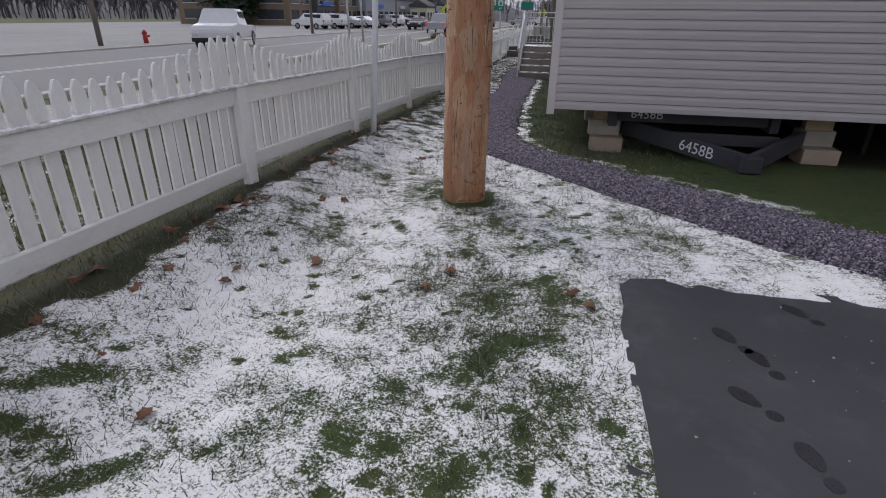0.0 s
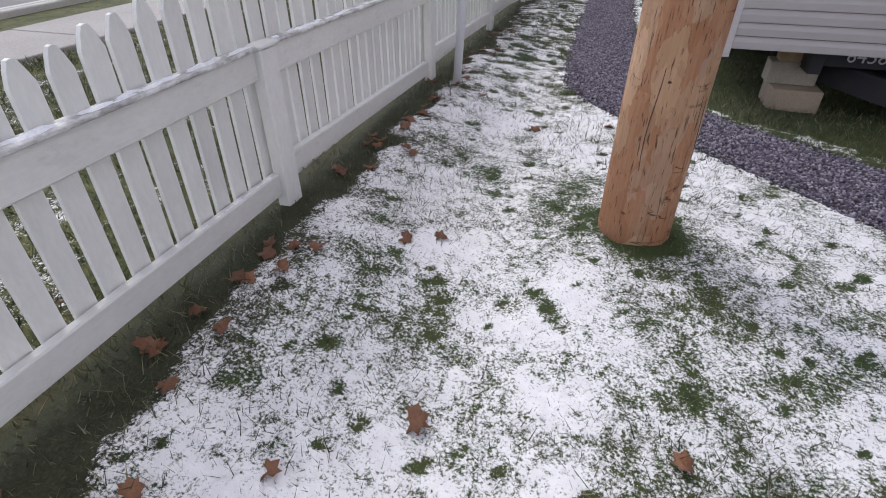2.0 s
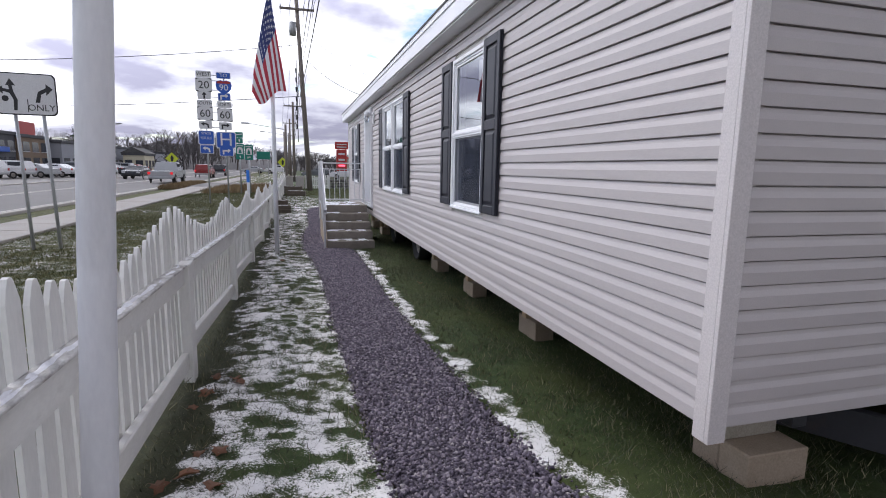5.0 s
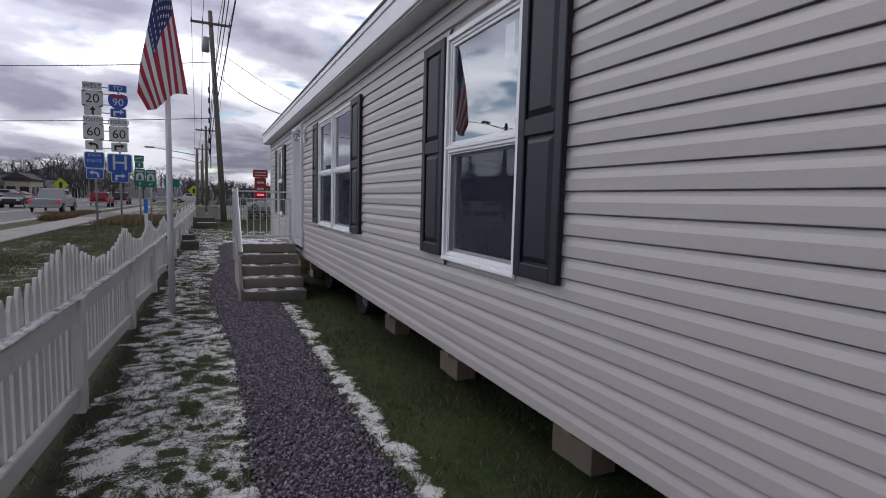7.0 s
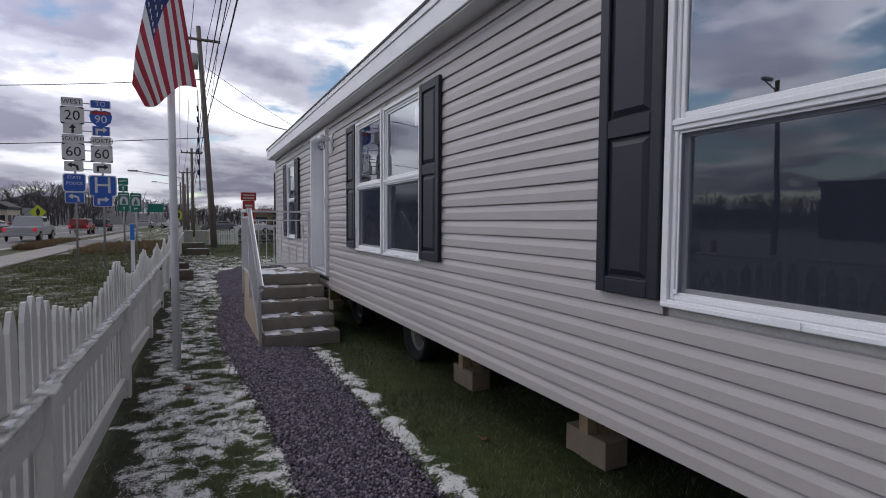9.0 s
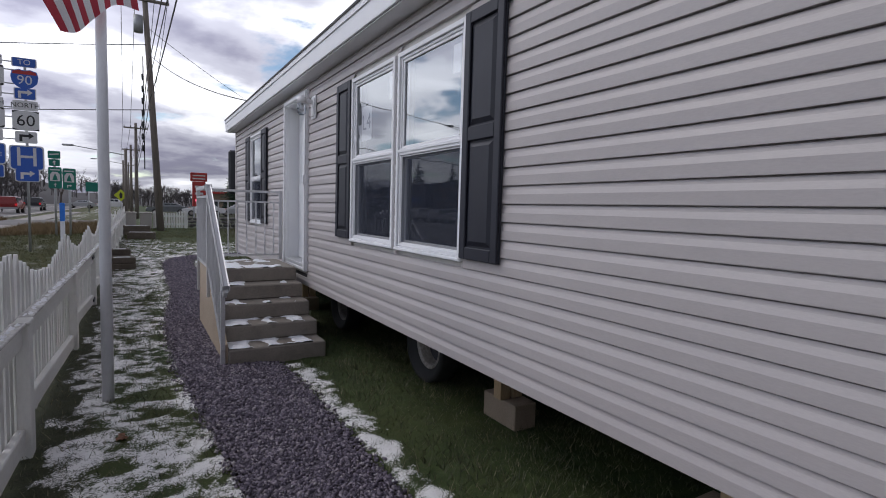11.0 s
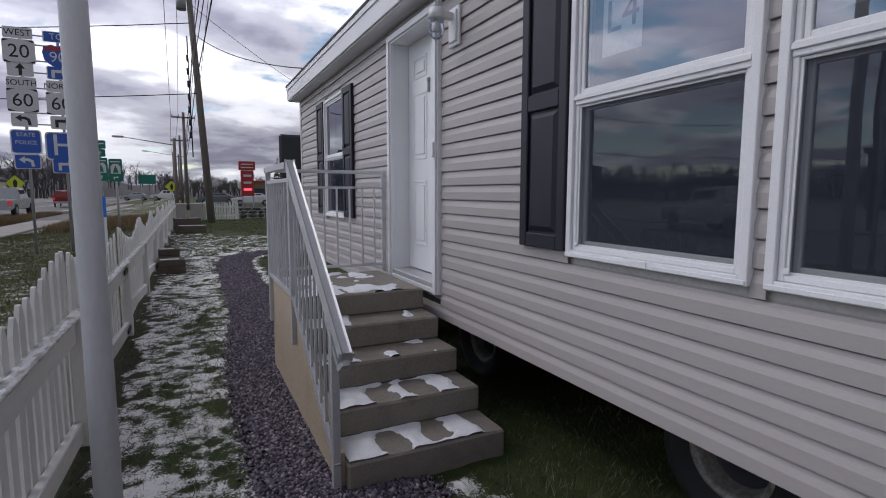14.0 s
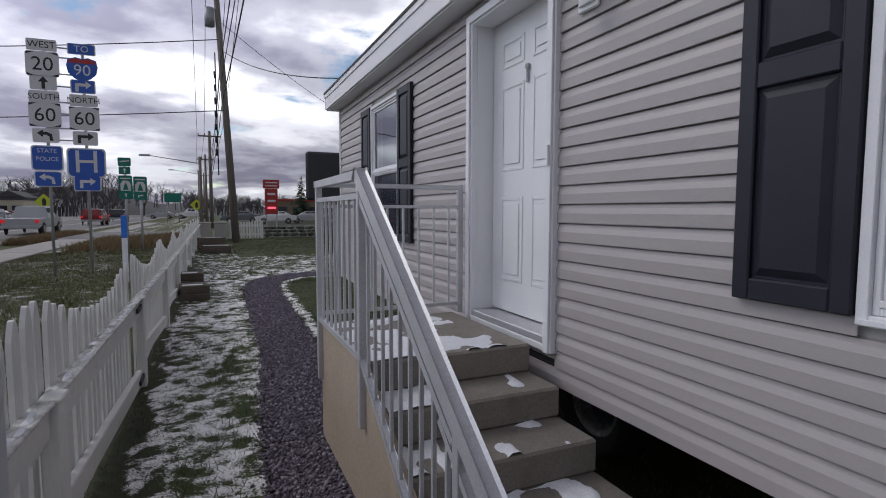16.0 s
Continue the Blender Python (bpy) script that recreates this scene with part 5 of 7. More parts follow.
def build_railing():
    r = thing("handrail", "aluminium handrail with thin balusters beside the front steps", "railing")
    x, back, xr = -1.315, 17.79, -0.29
    z_land = 0.925
    ztop, zlow = 1.84, z_land + 0.035
    yk, yend = 16.74, 15.44
    slope = (ztop - 0.905) / (yk - yend)
    part("top_rail", bar((x, back, ztop), (x, yk, ztop), 0.05, 0.03, 0.006), M["alu"], r)
    part("top_rail", bar((x, yk + 0.01, ztop + 0.005), (x, yend, 0.905), 0.052, 0.045, 0.01), M["alu"], r, "broad sloping grip rail")
    part("under_rail", bar((x, back, ztop - 0.1), (x, yk, ztop - 0.1), 0.025, 0.02, 0.003), M["alu"], r)
    part("under_rail", bar((x, yk, ztop - 0.1), (x, yend + 0.25, ztop - 0.1 - slope * (yk - yend - 0.25)), 0.03, 0.025, 0.003), M["alu"], r)
    part("rail_return", bar((x, 15.79, 1.02), (x, yend + 0.10, 0.825), 0.03, 0.022, 0.003), M["alu"], r)
    part("rail_return", bar((x, yend + 0.105, 0.822), (x, yend + 0.008, 0.88), 0.032, 0.024, 0.004), M["alu"], r)
    part("bottom_rail", bar((x, back, zlow), (x, yk, zlow), 0.03, 0.025, 0.003), M["alu"], r)
    yb = 15.64
    zb = zlow - 0.62 * (yk - yb)
    part("bottom_rail", bar((x, yk, zlow), (x, yb, zb), 0.03, 0.025, 0.003), M["alu"], r)
    for y, z0, z1 in ((back, 0.55, ztop), (yk, 0.62, ztop), (15.66, 0.135, 1.075)):
        part("post", box(x - 0.02, x + 0.02, y - 0.02, y + 0.02, z0, z1, 0.003), M["alu"], r)
    for k in range(1, 9):
        y = yk + (back - yk) * k / 9
        part("baluster", box(x - 0.007, x + 0.007, y - 0.007, y + 0.007, zlow, ztop - 0.1), M["alu"], r)
    for k in range(1, 10):
        y = yb + (yk - yb) * k / 10
        zt = ztop - 0.1 - slope * (yk - y)
        part("baluster", box(x - 0.007, x + 0.007, y - 0.007, y + 0.007, zlow - 0.62 * (yk - y), zt), M["alu"], r)
    b = thing("landing_rail", "aluminium rail across the end of the landing", "railing")
    for z, w in ((ztop, 0.03), (ztop - 0.14, 0.022), (zlow + 0.03, 0.025)):
        part("rail", bar((x + 0.03, back, z), (xr, back, z), w, w, 0.003), M["alu"], b)
    for k in range(8):
        xx = x + 0.12 + (xr - x - 0.15) * k / 7.5
        part("baluster", box(xx - 0.007, xx + 0.007, back - 0.007, back + 0.007, zlow + 0.03, ztop - 0.14), M["alu"], b)
    part("post", box(xr - 0.02, xr + 0.02, back - 0.02, back + 0.02, z_land, ztop + 0.02, 0.003), M["alu"], b)


build_steps()
build_railing()


# ---- picket fence ----
def fence_x(y):
    return -2.63 + 0.0042 * (y - 4)


def rail_top(y):
    return float(np.interp(y, [0, 3.97, 6.47, 8.97, 11.6, 14.2, 16.8, 22, 30, 43], [1.19, 1.18, 1.13, 1.083, 1.0, 0.955, 0.925, 0.90, 0.94, 1.0]))


def picket_mesh(h, seed):
    """A pointed picket of height h, slightly uneven."""
    rs = random.Random(seed)
    w, t, c = 0.044 + rs.uniform(-0.002, 0.002), 0.009, rs.uniform(-0.004, 0.004)
    o = [(-w, 0), (w, 0), (w, h - 0.075), (w * 0.62 + c, h - 0.03), (w * 0.3 + c, h - 0.004), (c, h), (-w * 0.3 + c, h - 0.004), (-w * 0.62 + c, h - 0.03), (-w, h - 0.075)]
    n = len(o)
    v = [(-t, y, z) for y, z in o] + [(t, y, z) for y, z in o]
    f = [tuple(range(n))[::-1], tuple(range(n, 2 * n))] + [(i, (i + 1) % n, n + (i + 1) % n, n + i) for i in range(n)]
    return mesh_from("picket", v, f, M["picket"])


PICKETS = {}


def picket(parent, y, z0, h, lean):
    key = (round(h / 0.01), random.randrange(3))
    if key not in PICKETS:
        PICKETS[key] = picket_mesh(key[0] * 0.01, key[0] * 3 + key[1])
    ob = new("picket", PICKETS[key])
    ob.parent = parent
    ob.matrix_basis = pose(fence_x(y) - 0.035 + random.uniform(-0.003, 0.003), y, z0, lean, random.uniform(-0.4, 0.4), 0.3)
    return ob


POSTS = [-3.6, -1.08, 1.6, 4.08, 6.5, 9.0, 11.6, 14.2, 16.8, 19.45, 22.0, 24.55, 27.1, 29.65, 32.2, 34.75, 37.3, 39.85, 42.4]


def build_fence():
    random.seed(21)
    for k, (a, b) in enumerate(zip(POSTS[:-1], POSTS[1:])):
        pan = thing("fence_panel", "weathered white picket fence panel with a scalloped top", "fence", group="picket fence")
        ra, rb = rail_top(a), rail_top(b)
        xa, xb = fence_x(a), fence_x(b)
        lean = random.uniform(-0.6, 0.6)
        part("post", box(xa - 0.012, xa + 0.055, a - 0.065, a + 0.065, ground_z(xa, a) - 0.03, ra - 0.002, 0.006), M["picket"], pan)
        part("post_cap", box(xa - 0.02, xa + 0.065, a - 0.075, a + 0.075, ra - 0.001, ra + 0.018, 0.006), M["rail_old"], pan)
        ya, yb = a + 0.066, b - 0.066
        drop = random.uniform(-0.015, 0.015)
        for name, off, w, h in (("top_rail", -0.07, 0.04, 0.135), ("bottom_rail", -0.665, 0.045, 0.12)):
            part(name, bar((xa + 0.005, ya, ra + off + 0.02 * (off < -0.5) * k % 2), (xb + 0.005, yb, rb + off + drop), w, h, 0.006), M["rail_old"], pan)
        part("ledge", bar((xa + 0.01, ya, ra + 0.006), (xb + 0.01, yb, rb + 0.006), 0.075, 0.016, 0.004), M["ledge"], pan, "flaking ledge on the top rail")
        n = 19 if b < 23 else 15
        for i in range(n + 1):
            y = a + (b - a) * (i + 0.5) / (n + 1)
            t = (i + 0.5) / (n + 1)
            sc = (2 * t - 1) ** 2
            tip = 0.19 + 0.25 * sc ** 0.9 - 0.06 * sc ** 6 + random.uniform(-0.008, 0.008)
            r = rail_top(y)
            if k == 8 and t > 0.9:
                continue
            z0 = r - 0.72
            picket(pan, y, z0, r + tip - z0, lean + random.uniform(-0.5, 0.5))


build_fence()


def rail_snow():
    """Thin dabs of snow left along the ledge and the lower rail."""
    rs = random.Random(17)
    V, T = [], []

    def dab(x, y, z, a, b, h):
        n = len(V)
        V.append((x, y, z + h))
        for k in range(8):
            t = math.pi * k / 4
            V.append((x + a * math.cos(t) * rs.uniform(0.75, 1.1), y + b * math.sin(t) * rs.uniform(0.75, 1.1), z - 0.001))
        T.extend((n, n + 1 + k, n + 1 + (k + 1) % 8) for k in range(8))

    for k in range(900):
        y = 0.3 + 21 * rs.random() ** 1.4
        r, x = rail_top(y), fence_x(y)
        if min(abs(y - p) for p in POSTS) < 0.1:
            continue
        if k % 2:
            dab(x + 0.012 + rs.uniform(-0.012, 0.012), y, r + 0.0145, rs.uniform(0.008, 0.02), rs.uniform(0.015, 0.075), rs.uniform(0.004, 0.012))
        else:
            dab(x + 0.012, y, r - 0.603, rs.uniform(0.008, 0.014), rs.uniform(0.012, 0.04), rs.uniform(0.006, 0.014))
    soup("rail_snow", V, T, M["snow"], "thin dabs of snow along the fence rails", "snow")


rail_snow()


def hinge_post():
    y = 19.30
    x = fence_x(y)
    g = thing("gate_post", "weathered brown post with black hinges beside the pickets", "gate post")
    part("shaft", box(x - 0.13, x - 0.05, y - 0.045, y + 0.045, ground_z(x, y) - 0.02, rail_top(y) + 0.16, 0.006), M["tie"], g)
    for z in (0.12, -0.48):
        part("hinge", box(x + 0.03, x + 0.045, y - 0.16, y + 0.2, rail_top(y) + z - 0.2, rail_top(y) + z - 0.16, 0.003), M["ink"], g)


hinge_post()


# ---- poles ----
def build_near_pole():
    p = thing("utility_pole", "thick brown peeled-wood utility pole standing in the snowy lawn", "utility pole")
    n, rows = 72, 210
    z0, z1 = ground_z(*POLE) - 0.1, 11.0
    zs = np.concatenate([np.linspace(z0, 3.2, rows - 20), np.linspace(3.3, z1, 20)])
    v, f = [], []
    for z in zs:
        r = 0.186 - 0.0045 * (z - z0)
        for k in range(n):
            a = 2 * math.pi * k / n
            ca, sa = math.cos(a), math.sin(a)
            d = noise.noise(Vector((ca * 1.2, sa * 1.2, z * 1.1))) * 0.008 + noise.noise(Vector((ca * 5, sa * 5, z * 2.2 + 4))) * 0.0035
            rr = r + d
            for kz, ka, dep in ((1.02, 4.1, 0.012), (1.62, 4.6, 0.010), (0.62, 3.9, 0.008), (1.95, 4.0, 0.008)):
                rr -= dep * math.exp(-((z - kz) / 0.02) ** 2 - ((a - ka) / 0.30) ** 2)
            v.append((POLE[0] + rr * ca, POLE[1] + rr * sa, z))
    m = len(zs)
    for j in range(m - 1):
        for k in range(n):
            f.append((j * n + k, j * n + (k + 1) % n, (j + 1) * n + (k + 1) % n, (j + 1) * n + k))
    f.append(tuple((m - 1) * n + k for k in range(n)))
    ob = new("shaft", mesh_from("shaft", v, f, M["pole"], True))
    ob.parent = p
    # long drying checks
    rs = random.Random(4)
    for k in range(14):
        a, za, ln = rs.uniform(2.8, 6.2), rs.uniform(0.5, 2.4), rs.uniform(0.12, 0.5)
        bm = bmesh.new()
        for s in range(6):
            zz = za + ln * s / 6
            r = 0.186 - 0.0045 * (zz - z0) + 0.0015
            aa = a + 0.06 * math.sin(zz * 9 + k)
            c = Vector((POLE[0] + r * math.cos(aa), POLE[1] + r * math.sin(aa), zz))
            aa2 = a + 0.06 * math.sin((zz + ln / 6) * 9 + k)
            d = Vector((POLE[0] + r * math.cos(aa2), POLE[1] + r * math.sin(aa2), zz + ln / 6))
            bar_into(bm, c, d, 0.0025 * (1 - abs(s - 2.5) / 4), 0.003)
        part("drying_crack", bm, M["ink"], p)


def flagpole(name, label, base, top, r):
    p = thing(name, label, "flagpole")
    part("shaft", tube(base, top, r, r * 0.8, 20), M["polewhite"], p)
    c = Vector(base)
    part("collar", tube((c.x, c.y, c.z - 0.02), (c.x, c.y, c.z + 0.012), r * 1.7, r * 1.5, 20), M["concrete"], p)
    t = Vector(top)
    bm = bmesh.new()
    bmesh.ops.create_uvsphere(bm, u_segments=14, v_segments=8, radius=r * 1.4, matrix=Matrix.Translation(t + Vector((0, 0, r))))
    part("finial", bm, M["polewhite"], p)
    return p


build_near_pole()
flagpole("white_pole", "bare white metal pole leaning beside the fence", (-2.33, 6.42, 0.285), (-2.02, 6.42, 5.4), 0.036)
flagpole("flagpole", "white metal flagpole beside the gravel path", (-2.2, 15.0, 0.14), (-2.2, 15.0, 4.95), 0.040)


def build_flag():
    fl = thing("flag", "limp striped flag with a blue star field on the pole", "flag")
    # the cloth hangs in a fold: its stripes run from the folded side and the hoist down to the fly
    side = [(0.0, -2.20, 4.72), (0.38, -2.31, 4.25), (0.55, -2.41, 3.75), (0.8, -2.49, 3.35), (1.0, -2.53, 3.0)]
    vs, sx, sz = ([q[k] for q in side] for k in range(3))

    def at(u, v):
        """u along the stripes, v across them, both 0 to 1."""
        x0, z0 = float(np.interp(v, vs, sx)), float(np.interp(v, vs, sz))
        x1, z1 = -1.98 - 0.45 * v, 3.03 - 0.23 * v + 0.03 * math.sin(v * 6)
        fold = math.sin(v * 7.0 + u * 2.2) * 0.06 * u + math.sin(v * 13 - u * 4) * 0.02 * u
        return Vector((x0 + (x1 - x0) * u + 0.25 * fold, 14.93 - 0.06 * u + fold, z0 + (z1 - z0) * u))

    nu, nv = 40, 39
    for name, mats, test in (("stripes", "flag_red", lambda s, c: s % 2 == 0 and not c), ("stripes", "flag_white", lambda s, c: s % 2 == 1 and not c), ("canton", "flag_blue", lambda s, c: c)):
        v, f, seen = [], [], {}
        for i in range(nu):
            for j in range(nv):
                if not test(j // 3, i < 16 and j < 21):
                    continue
                q = []
                for a, b in ((i, j), (i + 1, j), (i + 1, j + 1), (i, j + 1)):
                    if (a, b) not in seen:
                        seen[(a, b)] = len(v)
                        v.append(at(a / nu, b / nv))
                    q.append(seen[(a, b)])
                f.append(q)
        ob = new(name, mesh_from(name, v, f, M[mats], True))
        ob.parent = fl
    bm = bmesh.new()
    for r in range(9):
        for c in range(6 if r % 2 == 0 else 5):
            u, w = (c + (0.5 if r % 2 == 0 else 1.0)) / 6 * 0.4, (r + 0.5) / 9 * 21 / 39
            p = at(u, w)
            du, dv = (at(u + 0.01, w) - p).normalized(), (at(u, w + 0.01) - p).normalized()
            nr = du.cross(dv).normalized()
            for s in (0.004, -0.004):
                ring = [bm.verts.new(p + nr * s + (du * math.cos(k * math.pi / 5) + dv * math.sin(k * math.pi / 5)) * (0.028 if k % 2 == 0 else 0.012)) for k in range(10)]
                bm.faces.new(ring)
    part("stars", bm, M["flag_white"], fl, "white stars")


build_flag()


# ---- beside the fence and at the far end ----
def timber_steps(x, y, w, d, courses, turn):
    st = thing("timber_stack", "low stack of old timbers beside the picket fence", "timber", group="timber stacks", at=(x, y, ground_z(x, y)), turn=turn)
    z = 0.0
    for k in range(courses):
        for j in range(2):
            yy = -d / 2 + d * (j + 0.5) / 2
            part("timber", box(-w / 2 + 0.02 * k, w / 2 - 0.03 * j, yy - d / 4 + 0.004 + 0.03 * k, yy + d / 4 - 0.004, z, z + 0.13, 0.01), M["tie"], st)
        z += 0.131
    part("snow_trace", box(-w / 2 + 0.06, w / 2 - 0.1, -d / 2 + 0.1, -d / 2 + 0.2, z, z + 0.012, 0.004), M["snow"], st)


timber_steps(-2.27, 24.25, 0.48, 0.55, 2, 4)
timber_steps(-2.33, 24.95, 0.42, 0.5, 3, 1)
timber_steps(-1.8, 33.9, 0.95, 0.7, 2, -6)
timber_steps(-2.0, 36.4, 1.0, 0.7, 3, 8)


def far_end():
    for x in (-2.25, -1.55):
        pl = thing("stone_pillar", "squat grey concrete pillar at the end of the lawn", "pillar", group="pillars")
        part("shaft", box(x - 0.27, x + 0.27, 41.6, 42.15, 0.1, 1.02, 0.02), M["kerb"], pl)
        part("cap", box(x - 0.31, x + 0.31, 41.56, 42.19, 1.021, 1.10, 0.02), M["kerb"], pl)
    pan = thing("fence_panel", "short white picket fence panel across the end of the lawn", "fence", group="picket fence")
    for z in (0.42, 0.86):
        part("rail", box(-1.2, 0.35, 42.0, 42.04, z, z + 0.09, 0.004), M["rail_old"], pan)
    for k in range(12):
        x = -1.15 + k * 0.127
        part("picket", box(x, x + 0.085, 41.975, 41.995, 0.27, 1.12 + 0.06 * math.cos(k * 0.57), 0.008), M["picket"], pan)
    for x in (-1.22, 0.33):
        part("post", box(x, x + 0.1, 42.0, 42.1, 0.2, 1.15, 0.006), M["picket"], pan)
    # dry stone wall
    wall = thing("stone_wall", "low dark field-stone wall behind the lawn", "wall", kind="structure")
    rs = random.Random(8)
    metres = []
    for seed in range(4):
        bm = bmesh.new()
        bmesh.ops.create_icosphere(bm, subdivisions=1, radius=0.5)
        for v in bm.verts:
            v.co *= rs.uniform(0.88, 1.1)
            v.co.x = max(-0.46, min(0.46, v.co.x))
            v.co.z = max(-0.42, min(0.42, v.co.z))
        me = bpy.data.meshes.new("stone")
        bm.to_mesh(me)
        bm.free()
        me.materials.append(M["stone"])
        metres.append(me)
    z = 0.12
    for row in range(4):
        h, x = rs.uniform(0.17, 0.22), 0.45
        while x < 9.5:
            w = rs.uniform(0.25, 0.55)
            ob = new("stone", rs.choice(metres))
            ob.parent = wall
            ob.matrix_basis = Matrix.LocRotScale((x + w / 2, 42.6 + rs.uniform(-0.03, 0.03), z + h / 2), Euler((0, rs.uniform(-0.06, 0.06), rs.choice((0, math.pi)))), (w * 1.06, 0.45, h * 1.2))
            x += w
        z += h
    # shrub
    twigs("shrub", 3.7, 42.0, 0.2, 0.9, 90, "reddish bare shrub by the stone wall", "shrub")


def branches(base, height, levels, rs, spread=0.55, r0=None):
    """Straight pieces of a bare tree: (from, to, radius, radius)."""
    out = []

    def grow(p, d, ln, r, lev):
        q = p + d * ln
        out.append((p, q, r, r * 0.68))
        if lev == 0:
            return
        for k in range(rs.choice((2, 3, 3))):
            e = (d + Vector((rs.uniform(-1, 1), rs.uniform(-1, 1), rs.uniform(-0.25, 0.6))) * spread).normalized()
            grow(p + d * ln * rs.uniform(0.6, 1.0), e, ln * rs.uniform(0.58, 0.8), r * 0.6, lev - 1)

    r0 = height * 0.022 if r0 is None else r0
    grow(Vector(base), Vector((rs.uniform(-0.06, 0.06), rs.uniform(-0.06, 0.06), 1)).normalized(), height * 0.34, r0, levels)
    return out


def prism_soup(pieces, sides=3):
    V, T = [], []
    for p, q, r0, r1 in pieces:
        d = (q - p).normalized()
        a = d.orthogonal().normalized()
        b = d.cross(a)
        n = len(V)
        for c, r in ((p, r0), (q, r1)):
            for k in range(sides):
                t = 2 * math.pi * k / sides
                V.append(c + (a * math.cos(t) + b * math.sin(t)) * r)
        for k in range(sides):
            j = (k + 1) % sides
            T += [(n + k, n + j, n + sides + j), (n + k, n + sides + j, n + sides + k)]
    return V, T


def twigs(name, x, y, z, h, n, label, category):
    rs = random.Random(int(x * 10))
    pcs = []
    for k in range(n):
        a, l = rs.uniform(0, 6.28), rs.uniform(0.5, 1) * h
        p = Vector((x + rs.uniform(-0.2, 0.2), y + rs.uniform(-0.2, 0.2), z))
        q = p + Vector((math.cos(a) * 0.5 * l, math.sin(a) * 0.5 * l, l))
        pcs.append((p, q, 0.012, 0.004))
        pcs.append((p + (q - p) * 0.6, q + Vector((rs.uniform(-0.2, 0.2), rs.uniform(-0.2, 0.2), 0.05)), 0.007, 0.003))
    v, t = prism_soup(pcs)
    soup(name, v, t, M["twig"], label, category, kind="")


far_end()


def marker_post():
    p = thing("marker_post", "white utility marker post with a bright blue top", "marker post")
    x, y = -3.62, 26.9
    z = ground_z(x, y)
    part("shaft", box(x - 0.05, x + 0.05, y - 0.02, y + 0.02, z - 0.02, z + 0.95, 0.006), M["polewhite"], p)
    part("blue_top", box(x - 0.055, x + 0.055, y - 0.025, y + 0.025, z + 0.951, z + 1.42, 0.008), M["plastic_blue"], p, "bright blue plastic top")


marker_post()


# ---- road signs ----
def sign_frame(x, y, z, yaw):
    """x right, y up, z towards the walker, at a place on a sign."""
    c, s = math.cos(radians(yaw)), math.sin(radians(yaw))
    return Matrix(((c, 0, s, x), (s, 0, -c, y), (0, 1, 0, z), (0, 0, 0, 1)))


def plate(parent, m, w, h, colour, cx=0.0, cy=0.0, border=None, name="plate"):
    r = 0.12 * min(w, h)
    pts = []
    for sx, sy, a0 in ((1, 1, 0), (-1, 1, 90), (-1, -1, 180), (1, -1, 270)):
        for k in range(4):
            a = radians(a0 + 30 * k)
            pts.append((cx + sx * (w / 2 - r) + r * math.cos(a), cy + sy * (h / 2 - r) + r * math.sin(a)))
    if border:
        poly_part("plate_border", pts, m, 0.008, M[border], parent)
        pts = [(cx + (x - cx) * (1 - 0.045 * 2), cy + (y - cy) * (1 - 0.045 * 2)) for x, y in pts]
        return poly_part(name, pts, m @ Matrix.Translation((0, 0, 0.0081)), 0.003, M[colour], parent)
    return poly_part(name, pts, m, 0.01, M[colour], parent)


def arrow(parent, m, cx, cy, s, kind, colour):
    t = 0.12
    up = [(-t, -0.5), (t, -0.5), (t, 0.05), (0.36, 0.05), (0, 0.5), (-0.36, 0.05), (-t, 0.05)]
    right = [(-0.55, -0.42), (-0.31, -0.42), (-0.31, 0.02), (0.2, 0.02), (0.2, -0.18), (0.62, 0.16), (0.2, 0.46), (0.2, 0.26), (-0.55, 0.26)]
    left = [(0.5, -0.42), (0.26, -0.42), (0.22, -0.08), (0.02, 0.05), (-0.2, 0.05), (-0.2, -0.15), (-0.62, 0.17), (-0.2, 0.46), (-0.2, 0.28), (0.08, 0.28), (0.4, 0.12)]
    pts = {"up": up, "right": right, "left": left}[kind]
    poly_part("arrow", [(cx + x * s, cy + y * s) for x, y in pts], m @ Matrix.Translation((0, 0, 0.0115)), 0.002, M[colour], parent)


def word(parent, m, text, size, cx, cy, colour):
    text_part("lettering", text, size, m @ Matrix.Translation((cx, cy, 0.0125)), M[colour], parent, 0.001)


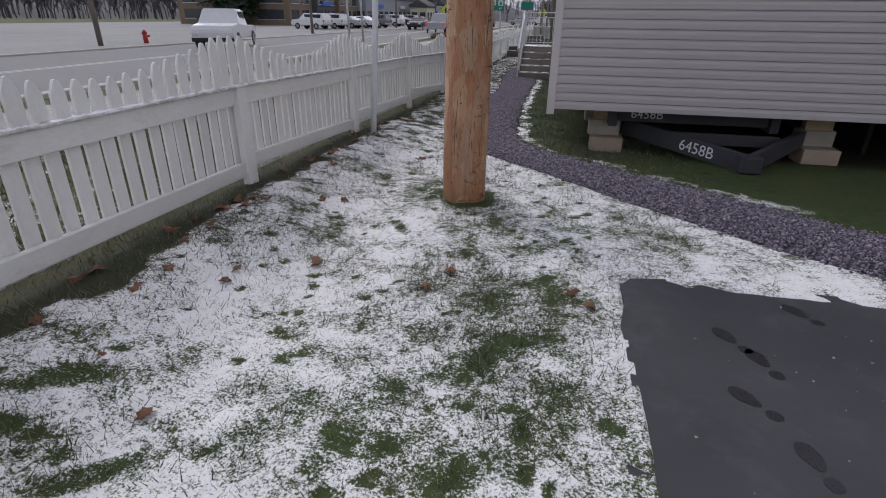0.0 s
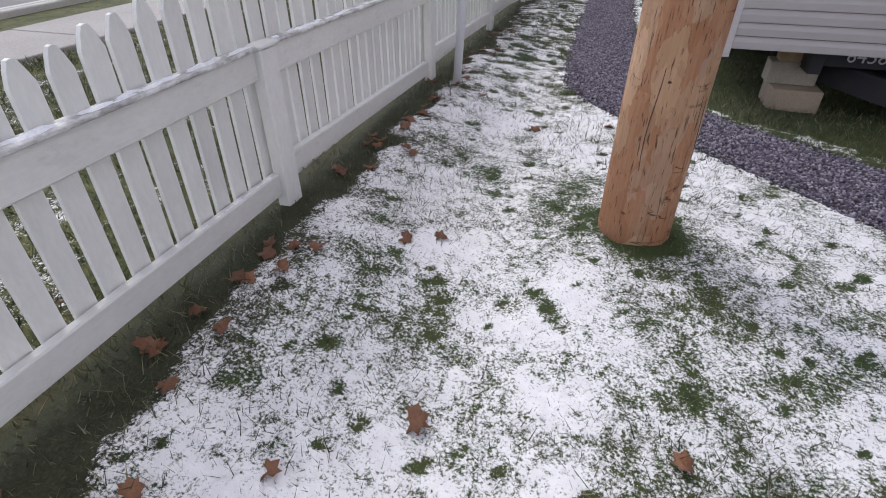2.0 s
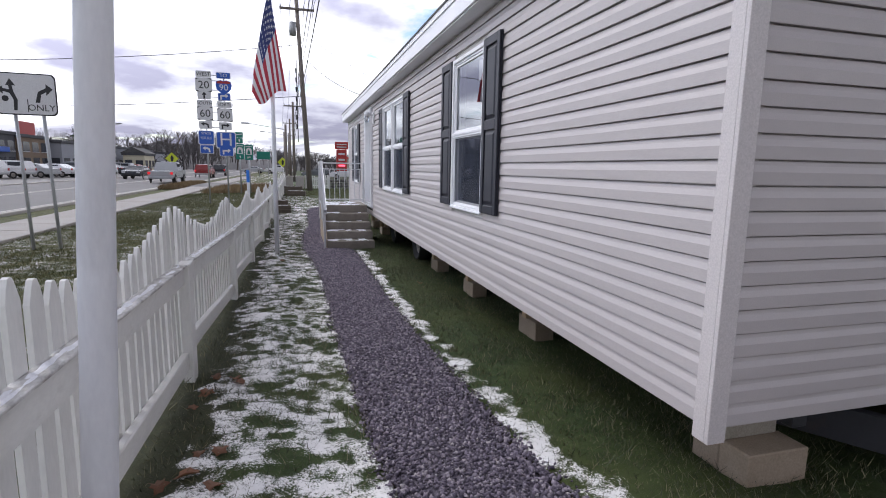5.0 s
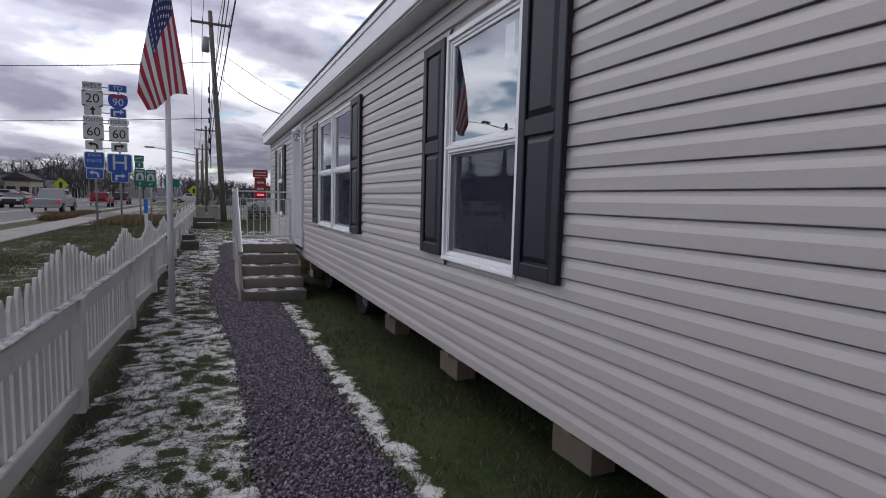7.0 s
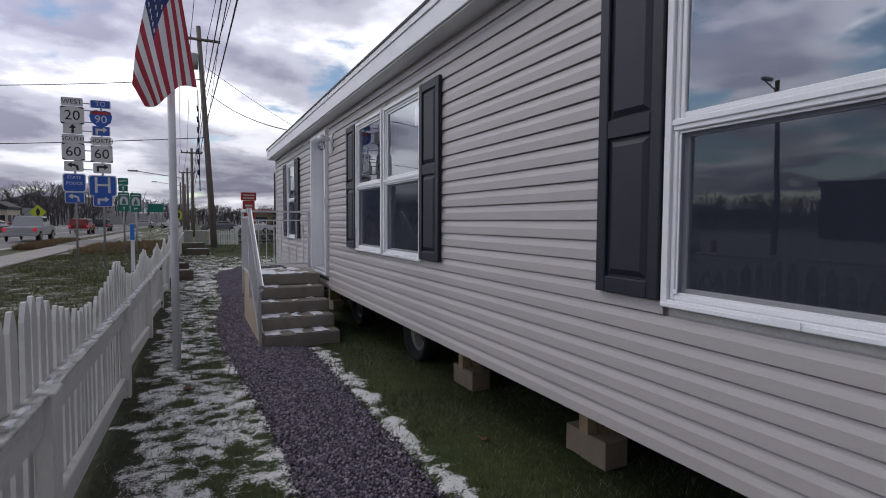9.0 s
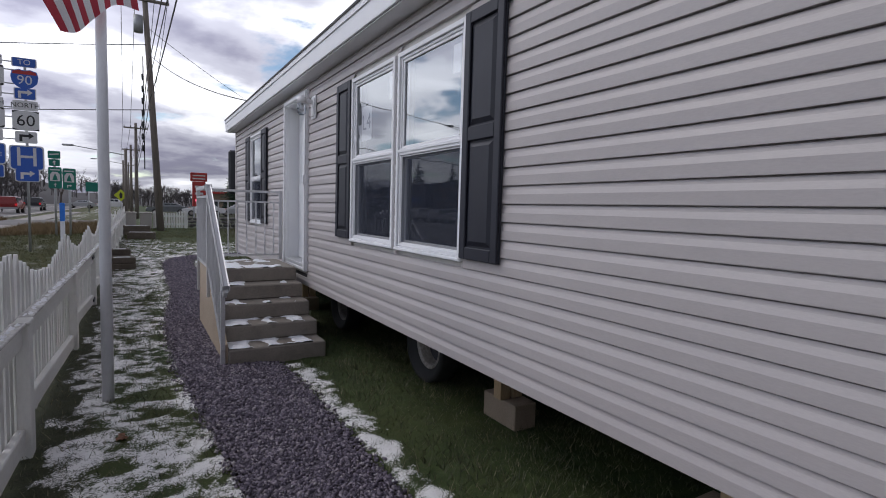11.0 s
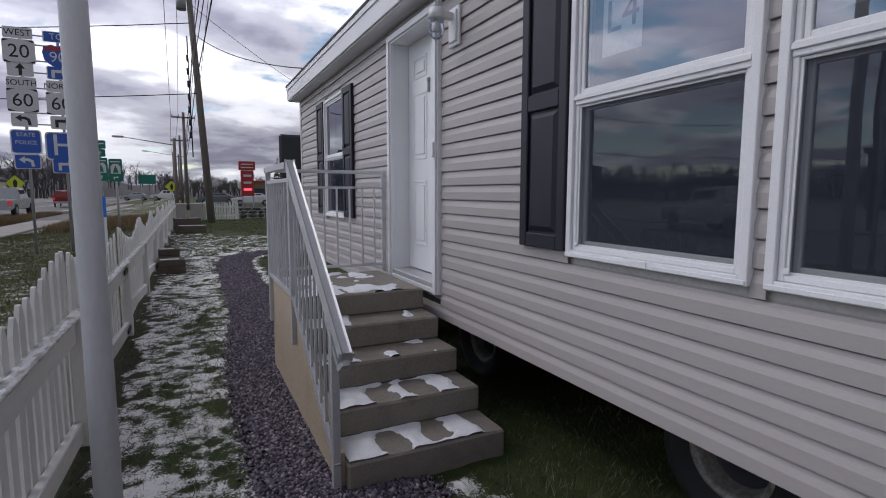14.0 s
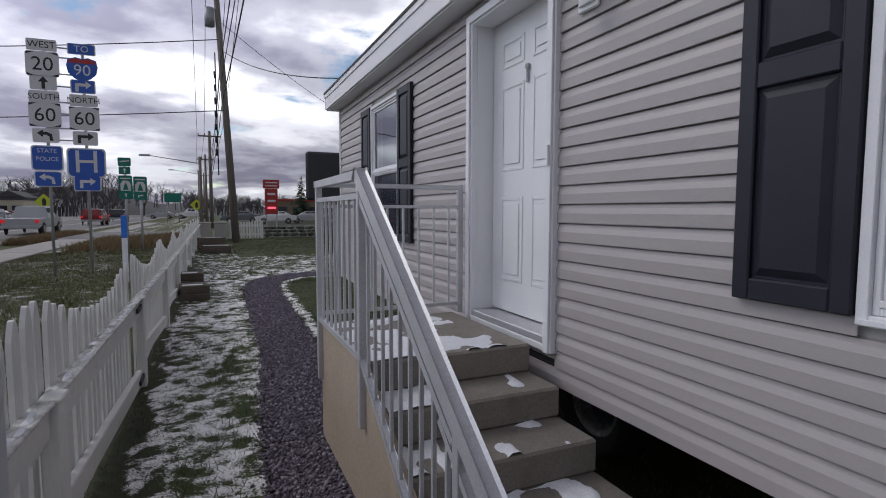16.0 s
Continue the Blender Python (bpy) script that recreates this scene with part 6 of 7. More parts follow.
def route_signs():
    sg = thing("road_sign", "stack of highway route signs on two steel posts", "road sign")
    cx, cy, yaw = -4.96, 29.0, -3
    zg = 0.05
    m = sign_frame(cx, cy, -0.42, yaw) @ Matrix.Scale(1.03, 4)
    for dx in (-0.37, 0.37):
        part("post", tube((cx + dx, cy + 0.06, zg - 0.05), (cx + dx, cy + 0.06, 5.5), 0.032), M["galv"], sg)
    for z in (5.37, 5.15, 4.78, 4.50, 4.14, 3.88, 3.55, 3.28):
        part("strut", box(cx - 0.37, cx + 0.37, cy + 0.028, cy + 0.046, z - 0.015, z + 0.015), M["galv"], sg)
    L, R = -0.38, 0.36
    W, B, K = "sign_white", "sign_blue", "ink"
    rows = [(L, 5.64, 0.56, 0.25, W), (R, 5.62, 0.54, 0.24, B), (L, 5.23, 0.62, 0.55, W), (L, 4.83, 0.50, 0.32, W), (R, 4.80, 0.48, 0.30, B),
            (L, 4.52, 0.56, 0.27, W), (R, 4.49, 0.54, 0.26, W), (L, 4.13, 0.60, 0.53, W), (R, 4.09, 0.58, 0.52, W), (L, 3.68, 0.50, 0.31, W), (R, 3.65, 0.48, 0.31, W),
            (L, 3.18, 0.60, 0.56, B), (R, 3.10, 0.76, 0.66, B), (L, 2.72, 0.52, 0.34, B), (R, 2.64, 0.54, 0.36, B)]
    for x, z, w, h, c in rows:
        plate(sg, m, w, h, c, x, z, border=None if c == W else W)
    # shields: white field on black for the state routes, notched shield for the interstate
    for x, z in ((L, 5.23), (L, 4.13), (R, 4.09)):
        for sx in (-1, 1):
            for sy in (-1, 1):
                poly_part("corner", [(x + sx * 0.29, z + sy * 0.255), (x + sx * 0.29, z + sy * 0.20), (x + sx * 0.17, z + sy * 0.245), (x + sx * 0.12, z + sy * 0.255)][::sx * sy],
                          m @ Matrix.Translation((0, 0, 0.0105)), 0.0015, M[K], sg)
    sh = [(-0.27, 0.20), (-0.12, 0.25), (0, 0.22), (0.12, 0.25), (0.27, 0.20), (0.30, 0.06), (0.27, -0.10), (0.16, -0.21), (0, -0.29), (-0.16, -0.21), (-0.27, -0.10), (-0.30, 0.06)]
    poly_part("shield", [(R + x, 5.19 + y) for x, y in sh], m, 0.010, M[B], sg)
    poly_part("shield_band", [(R + x, 5.19 + y) for x, y in ((-0.26, 0.12), (-0.25, 0.185), (-0.12, 0.23), (0, 0.2), (0.12, 0.23), (0.25, 0.185), (0.26, 0.12))][::-1], m @ Matrix.Translation((0, 0, 0.0105)), 0.0015, M["sign_red"], sg)
    for t, s, x, z, c in (("WEST", 0.2, L, 5.64, K), ("TO", 0.2, R, 5.62, W), ("20", 0.42, L, 5.22, K), ("90", 0.34, R, 5.15, W), ("SOUTH", 0.18, L, 4.52, K), ("NORTH", 0.18, R, 4.49, K),
                          ("60", 0.42, L, 4.12, K), ("60", 0.42, R, 4.08, K), ("STATE", 0.13, L, 3.34, W), ("POLICE", 0.13, L, 3.16, W), ("H", 0.72, R, 3.10, W)):
        word(sg, m, t, s, x, z, c)
    for x, z, k, c in ((L, 4.83, "up", K), (R, 4.80, "right", W), (L, 3.68, "left", K), (R, 3.65, "right", K), (L, 2.72, "left", W), (R, 2.64, "right", W)):
        arrow(sg, m, x, z, 0.27, k, c)


def lane_sign():
    sg = thing("road_sign", "white lane-use sign with curved arrows on two leaning posts", "road sign")
    cx, cy, z = -6.5, 16.6, 2.92
    m = sign_frame(cx, cy, z + 0.03, 3) @ Matrix.Scale(0.88, 4)
    for dx in (-0.20, 0.24):
        part("post", tube((cx + dx + 0.06, cy + 0.05, 0.02), (cx + dx - 0.03, cy + 0.05, z + 0.3), 0.03), M["galv"], sg)
    plate(sg, m, 1.08, 0.84, "ink", name="rim")
    plate(sg, m @ Matrix.Translation((0, 0, 0.0105)), 1.03, 0.79, "sign_white")
    f = m @ Matrix.Translation((0, 0, 0.0105))
    s = [(-0.22, -0.33), (-0.16, -0.33), (-0.14, -0.12), (-0.20, 0.04), (-0.22, 0.16), (-0.16, 0.16), (-0.25, 0.30), (-0.33, 0.16), (-0.28, 0.16), (-0.27, 0.08), (-0.38, 0.10), (-0.38, 0.15),
         (-0.49, 0.07), (-0.38, -0.01), (-0.38, 0.04), (-0.27, 0.01), (-0.21, -0.12)]
    poly_part("arrow", s, f @ Matrix.Translation((0, 0, 0.0105)), 0.002, M["ink"], sg)
    poly_part("arrow", [(0.16, -0.16), (0.24, -0.16), (0.27, 0.0), (0.36, 0.06), (0.36, -0.01), (0.48, 0.12), (0.36, 0.22), (0.36, 0.14), (0.22, 0.06)], f @ Matrix.Translation((0, 0, 0.0105)), 0.002, M["ink"], sg)
    poly_part("dot", [(-0.35 + 0.06 * math.cos(k * 0.628), -0.10 + 0.06 * math.sin(k * 0.628)) for k in range(10)], f @ Matrix.Translation((0, 0, 0.0105)), 0.002, M["ink"], sg)
    poly_part("divider", [(0.02, -0.36), (0.035, -0.36), (0.035, -0.10), (0.02, -0.10)], f @ Matrix.Translation((0, 0, 0.0105)), 0.002, M["ink"], sg)
    word(sg, f, "ONLY", 0.18, 0.26, -0.27, "ink")


def green_signs():
    sg = thing("road_sign", "green thruway guide signs with white emblems on posts", "road sign")
    cx, cy = -4.5, 36.0
    m = sign_frame(cx, cy, 0.6, 0) @ Matrix.Scale(0.72, 4)
    for dx, zt in ((-0.23, 3.4), (0.24, 2.75)):
        part("post", tube((cx + dx, cy + 0.06, 0.0), (cx + dx, cy + 0.06, zt), 0.04), M["galv"], sg)
    for x, z, w, h in ((-0.32, 3.86, 0.56, 0.42), (-0.32, 3.44, 0.5, 0.38), (-0.30, 2.62, 0.60, 1.16), (0.33, 2.58, 0.60, 1.16)):
        plate(sg, m, w, h, "sign_green", x, z)
    for x, z in ((-0.30, 2.66), (0.33, 2.62)):
        f = m @ Matrix.Translation((x, z, 0.0105))
        poly_part("emblem", [(-0.22, -0.22), (0.22, -0.22), (0.22, 0.12), (0.12, 0.28), (-0.12, 0.28), (-0.22, 0.12)], f, 0.002, M["sign_white"], sg)
        poly_part("emblem_mark", [(-0.12, -0.17), (0.12, -0.17), (0.07, 0.03), (0, 0.2), (-0.07, 0.03)], f @ Matrix.Translation((0, 0, 0.0025)), 0.002, M["sign_green"], sg)
        poly_part("caption_bar", [(-0.22, 0.36), (0.22, 0.36), (0.22, 0.42), (-0.22, 0.42)], f, 0.002, M["sign_white"], sg)
    arrow(sg, m, -0.32, 3.44, 0.24, "up", "sign_white")
    arrow(sg, m, -0.30, 2.23, 0.2, "up", "sign_white")
    arrow(sg, m, 0.33, 2.19, 0.2, "right", "sign_white")
    poly_part("caption_bar", [(-0.52, 3.84), (-0.12, 3.89), (-0.12, 3.95), (-0.52, 3.90)], m @ Matrix.Translation((0, 0, 0.0105)), 0.002, M["sign_white"], sg)
    far = thing("road_sign", "far green highway sign over the junction", "road sign")
    part("panel", box(-7.25, -5.35, 88, 88.1, 2.66, 3.8, 0.05), M["sign_green"], far)
    for x in (-6.95, -5.65):
        part("post", tube((x, 88.15, 0), (x, 88.15, 3.7), 0.06), M["galv"], far)
    for x, y, z in ((-13.8, 64.0, 2.3), (-3.3, 74, 2.2)):
        w = thing("warning_sign", "yellow-green diamond warning sign on a post", "road sign", group="warning signs")
        part("post", tube((x, y + 0.05, 0), (x, y + 0.05, z + 0.5), 0.04), M["galv"], w)
        poly_part("plate", [(0, 0.62), (-0.62, 0), (0, -0.62), (0.62, 0)], sign_frame(x, y, z, 0), 0.01, M["sign_yellow"], w)
        poly_part("symbol", [(-0.1, -0.3), (0.1, -0.3), (0.16, 0.1), (0.0, 0.34), (-0.14, 0.1)], sign_frame(x, y, z, 0) @ Matrix.Translation((0, 0, 0.0105)), 0.003, M["ink"], w)


route_signs()
lane_sign()
green_signs()


def gas_sign():
    g = thing("price_sign", "tall red fuel price sign with lit figures", "sign")
    x, y = 3.3, 66.0
    for dx in (-0.5, 0.42):
        part("post", box(x + dx, x + dx + 0.1, y, y + 0.2, 0.0, 3.7), M["galv"], g)
    part("header", box(x - 0.74, x + 0.74, y - 0.08, y + 0.25, 3.72, 4.55, 0.04), M["sign_red"], g)
    part("price_panel", box(x - 0.58, x + 0.58, y - 0.08, y + 0.25, 1.3, 3.7, 0.04), M["sign_red"], g)
    for k, z in enumerate((3.1, 2.45, 1.8)):
        part("price_bar", box(x - 0.36, x + 0.36, y - 0.11, y - 0.085, z, z + 0.2, 0.02), M["sign_lit"] if k == 2 else M["sign_white"], g)
    for k in range(2):
        part("caption_bar", box(x - 0.55, x + 0.55, y - 0.11, y - 0.085, 3.92 + 0.3 * k, 4.02 + 0.3 * k), M["sign_white"], g)


def dark_board():
    b = thing("billboard", "dark blank sign board on a post behind the house", "sign board")
    x0, x1, y = 2.05, 4.6, 38.6
    part("panel", box(x0, x1, y, y + 0.25, 2.15, 4.35, 0.09), M["black"], b)
    for x in (2.7, 4.0):
        part("post", box(x, x + 0.12, y + 0.26, y + 0.38, 0.1, 4.0), M["galv"], b)


gas_sign()
dark_board()


# ---- utility poles and wires ----
def far_pole(x, y, h, lean, arm_z, arm_w, label, gear=False):
    p = thing("utility_pole", label, "utility pole", group="utility poles along the road")
    top = Vector((x + lean * h, y, h))
    part("shaft", tube((x, y, 0.0), top, 0.17, 0.11, 14), M["pole_grey"], p)
    a = Vector((x + lean * arm_z, y - 0.15, arm_z))
    part("crossarm", box(a.x - arm_w, a.x + arm_w, a.y - 0.06, a.y + 0.06, a.z - 0.06, a.z + 0.06, 0.01), M["pole_grey"], p)
    for d in (-0.95, -0.4, 0.4, 0.95):
        part("insulator", tube((a.x + d * arm_w, a.y, a.z + 0.061), (a.x + d * arm_w, a.y, a.z + 0.22), 0.035, 0.02, 8), M["dark"], p)
    if gear:
        part("transformer", tube((a.x - 0.28, y - 0.1, arm_z - 1.5), (a.x - 0.28, y - 0.1, arm_z - 0.75), 0.2, 0.2, 16), M["galv"], p, "grey cylindrical transformer")
        for k in range(7):
            z = 7.6 - 0.55 * k
            xx = x + lean * z
            part("cable_splice", tube((xx - 0.32 - 0.03 * k, y - 0.2, z), (xx - 0.30 - 0.03 * k, y - 0.2, z - 0.28), 0.05, 0.05, 8), M["wire"], p)
        part("riser_cable", tube((x + lean * 8.4 - 0.25, y - 0.2, 8.4), (x + lean * 3 - 0.5, y - 0.2, 3.2), 0.025, 0.025, 6), M["wire"], p)
    return a


def wire(p, q, sag, r=0.014, name="overhead_wire", group="overhead wires"):
    p, q = Vector(p), Vector(q)
    cu = bpy.data.curves.new(name, "CURVE")
    cu.dimensions, cu.bevel_depth, cu.bevel_resolution = "3D", r, 1
    n = 18
    sp = cu.splines.new("POLY")
    sp.points.add(n)
    for k in range(n + 1):
        t = k / n
        c = p + (q - p) * t
        sp.points[k].co = (c.x, c.y, c.z - sag * 4 * t * (1 - t), 1)
    tmp = bpy.data.objects.new(name, cu)
    me = bpy.data.meshes.new_from_object(tmp)
    bpy.data.objects.remove(tmp)
    bpy.data.curves.remove(cu)
    me.materials.clear()
    me.materials.append(M["wire"])
    tagged(new(name, me), "thin black overhead wire between poles", "wire", group=group)


A1 = far_pole(-0.95, 39.3, 11.7, -0.050, 11.0, 1.0, "weathered grey utility pole leaning over the lawn", True)
A2 = far_pole(-1.9, 63.5, 8.4, 0.0, 7.95, 0.9, "weathered grey utility pole further along the road")
A3 = far_pole(-2.4, 82.0, 8.2, 0.0, 7.6, 0.9, "distant grey utility pole")
A4 = far_pole(-3.0, 120.0, 8.5, 0.0, 8.0, 0.9, "distant grey utility pole")
near_top = Vector((POLE[0], POLE[1], 10.8))
for d in (-0.95, -0.4, 0.4, 0.95):
    o = Vector((d, 0, 0.2))
    wire(near_top + Vector((d * 0.9, 0, 0.0)), A1 + o, 0.8)
    wire(A1 + o, A2 + o, 0.4)
    wire(A2 + o, A3 + o, 0.2)
    wire(A3 + o, A4 + o, 0.3)
for z0, z1, r in ((8.2, 7.8, 0.018), (7.6, 7.2, 0.014), (6.8, 6.4, 0.018)):
    wire((POLE[0] - 0.1, POLE[1], z0), (-0.95 - 0.05 * z1 - 0.1, 39.2, z1), 0.5, r)
    wire((-0.95 - 0.05 * z1 - 0.1, 39.2, z1), (-1.95, 63.4, z1 * 0.62), 0.4, r)
wire((-1.4, 39.2, 9.0), (-46, 47, 8.2), 1.3, 0.02)
wire((-1.3, 39.2, 6.0), (-46, 45, 5.0), 0.9, 0.02)
wire((-1.4, 39.2, 8.6), (1.1, 21.5, 3.7), 0.5, 0.015)
wire((-1.45, 39.2, 9.8), (14, 60, 8.0), 0.7, 0.012)


def street_lamp(x, y, h, reach):
    s = thing("street_lamp", "grey cobra-head street lamp on a wooden pole", "street lamp", group="street lamps")
    part("pole", tube((x, y, 0), (x, y, h), 0.13, 0.10), M["pole_grey"], s)
    part("arm", tube((x, y, h - 0.5), (x - reach, y, h - 0.05), 0.035, 0.03, 8), M["galv"], s)
    part("head", box(x - reach - 0.7, x - reach, y - 0.12, y + 0.12, h - 0.1, h + 0.03, 0.03), M["galv"], s)


street_lamp(-2.6, 57, 5.6, 3.2)
street_lamp(-3.4, 95, 7.2, 3.0)
street_lamp(-22.6, 47.5, 8.6, -2.2)
street_lamp(-23.5, 24.5, 8.4, -1.2)
street_lamp(-23.4, 76, 6.4, -2.0)


# ---- vehicles ----
def car(x, y, turn, colour, kind, label, lit=False, z=None):
    """A parked or passing car; its nose points along its own +y."""
    c = thing("car" if kind != "pickup" else "pickup_truck", label, "pickup truck" if kind == "pickup" else "car", at=(x, y, 0.055 if z is None else z), turn=turn)
    paint = surf("car_paint", colour, tuple(v * 1.1 for v in colour), 1, 30, 0.25, 0.3, bump=0)
    prof = {"pickup": [(-2.75, 0.5), (-2.8, 1.05), (-0.75, 1.1), (-0.55, 1.85), (0.85, 1.88), (1.35, 1.22), (2.65, 1.1), (2.8, 0.85), (2.78, 0.45)],
            "suv": [(-2.25, 0.45), (-2.3, 1.0), (-2.05, 1.68), (0.5, 1.72), (1.15, 1.1), (2.2, 0.98), (2.35, 0.7), (2.32, 0.38)],
            "sedan": [(-2.3, 0.4), (-2.35, 0.95), (-1.6, 1.05), (-1.0, 1.42), (0.35, 1.45), (1.1, 1.0), (2.2, 0.86), (2.35, 0.6), (2.32, 0.32)]}[kind]
    hw = 0.98 if kind == "pickup" else 0.9
    bm = bmesh.new()
    a = [bm.verts.new((-hw * (0.82 if zz > 1.3 else 1), yy, zz)) for yy, zz in prof]
    b = [bm.verts.new((hw * (0.82 if zz > 1.3 else 1), yy, zz)) for yy, zz in prof]
    n = len(prof)
    bm.faces.new(a)
    bm.faces.new(b[::-1])
    for i in range(n):
        j = (i + 1) % n
        bm.faces.new((a[j], a[i], b[i], b[j]))
    bmesh.ops.recalc_face_normals(bm, faces=bm.faces)
    bmesh.ops.bevel(bm, geom=list(bm.edges), offset=0.05, segments=2, affect="EDGES")
    body = part("body", bm, paint, c)
    cab = {"pickup": (-0.5, 0.75, 1.2, 1.78), "suv": (-1.95, 0.4, 1.08, 1.62), "sedan": (-1.0, 0.4, 1.02, 1.38)}[kind]
    for s in (-1, 1):
        for k in range(2):
            y0 = cab[0] + (cab[1] - cab[0]) * k / 2 + 0.04
            y1 = cab[0] + (cab[1] - cab[0]) * (k + 1) / 2 - 0.04
            xs = sorted((s * hw * 0.93, s * hw * 0.80))
            part("side_window", box(*xs, y0, y1, cab[2], cab[3] - 0.03, 0.02), M["win_far"], c)
    part("rear_window", bar((0, cab[0] - (0.12 if kind != "sedan" else 0.45), cab[2] + 0.05), (0, cab[0] + 0.02, cab[3]), hw * 1.45, 0.03), M["win_far"], c)
    part("windscreen", bar((0, cab[1] + 0.12, cab[3] - 0.03), (0, cab[1] + 0.55, cab[2] + 0.02), hw * 1.45, 0.03), M["win_far"], c)
    r = 0.40 if kind == "pickup" else 0.34
    for s in (-1, 1):
        for yy in (prof[0][0] + 0.95, prof[-1][0] - 0.95):
            xs = s * (hw - 0.1)
            w = part("wheel", tube((xs - 0.12, yy, r), (xs + 0.14 * s + 0.0, yy, r), r, r, 20), M["tyre"], c)
            part("rim", tube((xs + 0.13 * s, yy, r), (xs + 0.16 * s, yy, r), r * 0.6, r * 0.55, 14), M["rim"], w)
        part("tail_light", box(*sorted((s * (hw + 0.005), s * (hw - 0.2))), prof[1][0] - 0.03, prof[1][0] + 0.06, 0.78, 1.0, 0.02), M["tail"] if lit else M["sign_red"], c)
        part("headlight", box(*sorted((s * (hw - 0.05), s * (hw - 0.35))), prof[-2][0] - 0.1, prof[-2][0] + 0.03, 0.66, 0.82, 0.02), M["sign_white"], c)
    part("bumper", box(-hw, hw, prof[0][0] - 0.08, prof[0][0] + 0.1, 0.42, 0.62, 0.03), M["galv"], c)
    part("bumper", box(-hw, hw, prof[-1][0] - 0.1, prof[-1][0] + 0.08, 0.38, 0.56, 0.03), M["dark"], c)
    return c


WHITE, SILVER, RED, DARK, GREY = (0.62, 0.62, 0.63), (0.36, 0.37, 0.38), (0.20, 0.02, 0.02), (0.03, 0.032, 0.038), (0.13, 0.14, 0.15)
car(-13.0, 58.0, 0, SILVER, "pickup", "silver pickup truck braking at the junction", True)
car(-13.2, 80.0, 0, RED, "suv", "dark red car braking at the junction", True)
car(-5.0, 122, 80, WHITE, "pickup", "white pickup truck crossing the junction")
car(-13.4, 97, 0, DARK, "suv", "dark car waiting at the junction", True)
car(-10.5, 126, 85, SILVER, "sedan", "silver car at the junction")
car(-18.6, 70, 180, DARK, "sedan", "dark car coming down the road")
car(-17.8, 27.0, 200, WHITE, "pickup", "white pickup truck on the road")
for k, (x, y, cl, kd) in enumerate(((-34, 19.5, SILVER, "sedan"), (-37, 17.5, DARK, "suv"), (-42, 21, SILVER, "sedan"), (-29.5, 62, WHITE, "suv"), (-28.6, 65, WHITE, "suv"), (-27.7, 68, SILVER, "sedan"),
                                    (-26.8, 71, WHITE, "sedan"), (-26, 74, GREY, "suv"), (-27, 84, WHITE, "suv"), (-28, 92, DARK, "sedan"), (-29, 100, SILVER, "suv"), (-30, 108, WHITE, "sedan"), (-31, 116, RED, "sedan"))):
    car(x, y, 78 + 3 * (k % 3), cl, kd, {WHITE: "white", SILVER: "silver", DARK: "black", GREY: "grey", RED: "red"}[cl] + " car parked in the lot across the road", z=0.115)
for k, (x, y, cl) in enumerate(((5, 78, WHITE), (9, 80, SILVER), (13, 79, DARK), (1.5, 84, GREY))):
    car(x, y, 85, cl, "sedan", "car parked by the fuel station", z=ground_z(x, y))


# ---- buildings across the road ----
def building(x0, x1, y0, y1, h, mat, label, front="x", bays=8, roof="flat", door_every=4, band=None):
    """A low commercial building; its front looks towards the road (front x) or the walker (front y)."""
    b = thing("building", label, "building", kind="structure")
    part("wall", box(x0, x1, y0, y1, -0.05, h, 0.03), M[mat], b)
    part("roof", box(x0 - 0.25, x1 + 0.25, y0 - 0.25, y1 + 0.25, h + 0.002, h + 0.45, 0.04), M[band or "bld_dark"], b)
    if roof == "gable":
        bm = bmesh.new()
        xm = (x0 + x1) / 2
        v = [(x0 - 0.4, h + 0.45), (x1 + 0.4, h + 0.45), (xm, h + 0.45 + (x1 - x0) * 0.3)]
        p = [bm.verts.new((x, y0 - 0.4, z)) for x, z in v] + [bm.verts.new((x, y1 + 0.4, z)) for x, z in v]
        for q in ((0, 1, 2), (5, 4, 3), (0, 3, 4, 1), (1, 4, 5, 2), (2, 5, 3, 0)):
            bm.faces.new([p[i] for i in q])
        bmesh.ops.recalc_face_normals(bm, faces=bm.faces)
        part("gable_roof", bm, M["roof"], b)
    for face in ("x", "y"):
        lo, hi = (y0, y1) if face == "x" else (x0, x1)
        n = bays if face == front else max(2, int(bays * 0.5))
        for k in range(n):
            a = lo + (hi - lo) * (k + 0.16) / n
            c = lo + (hi - lo) * (k + 0.84) / n
            z0 = 0.1 if k % door_every == 1 else 0.95
            for zz0, zz1 in (((z0, 2.4),) if h < 5 else ((z0, 2.3), (3.2, 4.6))):
                if face == "x":
                    w = part("window", box(x1 + 0.01, x1 + 0.05, a, c, zz0, zz1), M["win_far"], b)
                    part("sill", box(x1 + 0.01, x1 + 0.14, a - 0.05, c + 0.05, zz0 - 0.09, zz0 - 0.002), M["bld_white"], w)
                else:
                    w = part("window", box(a, c, y0 - 0.05, y0 - 0.01, zz0, zz1), M["win_far"], b)
                    part("sill", box(a - 0.05, c + 0.05, y0 - 0.14, y0 - 0.01, zz0 - 0.09, zz0 - 0.002), M["bld_white"], w)
    return b


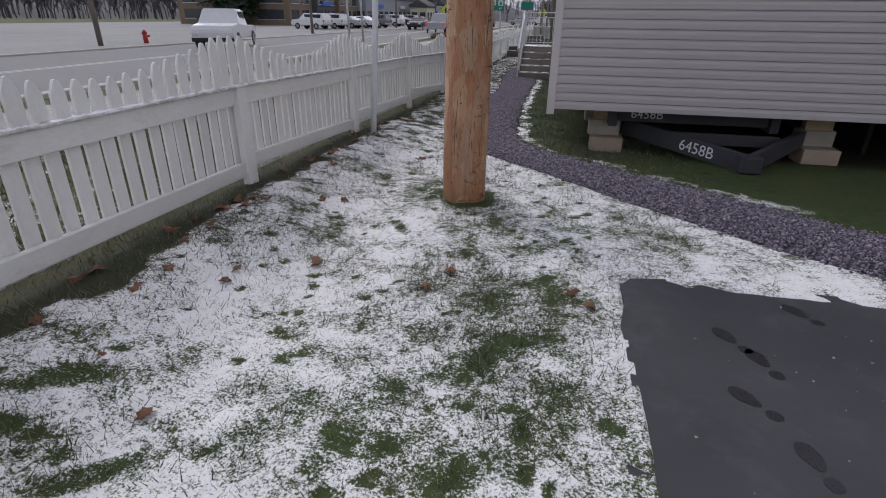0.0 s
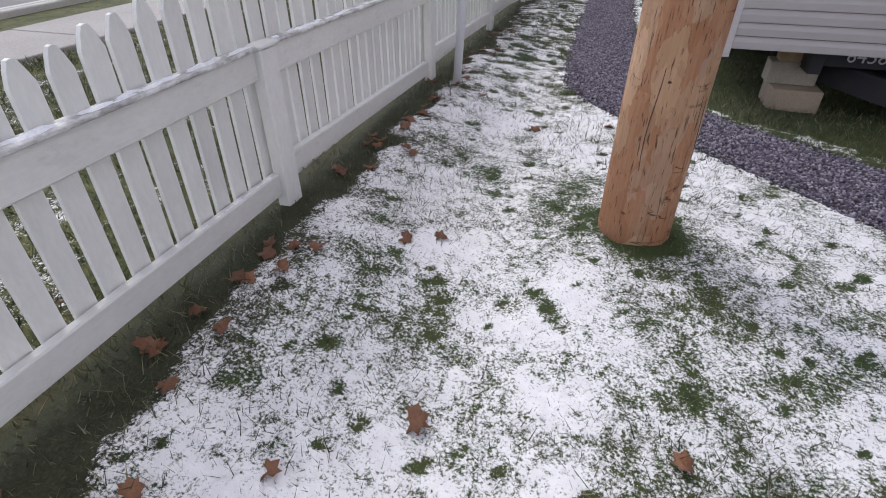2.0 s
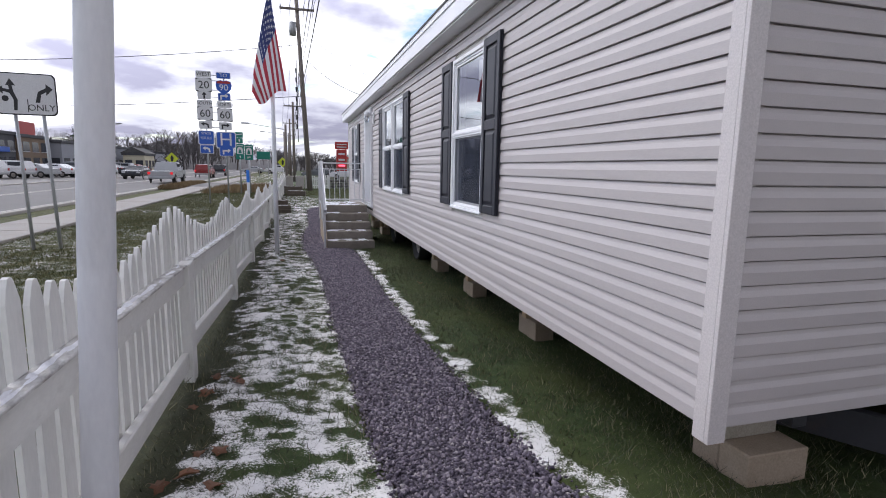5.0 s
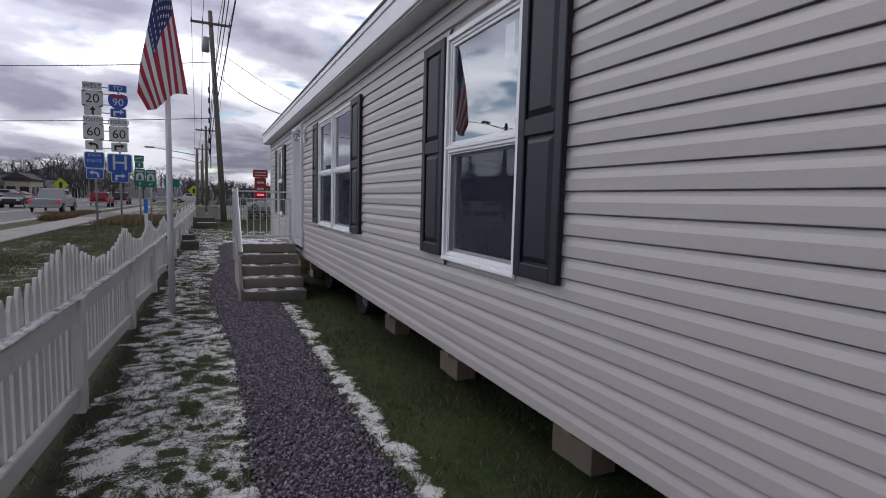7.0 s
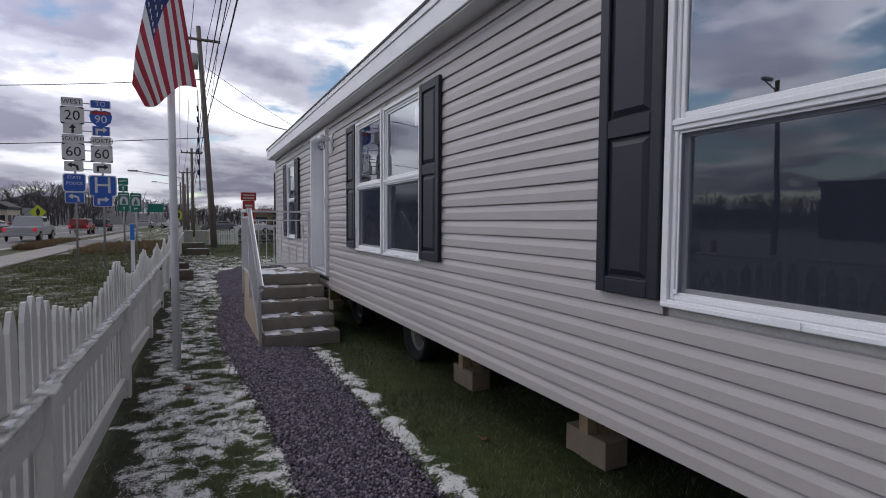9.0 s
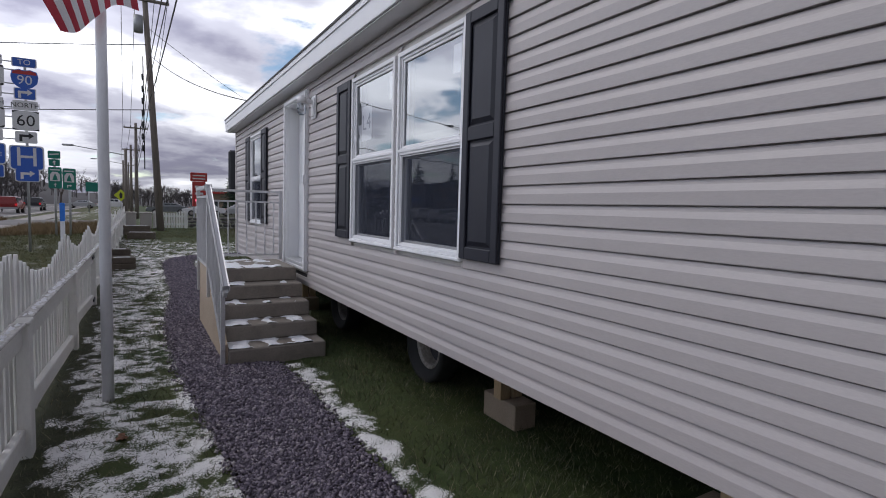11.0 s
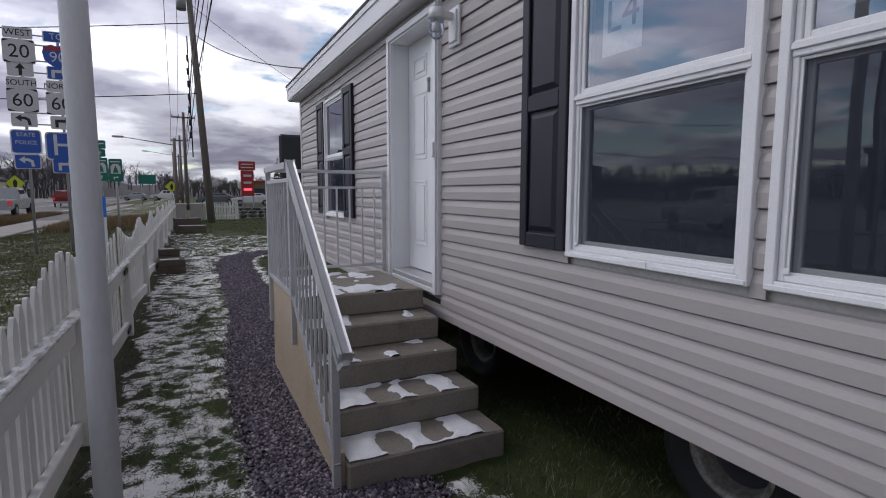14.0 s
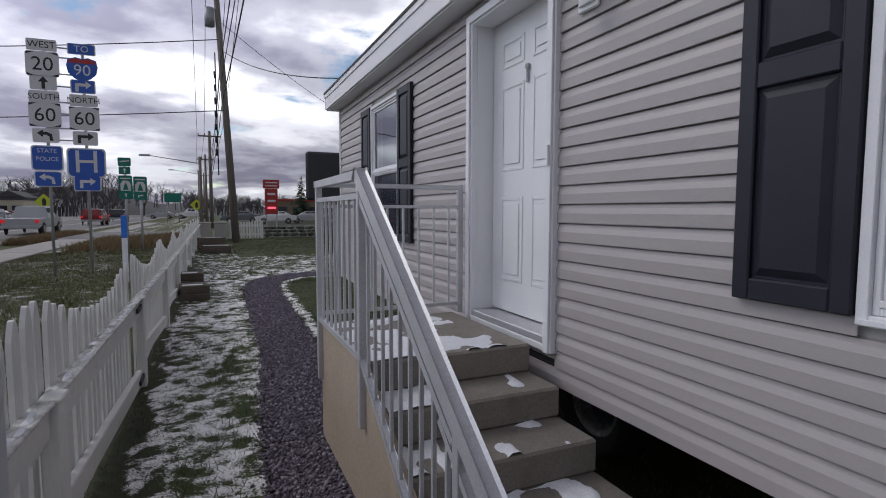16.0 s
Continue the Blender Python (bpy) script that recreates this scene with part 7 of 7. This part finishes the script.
building(-60, -41, 79, 86, 5.6, "bld_brown", "brown flat-roofed store across the road", front="y", bays=3)
building(-58, -40, 86.5, 94, 5.4, "bld_dark", "dark glazed shop front across the road", bays=3)
building(-58, -39.5, 94.5, 103, 5.2, "bld_brown", "brick shop with a red sign board across the road", bays=3)
building(-56, -38, 104, 160, 4.8, "bld_grey", "long grey commercial building across the road", bays=16)
building(-52, -36, 164, 190, 4.4, "bld_white", "pale commercial building further up the road", bays=7)
building(-36, -32, 128, 136, 3.4, "bld_cream", "cream gabled house up the road", bays=3, roof="gable")
building(-72, -52, 8, 38, 5.2, "bld_dark", "dark commercial building across the road", bays=9)
building(-70, -54, -25, 4, 4.6, "bld_brown", "brown commercial building across the road", bays=8)
building(10, 30, 128, 142, 3.6, "bld_brown", "low fuel station shop beyond the junction", front="y", bays=6, band="sign_red")
rb = thing("sign_board", "red sign board on a shop roof", "sign")
part("panel", box(-40.1, -39.7, 94.8, 99.8, 5.66, 7.5, 0.05), M["sign_red"], rb)
part("bracket", box(-40.4, -40.11, 97.1, 97.5, 5.64, 7.2), M["galv"], rb)
for k, (x, y) in enumerate(((-37.6, 112), (-37.6, 128), (-39.6, 90))):
    sb = thing("shop_sign", "small coloured shop sign above a window", "sign", group="shop signs")
    part("panel", box(x - 0.34, x - 0.1, y - 1.8, y + 1.8, 3.0, 3.7, 0.03), M[("sign_blue", "sign_white", "sign_blue")[k]], sb)
hy = thing("fire_hydrant", "rusty red fire hydrant across the road", "hydrant")
part("barrel", tube((-23.3, 27.5, 0.1), (-23.3, 27.5, 0.62), 0.13, 0.12, 12), M["sign_red"], hy)
part("bonnet", tube((-23.3, 27.5, 0.621), (-23.3, 27.5, 0.82), 0.16, 0.05, 12), M["sign_red"], hy)
part("nozzle", tube((-23.12, 27.5, 0.5), (-23.0, 27.5, 0.5), 0.06, 0.06, 8), M["sign_red"], hy)


# ---- woods and trees ----
def bare_tree(x, y, h, seed, label="bare winter tree by the road"):
    rs = random.Random(seed)
    t = thing("tree", label, "tree", group="bare trees")
    pc = branches((x, y, -0.05), h, 5, rs)
    v, tr = prism_soup(pc[:1], 8)
    ob = soup("trunk", v, tr, M["twig"], "", "")
    ob.parent = t
    v, tr = prism_soup(pc[1:])
    ob = soup("crown", v, tr, M["twig"], "", "", kind="")
    ob.parent = t
    del_kind(t)


def del_kind(t):
    for c in t.children:
        for k in ("kind", "category"):
            if k in c:
                del c[k]


def conifer(x, y, h, seed, label="dark evergreen tree with layered boughs"):
    rs = random.Random(seed)
    t = thing("tree", label, "tree", group="evergreens")
    part("trunk", tube((x, y, -0.05), (x, y, h * 0.97), h * 0.022, 0.02, 8), M["twig"], t)
    V, T = [], []
    z = h * 0.14
    while z < h * 0.99:
        reach = (1 - z / h) ** 0.8 * h * 0.34 * rs.uniform(0.75, 1.15)
        for k in range(11):
            a = rs.uniform(0, 6.28)
            L = reach * rs.uniform(0.6, 1.05)
            tip = Vector((x + math.cos(a) * L, y + math.sin(a) * L, z - 0.16 * L + rs.uniform(-0.1, 0.1)))
            root = Vector((x, y, z + 0.05 * L))
            side = Vector((-math.sin(a), math.cos(a), 0))
            for s in range(7):
                u = (s + 1) / 7
                c = root.lerp(tip, u)
                w = 0.30 * L * (1.15 - u) + 0.1
                for sg in (-1, 1):
                    n = len(V)
                    V += [c, c + side * sg * w + (tip - root) * 0.16 + Vector((0, 0, rs.uniform(-0.12, 0.05) * L)), c + (tip - root) * 0.10 + Vector((0, 0, -0.05 * L))]
                    T.append((n, n + 1, n + 2))
        z += h * 0.03
    ob = soup("crown", V, T, M["needle"], "", "", kind="")
    ob.parent = t
    del_kind(t)


def ridge(a):
    """Rise of the wooded ridge by compass angle from +y."""
    return float(np.interp(a, [-85, -35, -28, -17, -9, -3, 3, 35], [2.5, 3.3, 2.7, 3.4, 4.0, 2.0, 1.3, 1.2]))


def build_woods():
    rs = random.Random(77)
    pcs = []
    for k in range(1350):
        u = rs.random()
        a = -66 + 84 * u
        d = rs.uniform(150, 230)
        x, y = d * math.sin(radians(a)), d * math.cos(radians(a)) + 10
        if -24 < x < -8 and y < 200:
            continue
        pcs += branches((x, y, -0.2 + max(0, d - 170) * 0.035 * ridge(a)), rs.uniform(5, 9.5) * (0.6 + 0.16 * ridge(a)), 4, rs, 0.85, 0.17)
    v, t = prism_soup(pcs)
    soup("woods", v, t, M["far_twig"], "bare brown woods on the low hills", "woods")
    hill = bmesh.new()
    rows, cols = 5, 60
    g = []
    for r in range(rows):
        d = 172 + 34 * r
        g.append([hill.verts.new((d * math.sin(radians(-85 + 2 * c)), d * math.cos(radians(-85 + 2 * c)) + 10,
                                  -1 + r * ridge(-85 + 2 * c) * (0.78 + 0.14 * math.sin(c * 0.9) + 0.10 * math.sin(c * 2.3 + 1)))) for c in range(cols + 1)])
    for r in range(rows - 1):
        for c in range(cols):
            hill.faces.new((g[r][c], g[r][c + 1], g[r + 1][c + 1], g[r + 1][c])).smooth = True
    bmesh.ops.recalc_face_normals(hill, faces=hill.faces)
    tagged(part("far_hill", hill, M["hill"]), "low wooded hill on the horizon", "hill", kind="structure")


M["far_twig"] = island_mat("far_twigs", [(0, (0.035, 0.031, 0.033)), (1, (0.085, 0.075, 0.076))], 0.9)
M["hill"] = surf("wooded_hill", (0.034, 0.031, 0.034), (0.065, 0.058, 0.06), 0.05, 0.6, 0.95, bump=0)
build_woods()
for k, (x, y, h) in enumerate(((-47, 150, 13), (-62, 128, 12), (-70, 130, 11), (-33, 162, 12), (-20, 190, 11), (-75, 120, 10))):
    bare_tree(x, y, h, 100 + k)
for k, (x, y, h) in enumerate(((9.5, 88, 6.4), (-47, 77, 11), (-50.5, 76, 12.5), (-61.9, 114, 13), (-53.7, 115, 13), (-57, 167, 14), (-54, 172, 14))):
    conifer(x, y, h, 200 + k)


def roadside_weeds():
    rs = np.random.RandomState(9)
    n = 9000
    x = np.concatenate([-10.75 + 1.2 * rs.rand(n), -7 + 4.0 * rs.rand(n)])
    y = np.concatenate([44 + 12 * rs.rand(n), 37 + 9 * rs.rand(n)])
    n = len(x)
    z = ground_base(x, y) - 0.02
    h, w = 0.12 + 0.28 * rs.rand(n), 0.008 + 0.012 * rs.rand(n)
    a, b = rs.rand(n) * 6.283, rs.rand(n) * 6.283
    v = np.zeros((n, 3, 3))
    v[:, 0] = np.stack([x - w * np.cos(a), y - w * np.sin(a), z], -1)
    v[:, 1] = np.stack([x + w * np.cos(a), y + w * np.sin(a), z], -1)
    v[:, 2] = np.stack([x + 0.5 * h * np.cos(b), y + 0.5 * h * np.sin(b), z + h], -1)
    soup("dry_weeds", v.reshape(-1, 3), np.arange(n * 3).reshape(-1, 3), M["dry"], "brown dry weeds along the kerb", "weeds")


roadside_weeds()


# ---- fallen leaves ----
def build_leaves():
    rs = random.Random(31)
    spots = [(-1.78, 4.12), (-2.42, 3.40), (-2.36, 3.68), (-2.40, 5.73), (-2.38, 7.69), (-1.54, 5.84), (-0.99, 6.04), (-2.36, 5.55), (-2.1, 14.2), (-0.2, 12.2), (0.2, 2.9), (0.1, 3.05), (-1.9, 2.7), (-2.2, 2.5)]
    spots += [(rs.uniform(-2.55, -2.25), rs.uniform(2.2, 9)) for k in range(34)] + [(rs.uniform(-2.6, -2.2), rs.uniform(1.2, 6.5)) for k in range(14)] + [(rs.uniform(-2.3, -0.3), rs.uniform(1.5, 7)) for k in range(10)]
    shapes = []
    for s in range(4):
        o = []
        for k in range(14):
            a = 2 * math.pi * k / 14
            r = 0.040 * (1.0 if k % 2 == 0 else 0.62) * rs.uniform(0.8, 1.15)
            o.append((r * math.cos(a) * 1.25, r * math.sin(a), 0.010 * math.cos(2 * a + s) + 0.006))
        v = o + [(p[0], p[1], p[2] + 0.0015) for p in o] + [(0, 0, 0.0), (0, 0, 0.0015)]
        f = [(k, (k + 1) % 14, 28) for k in range(14)] + [(14 + (k + 1) % 14, 14 + k, 29) for k in range(14)] + [(k, 14 + k, 14 + (k + 1) % 14, (k + 1) % 14) for k in range(14)]
        shapes.append(mesh_from("leaf", v, f, M["leaf"], True))
    for x, y in spots:
        ob = new("fallen_leaf", rs.choice(shapes))
        ob.matrix_basis = pose(x, y, ground_z(x, y) + 0.012, rs.uniform(-14, 14), rs.uniform(-14, 14), rs.uniform(0, 360)) @ Matrix.Scale(rs.uniform(0.8, 1.35), 4)
        tagged(ob, "curled brown fallen leaf on the snowy grass", "leaf", group="fallen leaves")


build_leaves()


# ---- grit on the driveway ----
def build_grit():
    rs = np.random.RandomState(14)
    n = 1500
    x, y = 0.55 + 4.5 * rs.rand(n) ** 1.4, -0.8 + 4.0 * rs.rand(n)
    lane = np.exp(-((x - 1.15 - 0.12 * (y - 1)) / 0.16) ** 2)
    k = rs.rand(n) < 0.12 + 0.8 * lane
    x, y = x[k], y[k]
    n = len(x)
    s = 0.003 + 0.008 * rs.rand(n, 1) ** 2
    base = np.array([(1, 0, 0), (-0.5, 0.8, 0), (-0.5, -0.8, 0), (0, 0, 0.8)])
    tri = np.array([(0, 1, 3), (1, 2, 3), (2, 0, 3)])
    v = base[None] * s[:, :, None] * (0.7 + 0.6 * rs.rand(n, 4, 1)) + np.stack([x, y, np.full(n, 0.208)], -1)[:, None]
    soup("grit", v.reshape(-1, 3), (np.arange(n)[:, None, None] * 4 + tri[None]).reshape(-1, 3), M["grit"], "pale grit and leaf crumbs on the asphalt", "grit")


M["grit"] = island_mat("grit", [(0, (0.08, 0.065, 0.045)), (0.6, (0.2, 0.17, 0.12)), (1, (0.38, 0.34, 0.28))], 0.9)
build_grit()


def damp_print(x, y, turn):
    p = thing("boot_print", "dark wet boot print on the asphalt", "boot print", group="boot prints", at=(x, y, 0.2082), turn=turn)
    sole = [(0.045 * math.cos(a) * (1.0 if math.sin(a) > -0.2 else 0.8), 0.075 * math.sin(a) + 0.03) for a in [k * math.pi / 8 for k in range(16)]]
    heel = [(0.034 * math.cos(k * math.pi / 5), 0.036 * math.sin(k * math.pi / 5) - 0.105) for k in range(10)]
    for nm, o in (("sole_mark", sole), ("heel_mark", heel)):
        poly_part(nm, o, Matrix.Identity(4), 0.0012, M["wet"], p)


M["wet"] = surf("wet_mark", (0.010, 0.010, 0.012), (0.016, 0.016, 0.018), 8, 90, 0.25, 0.4, bump=0)
for x, y, a in ((1.0, 2.56, 20), (0.86, 2.24, 40), (0.99, 1.92, 12), (1.36, 3.10, 35), (0.90, 2.74, 30), (1.9, 2.75, -60)):
    damp_print(x, y, a)
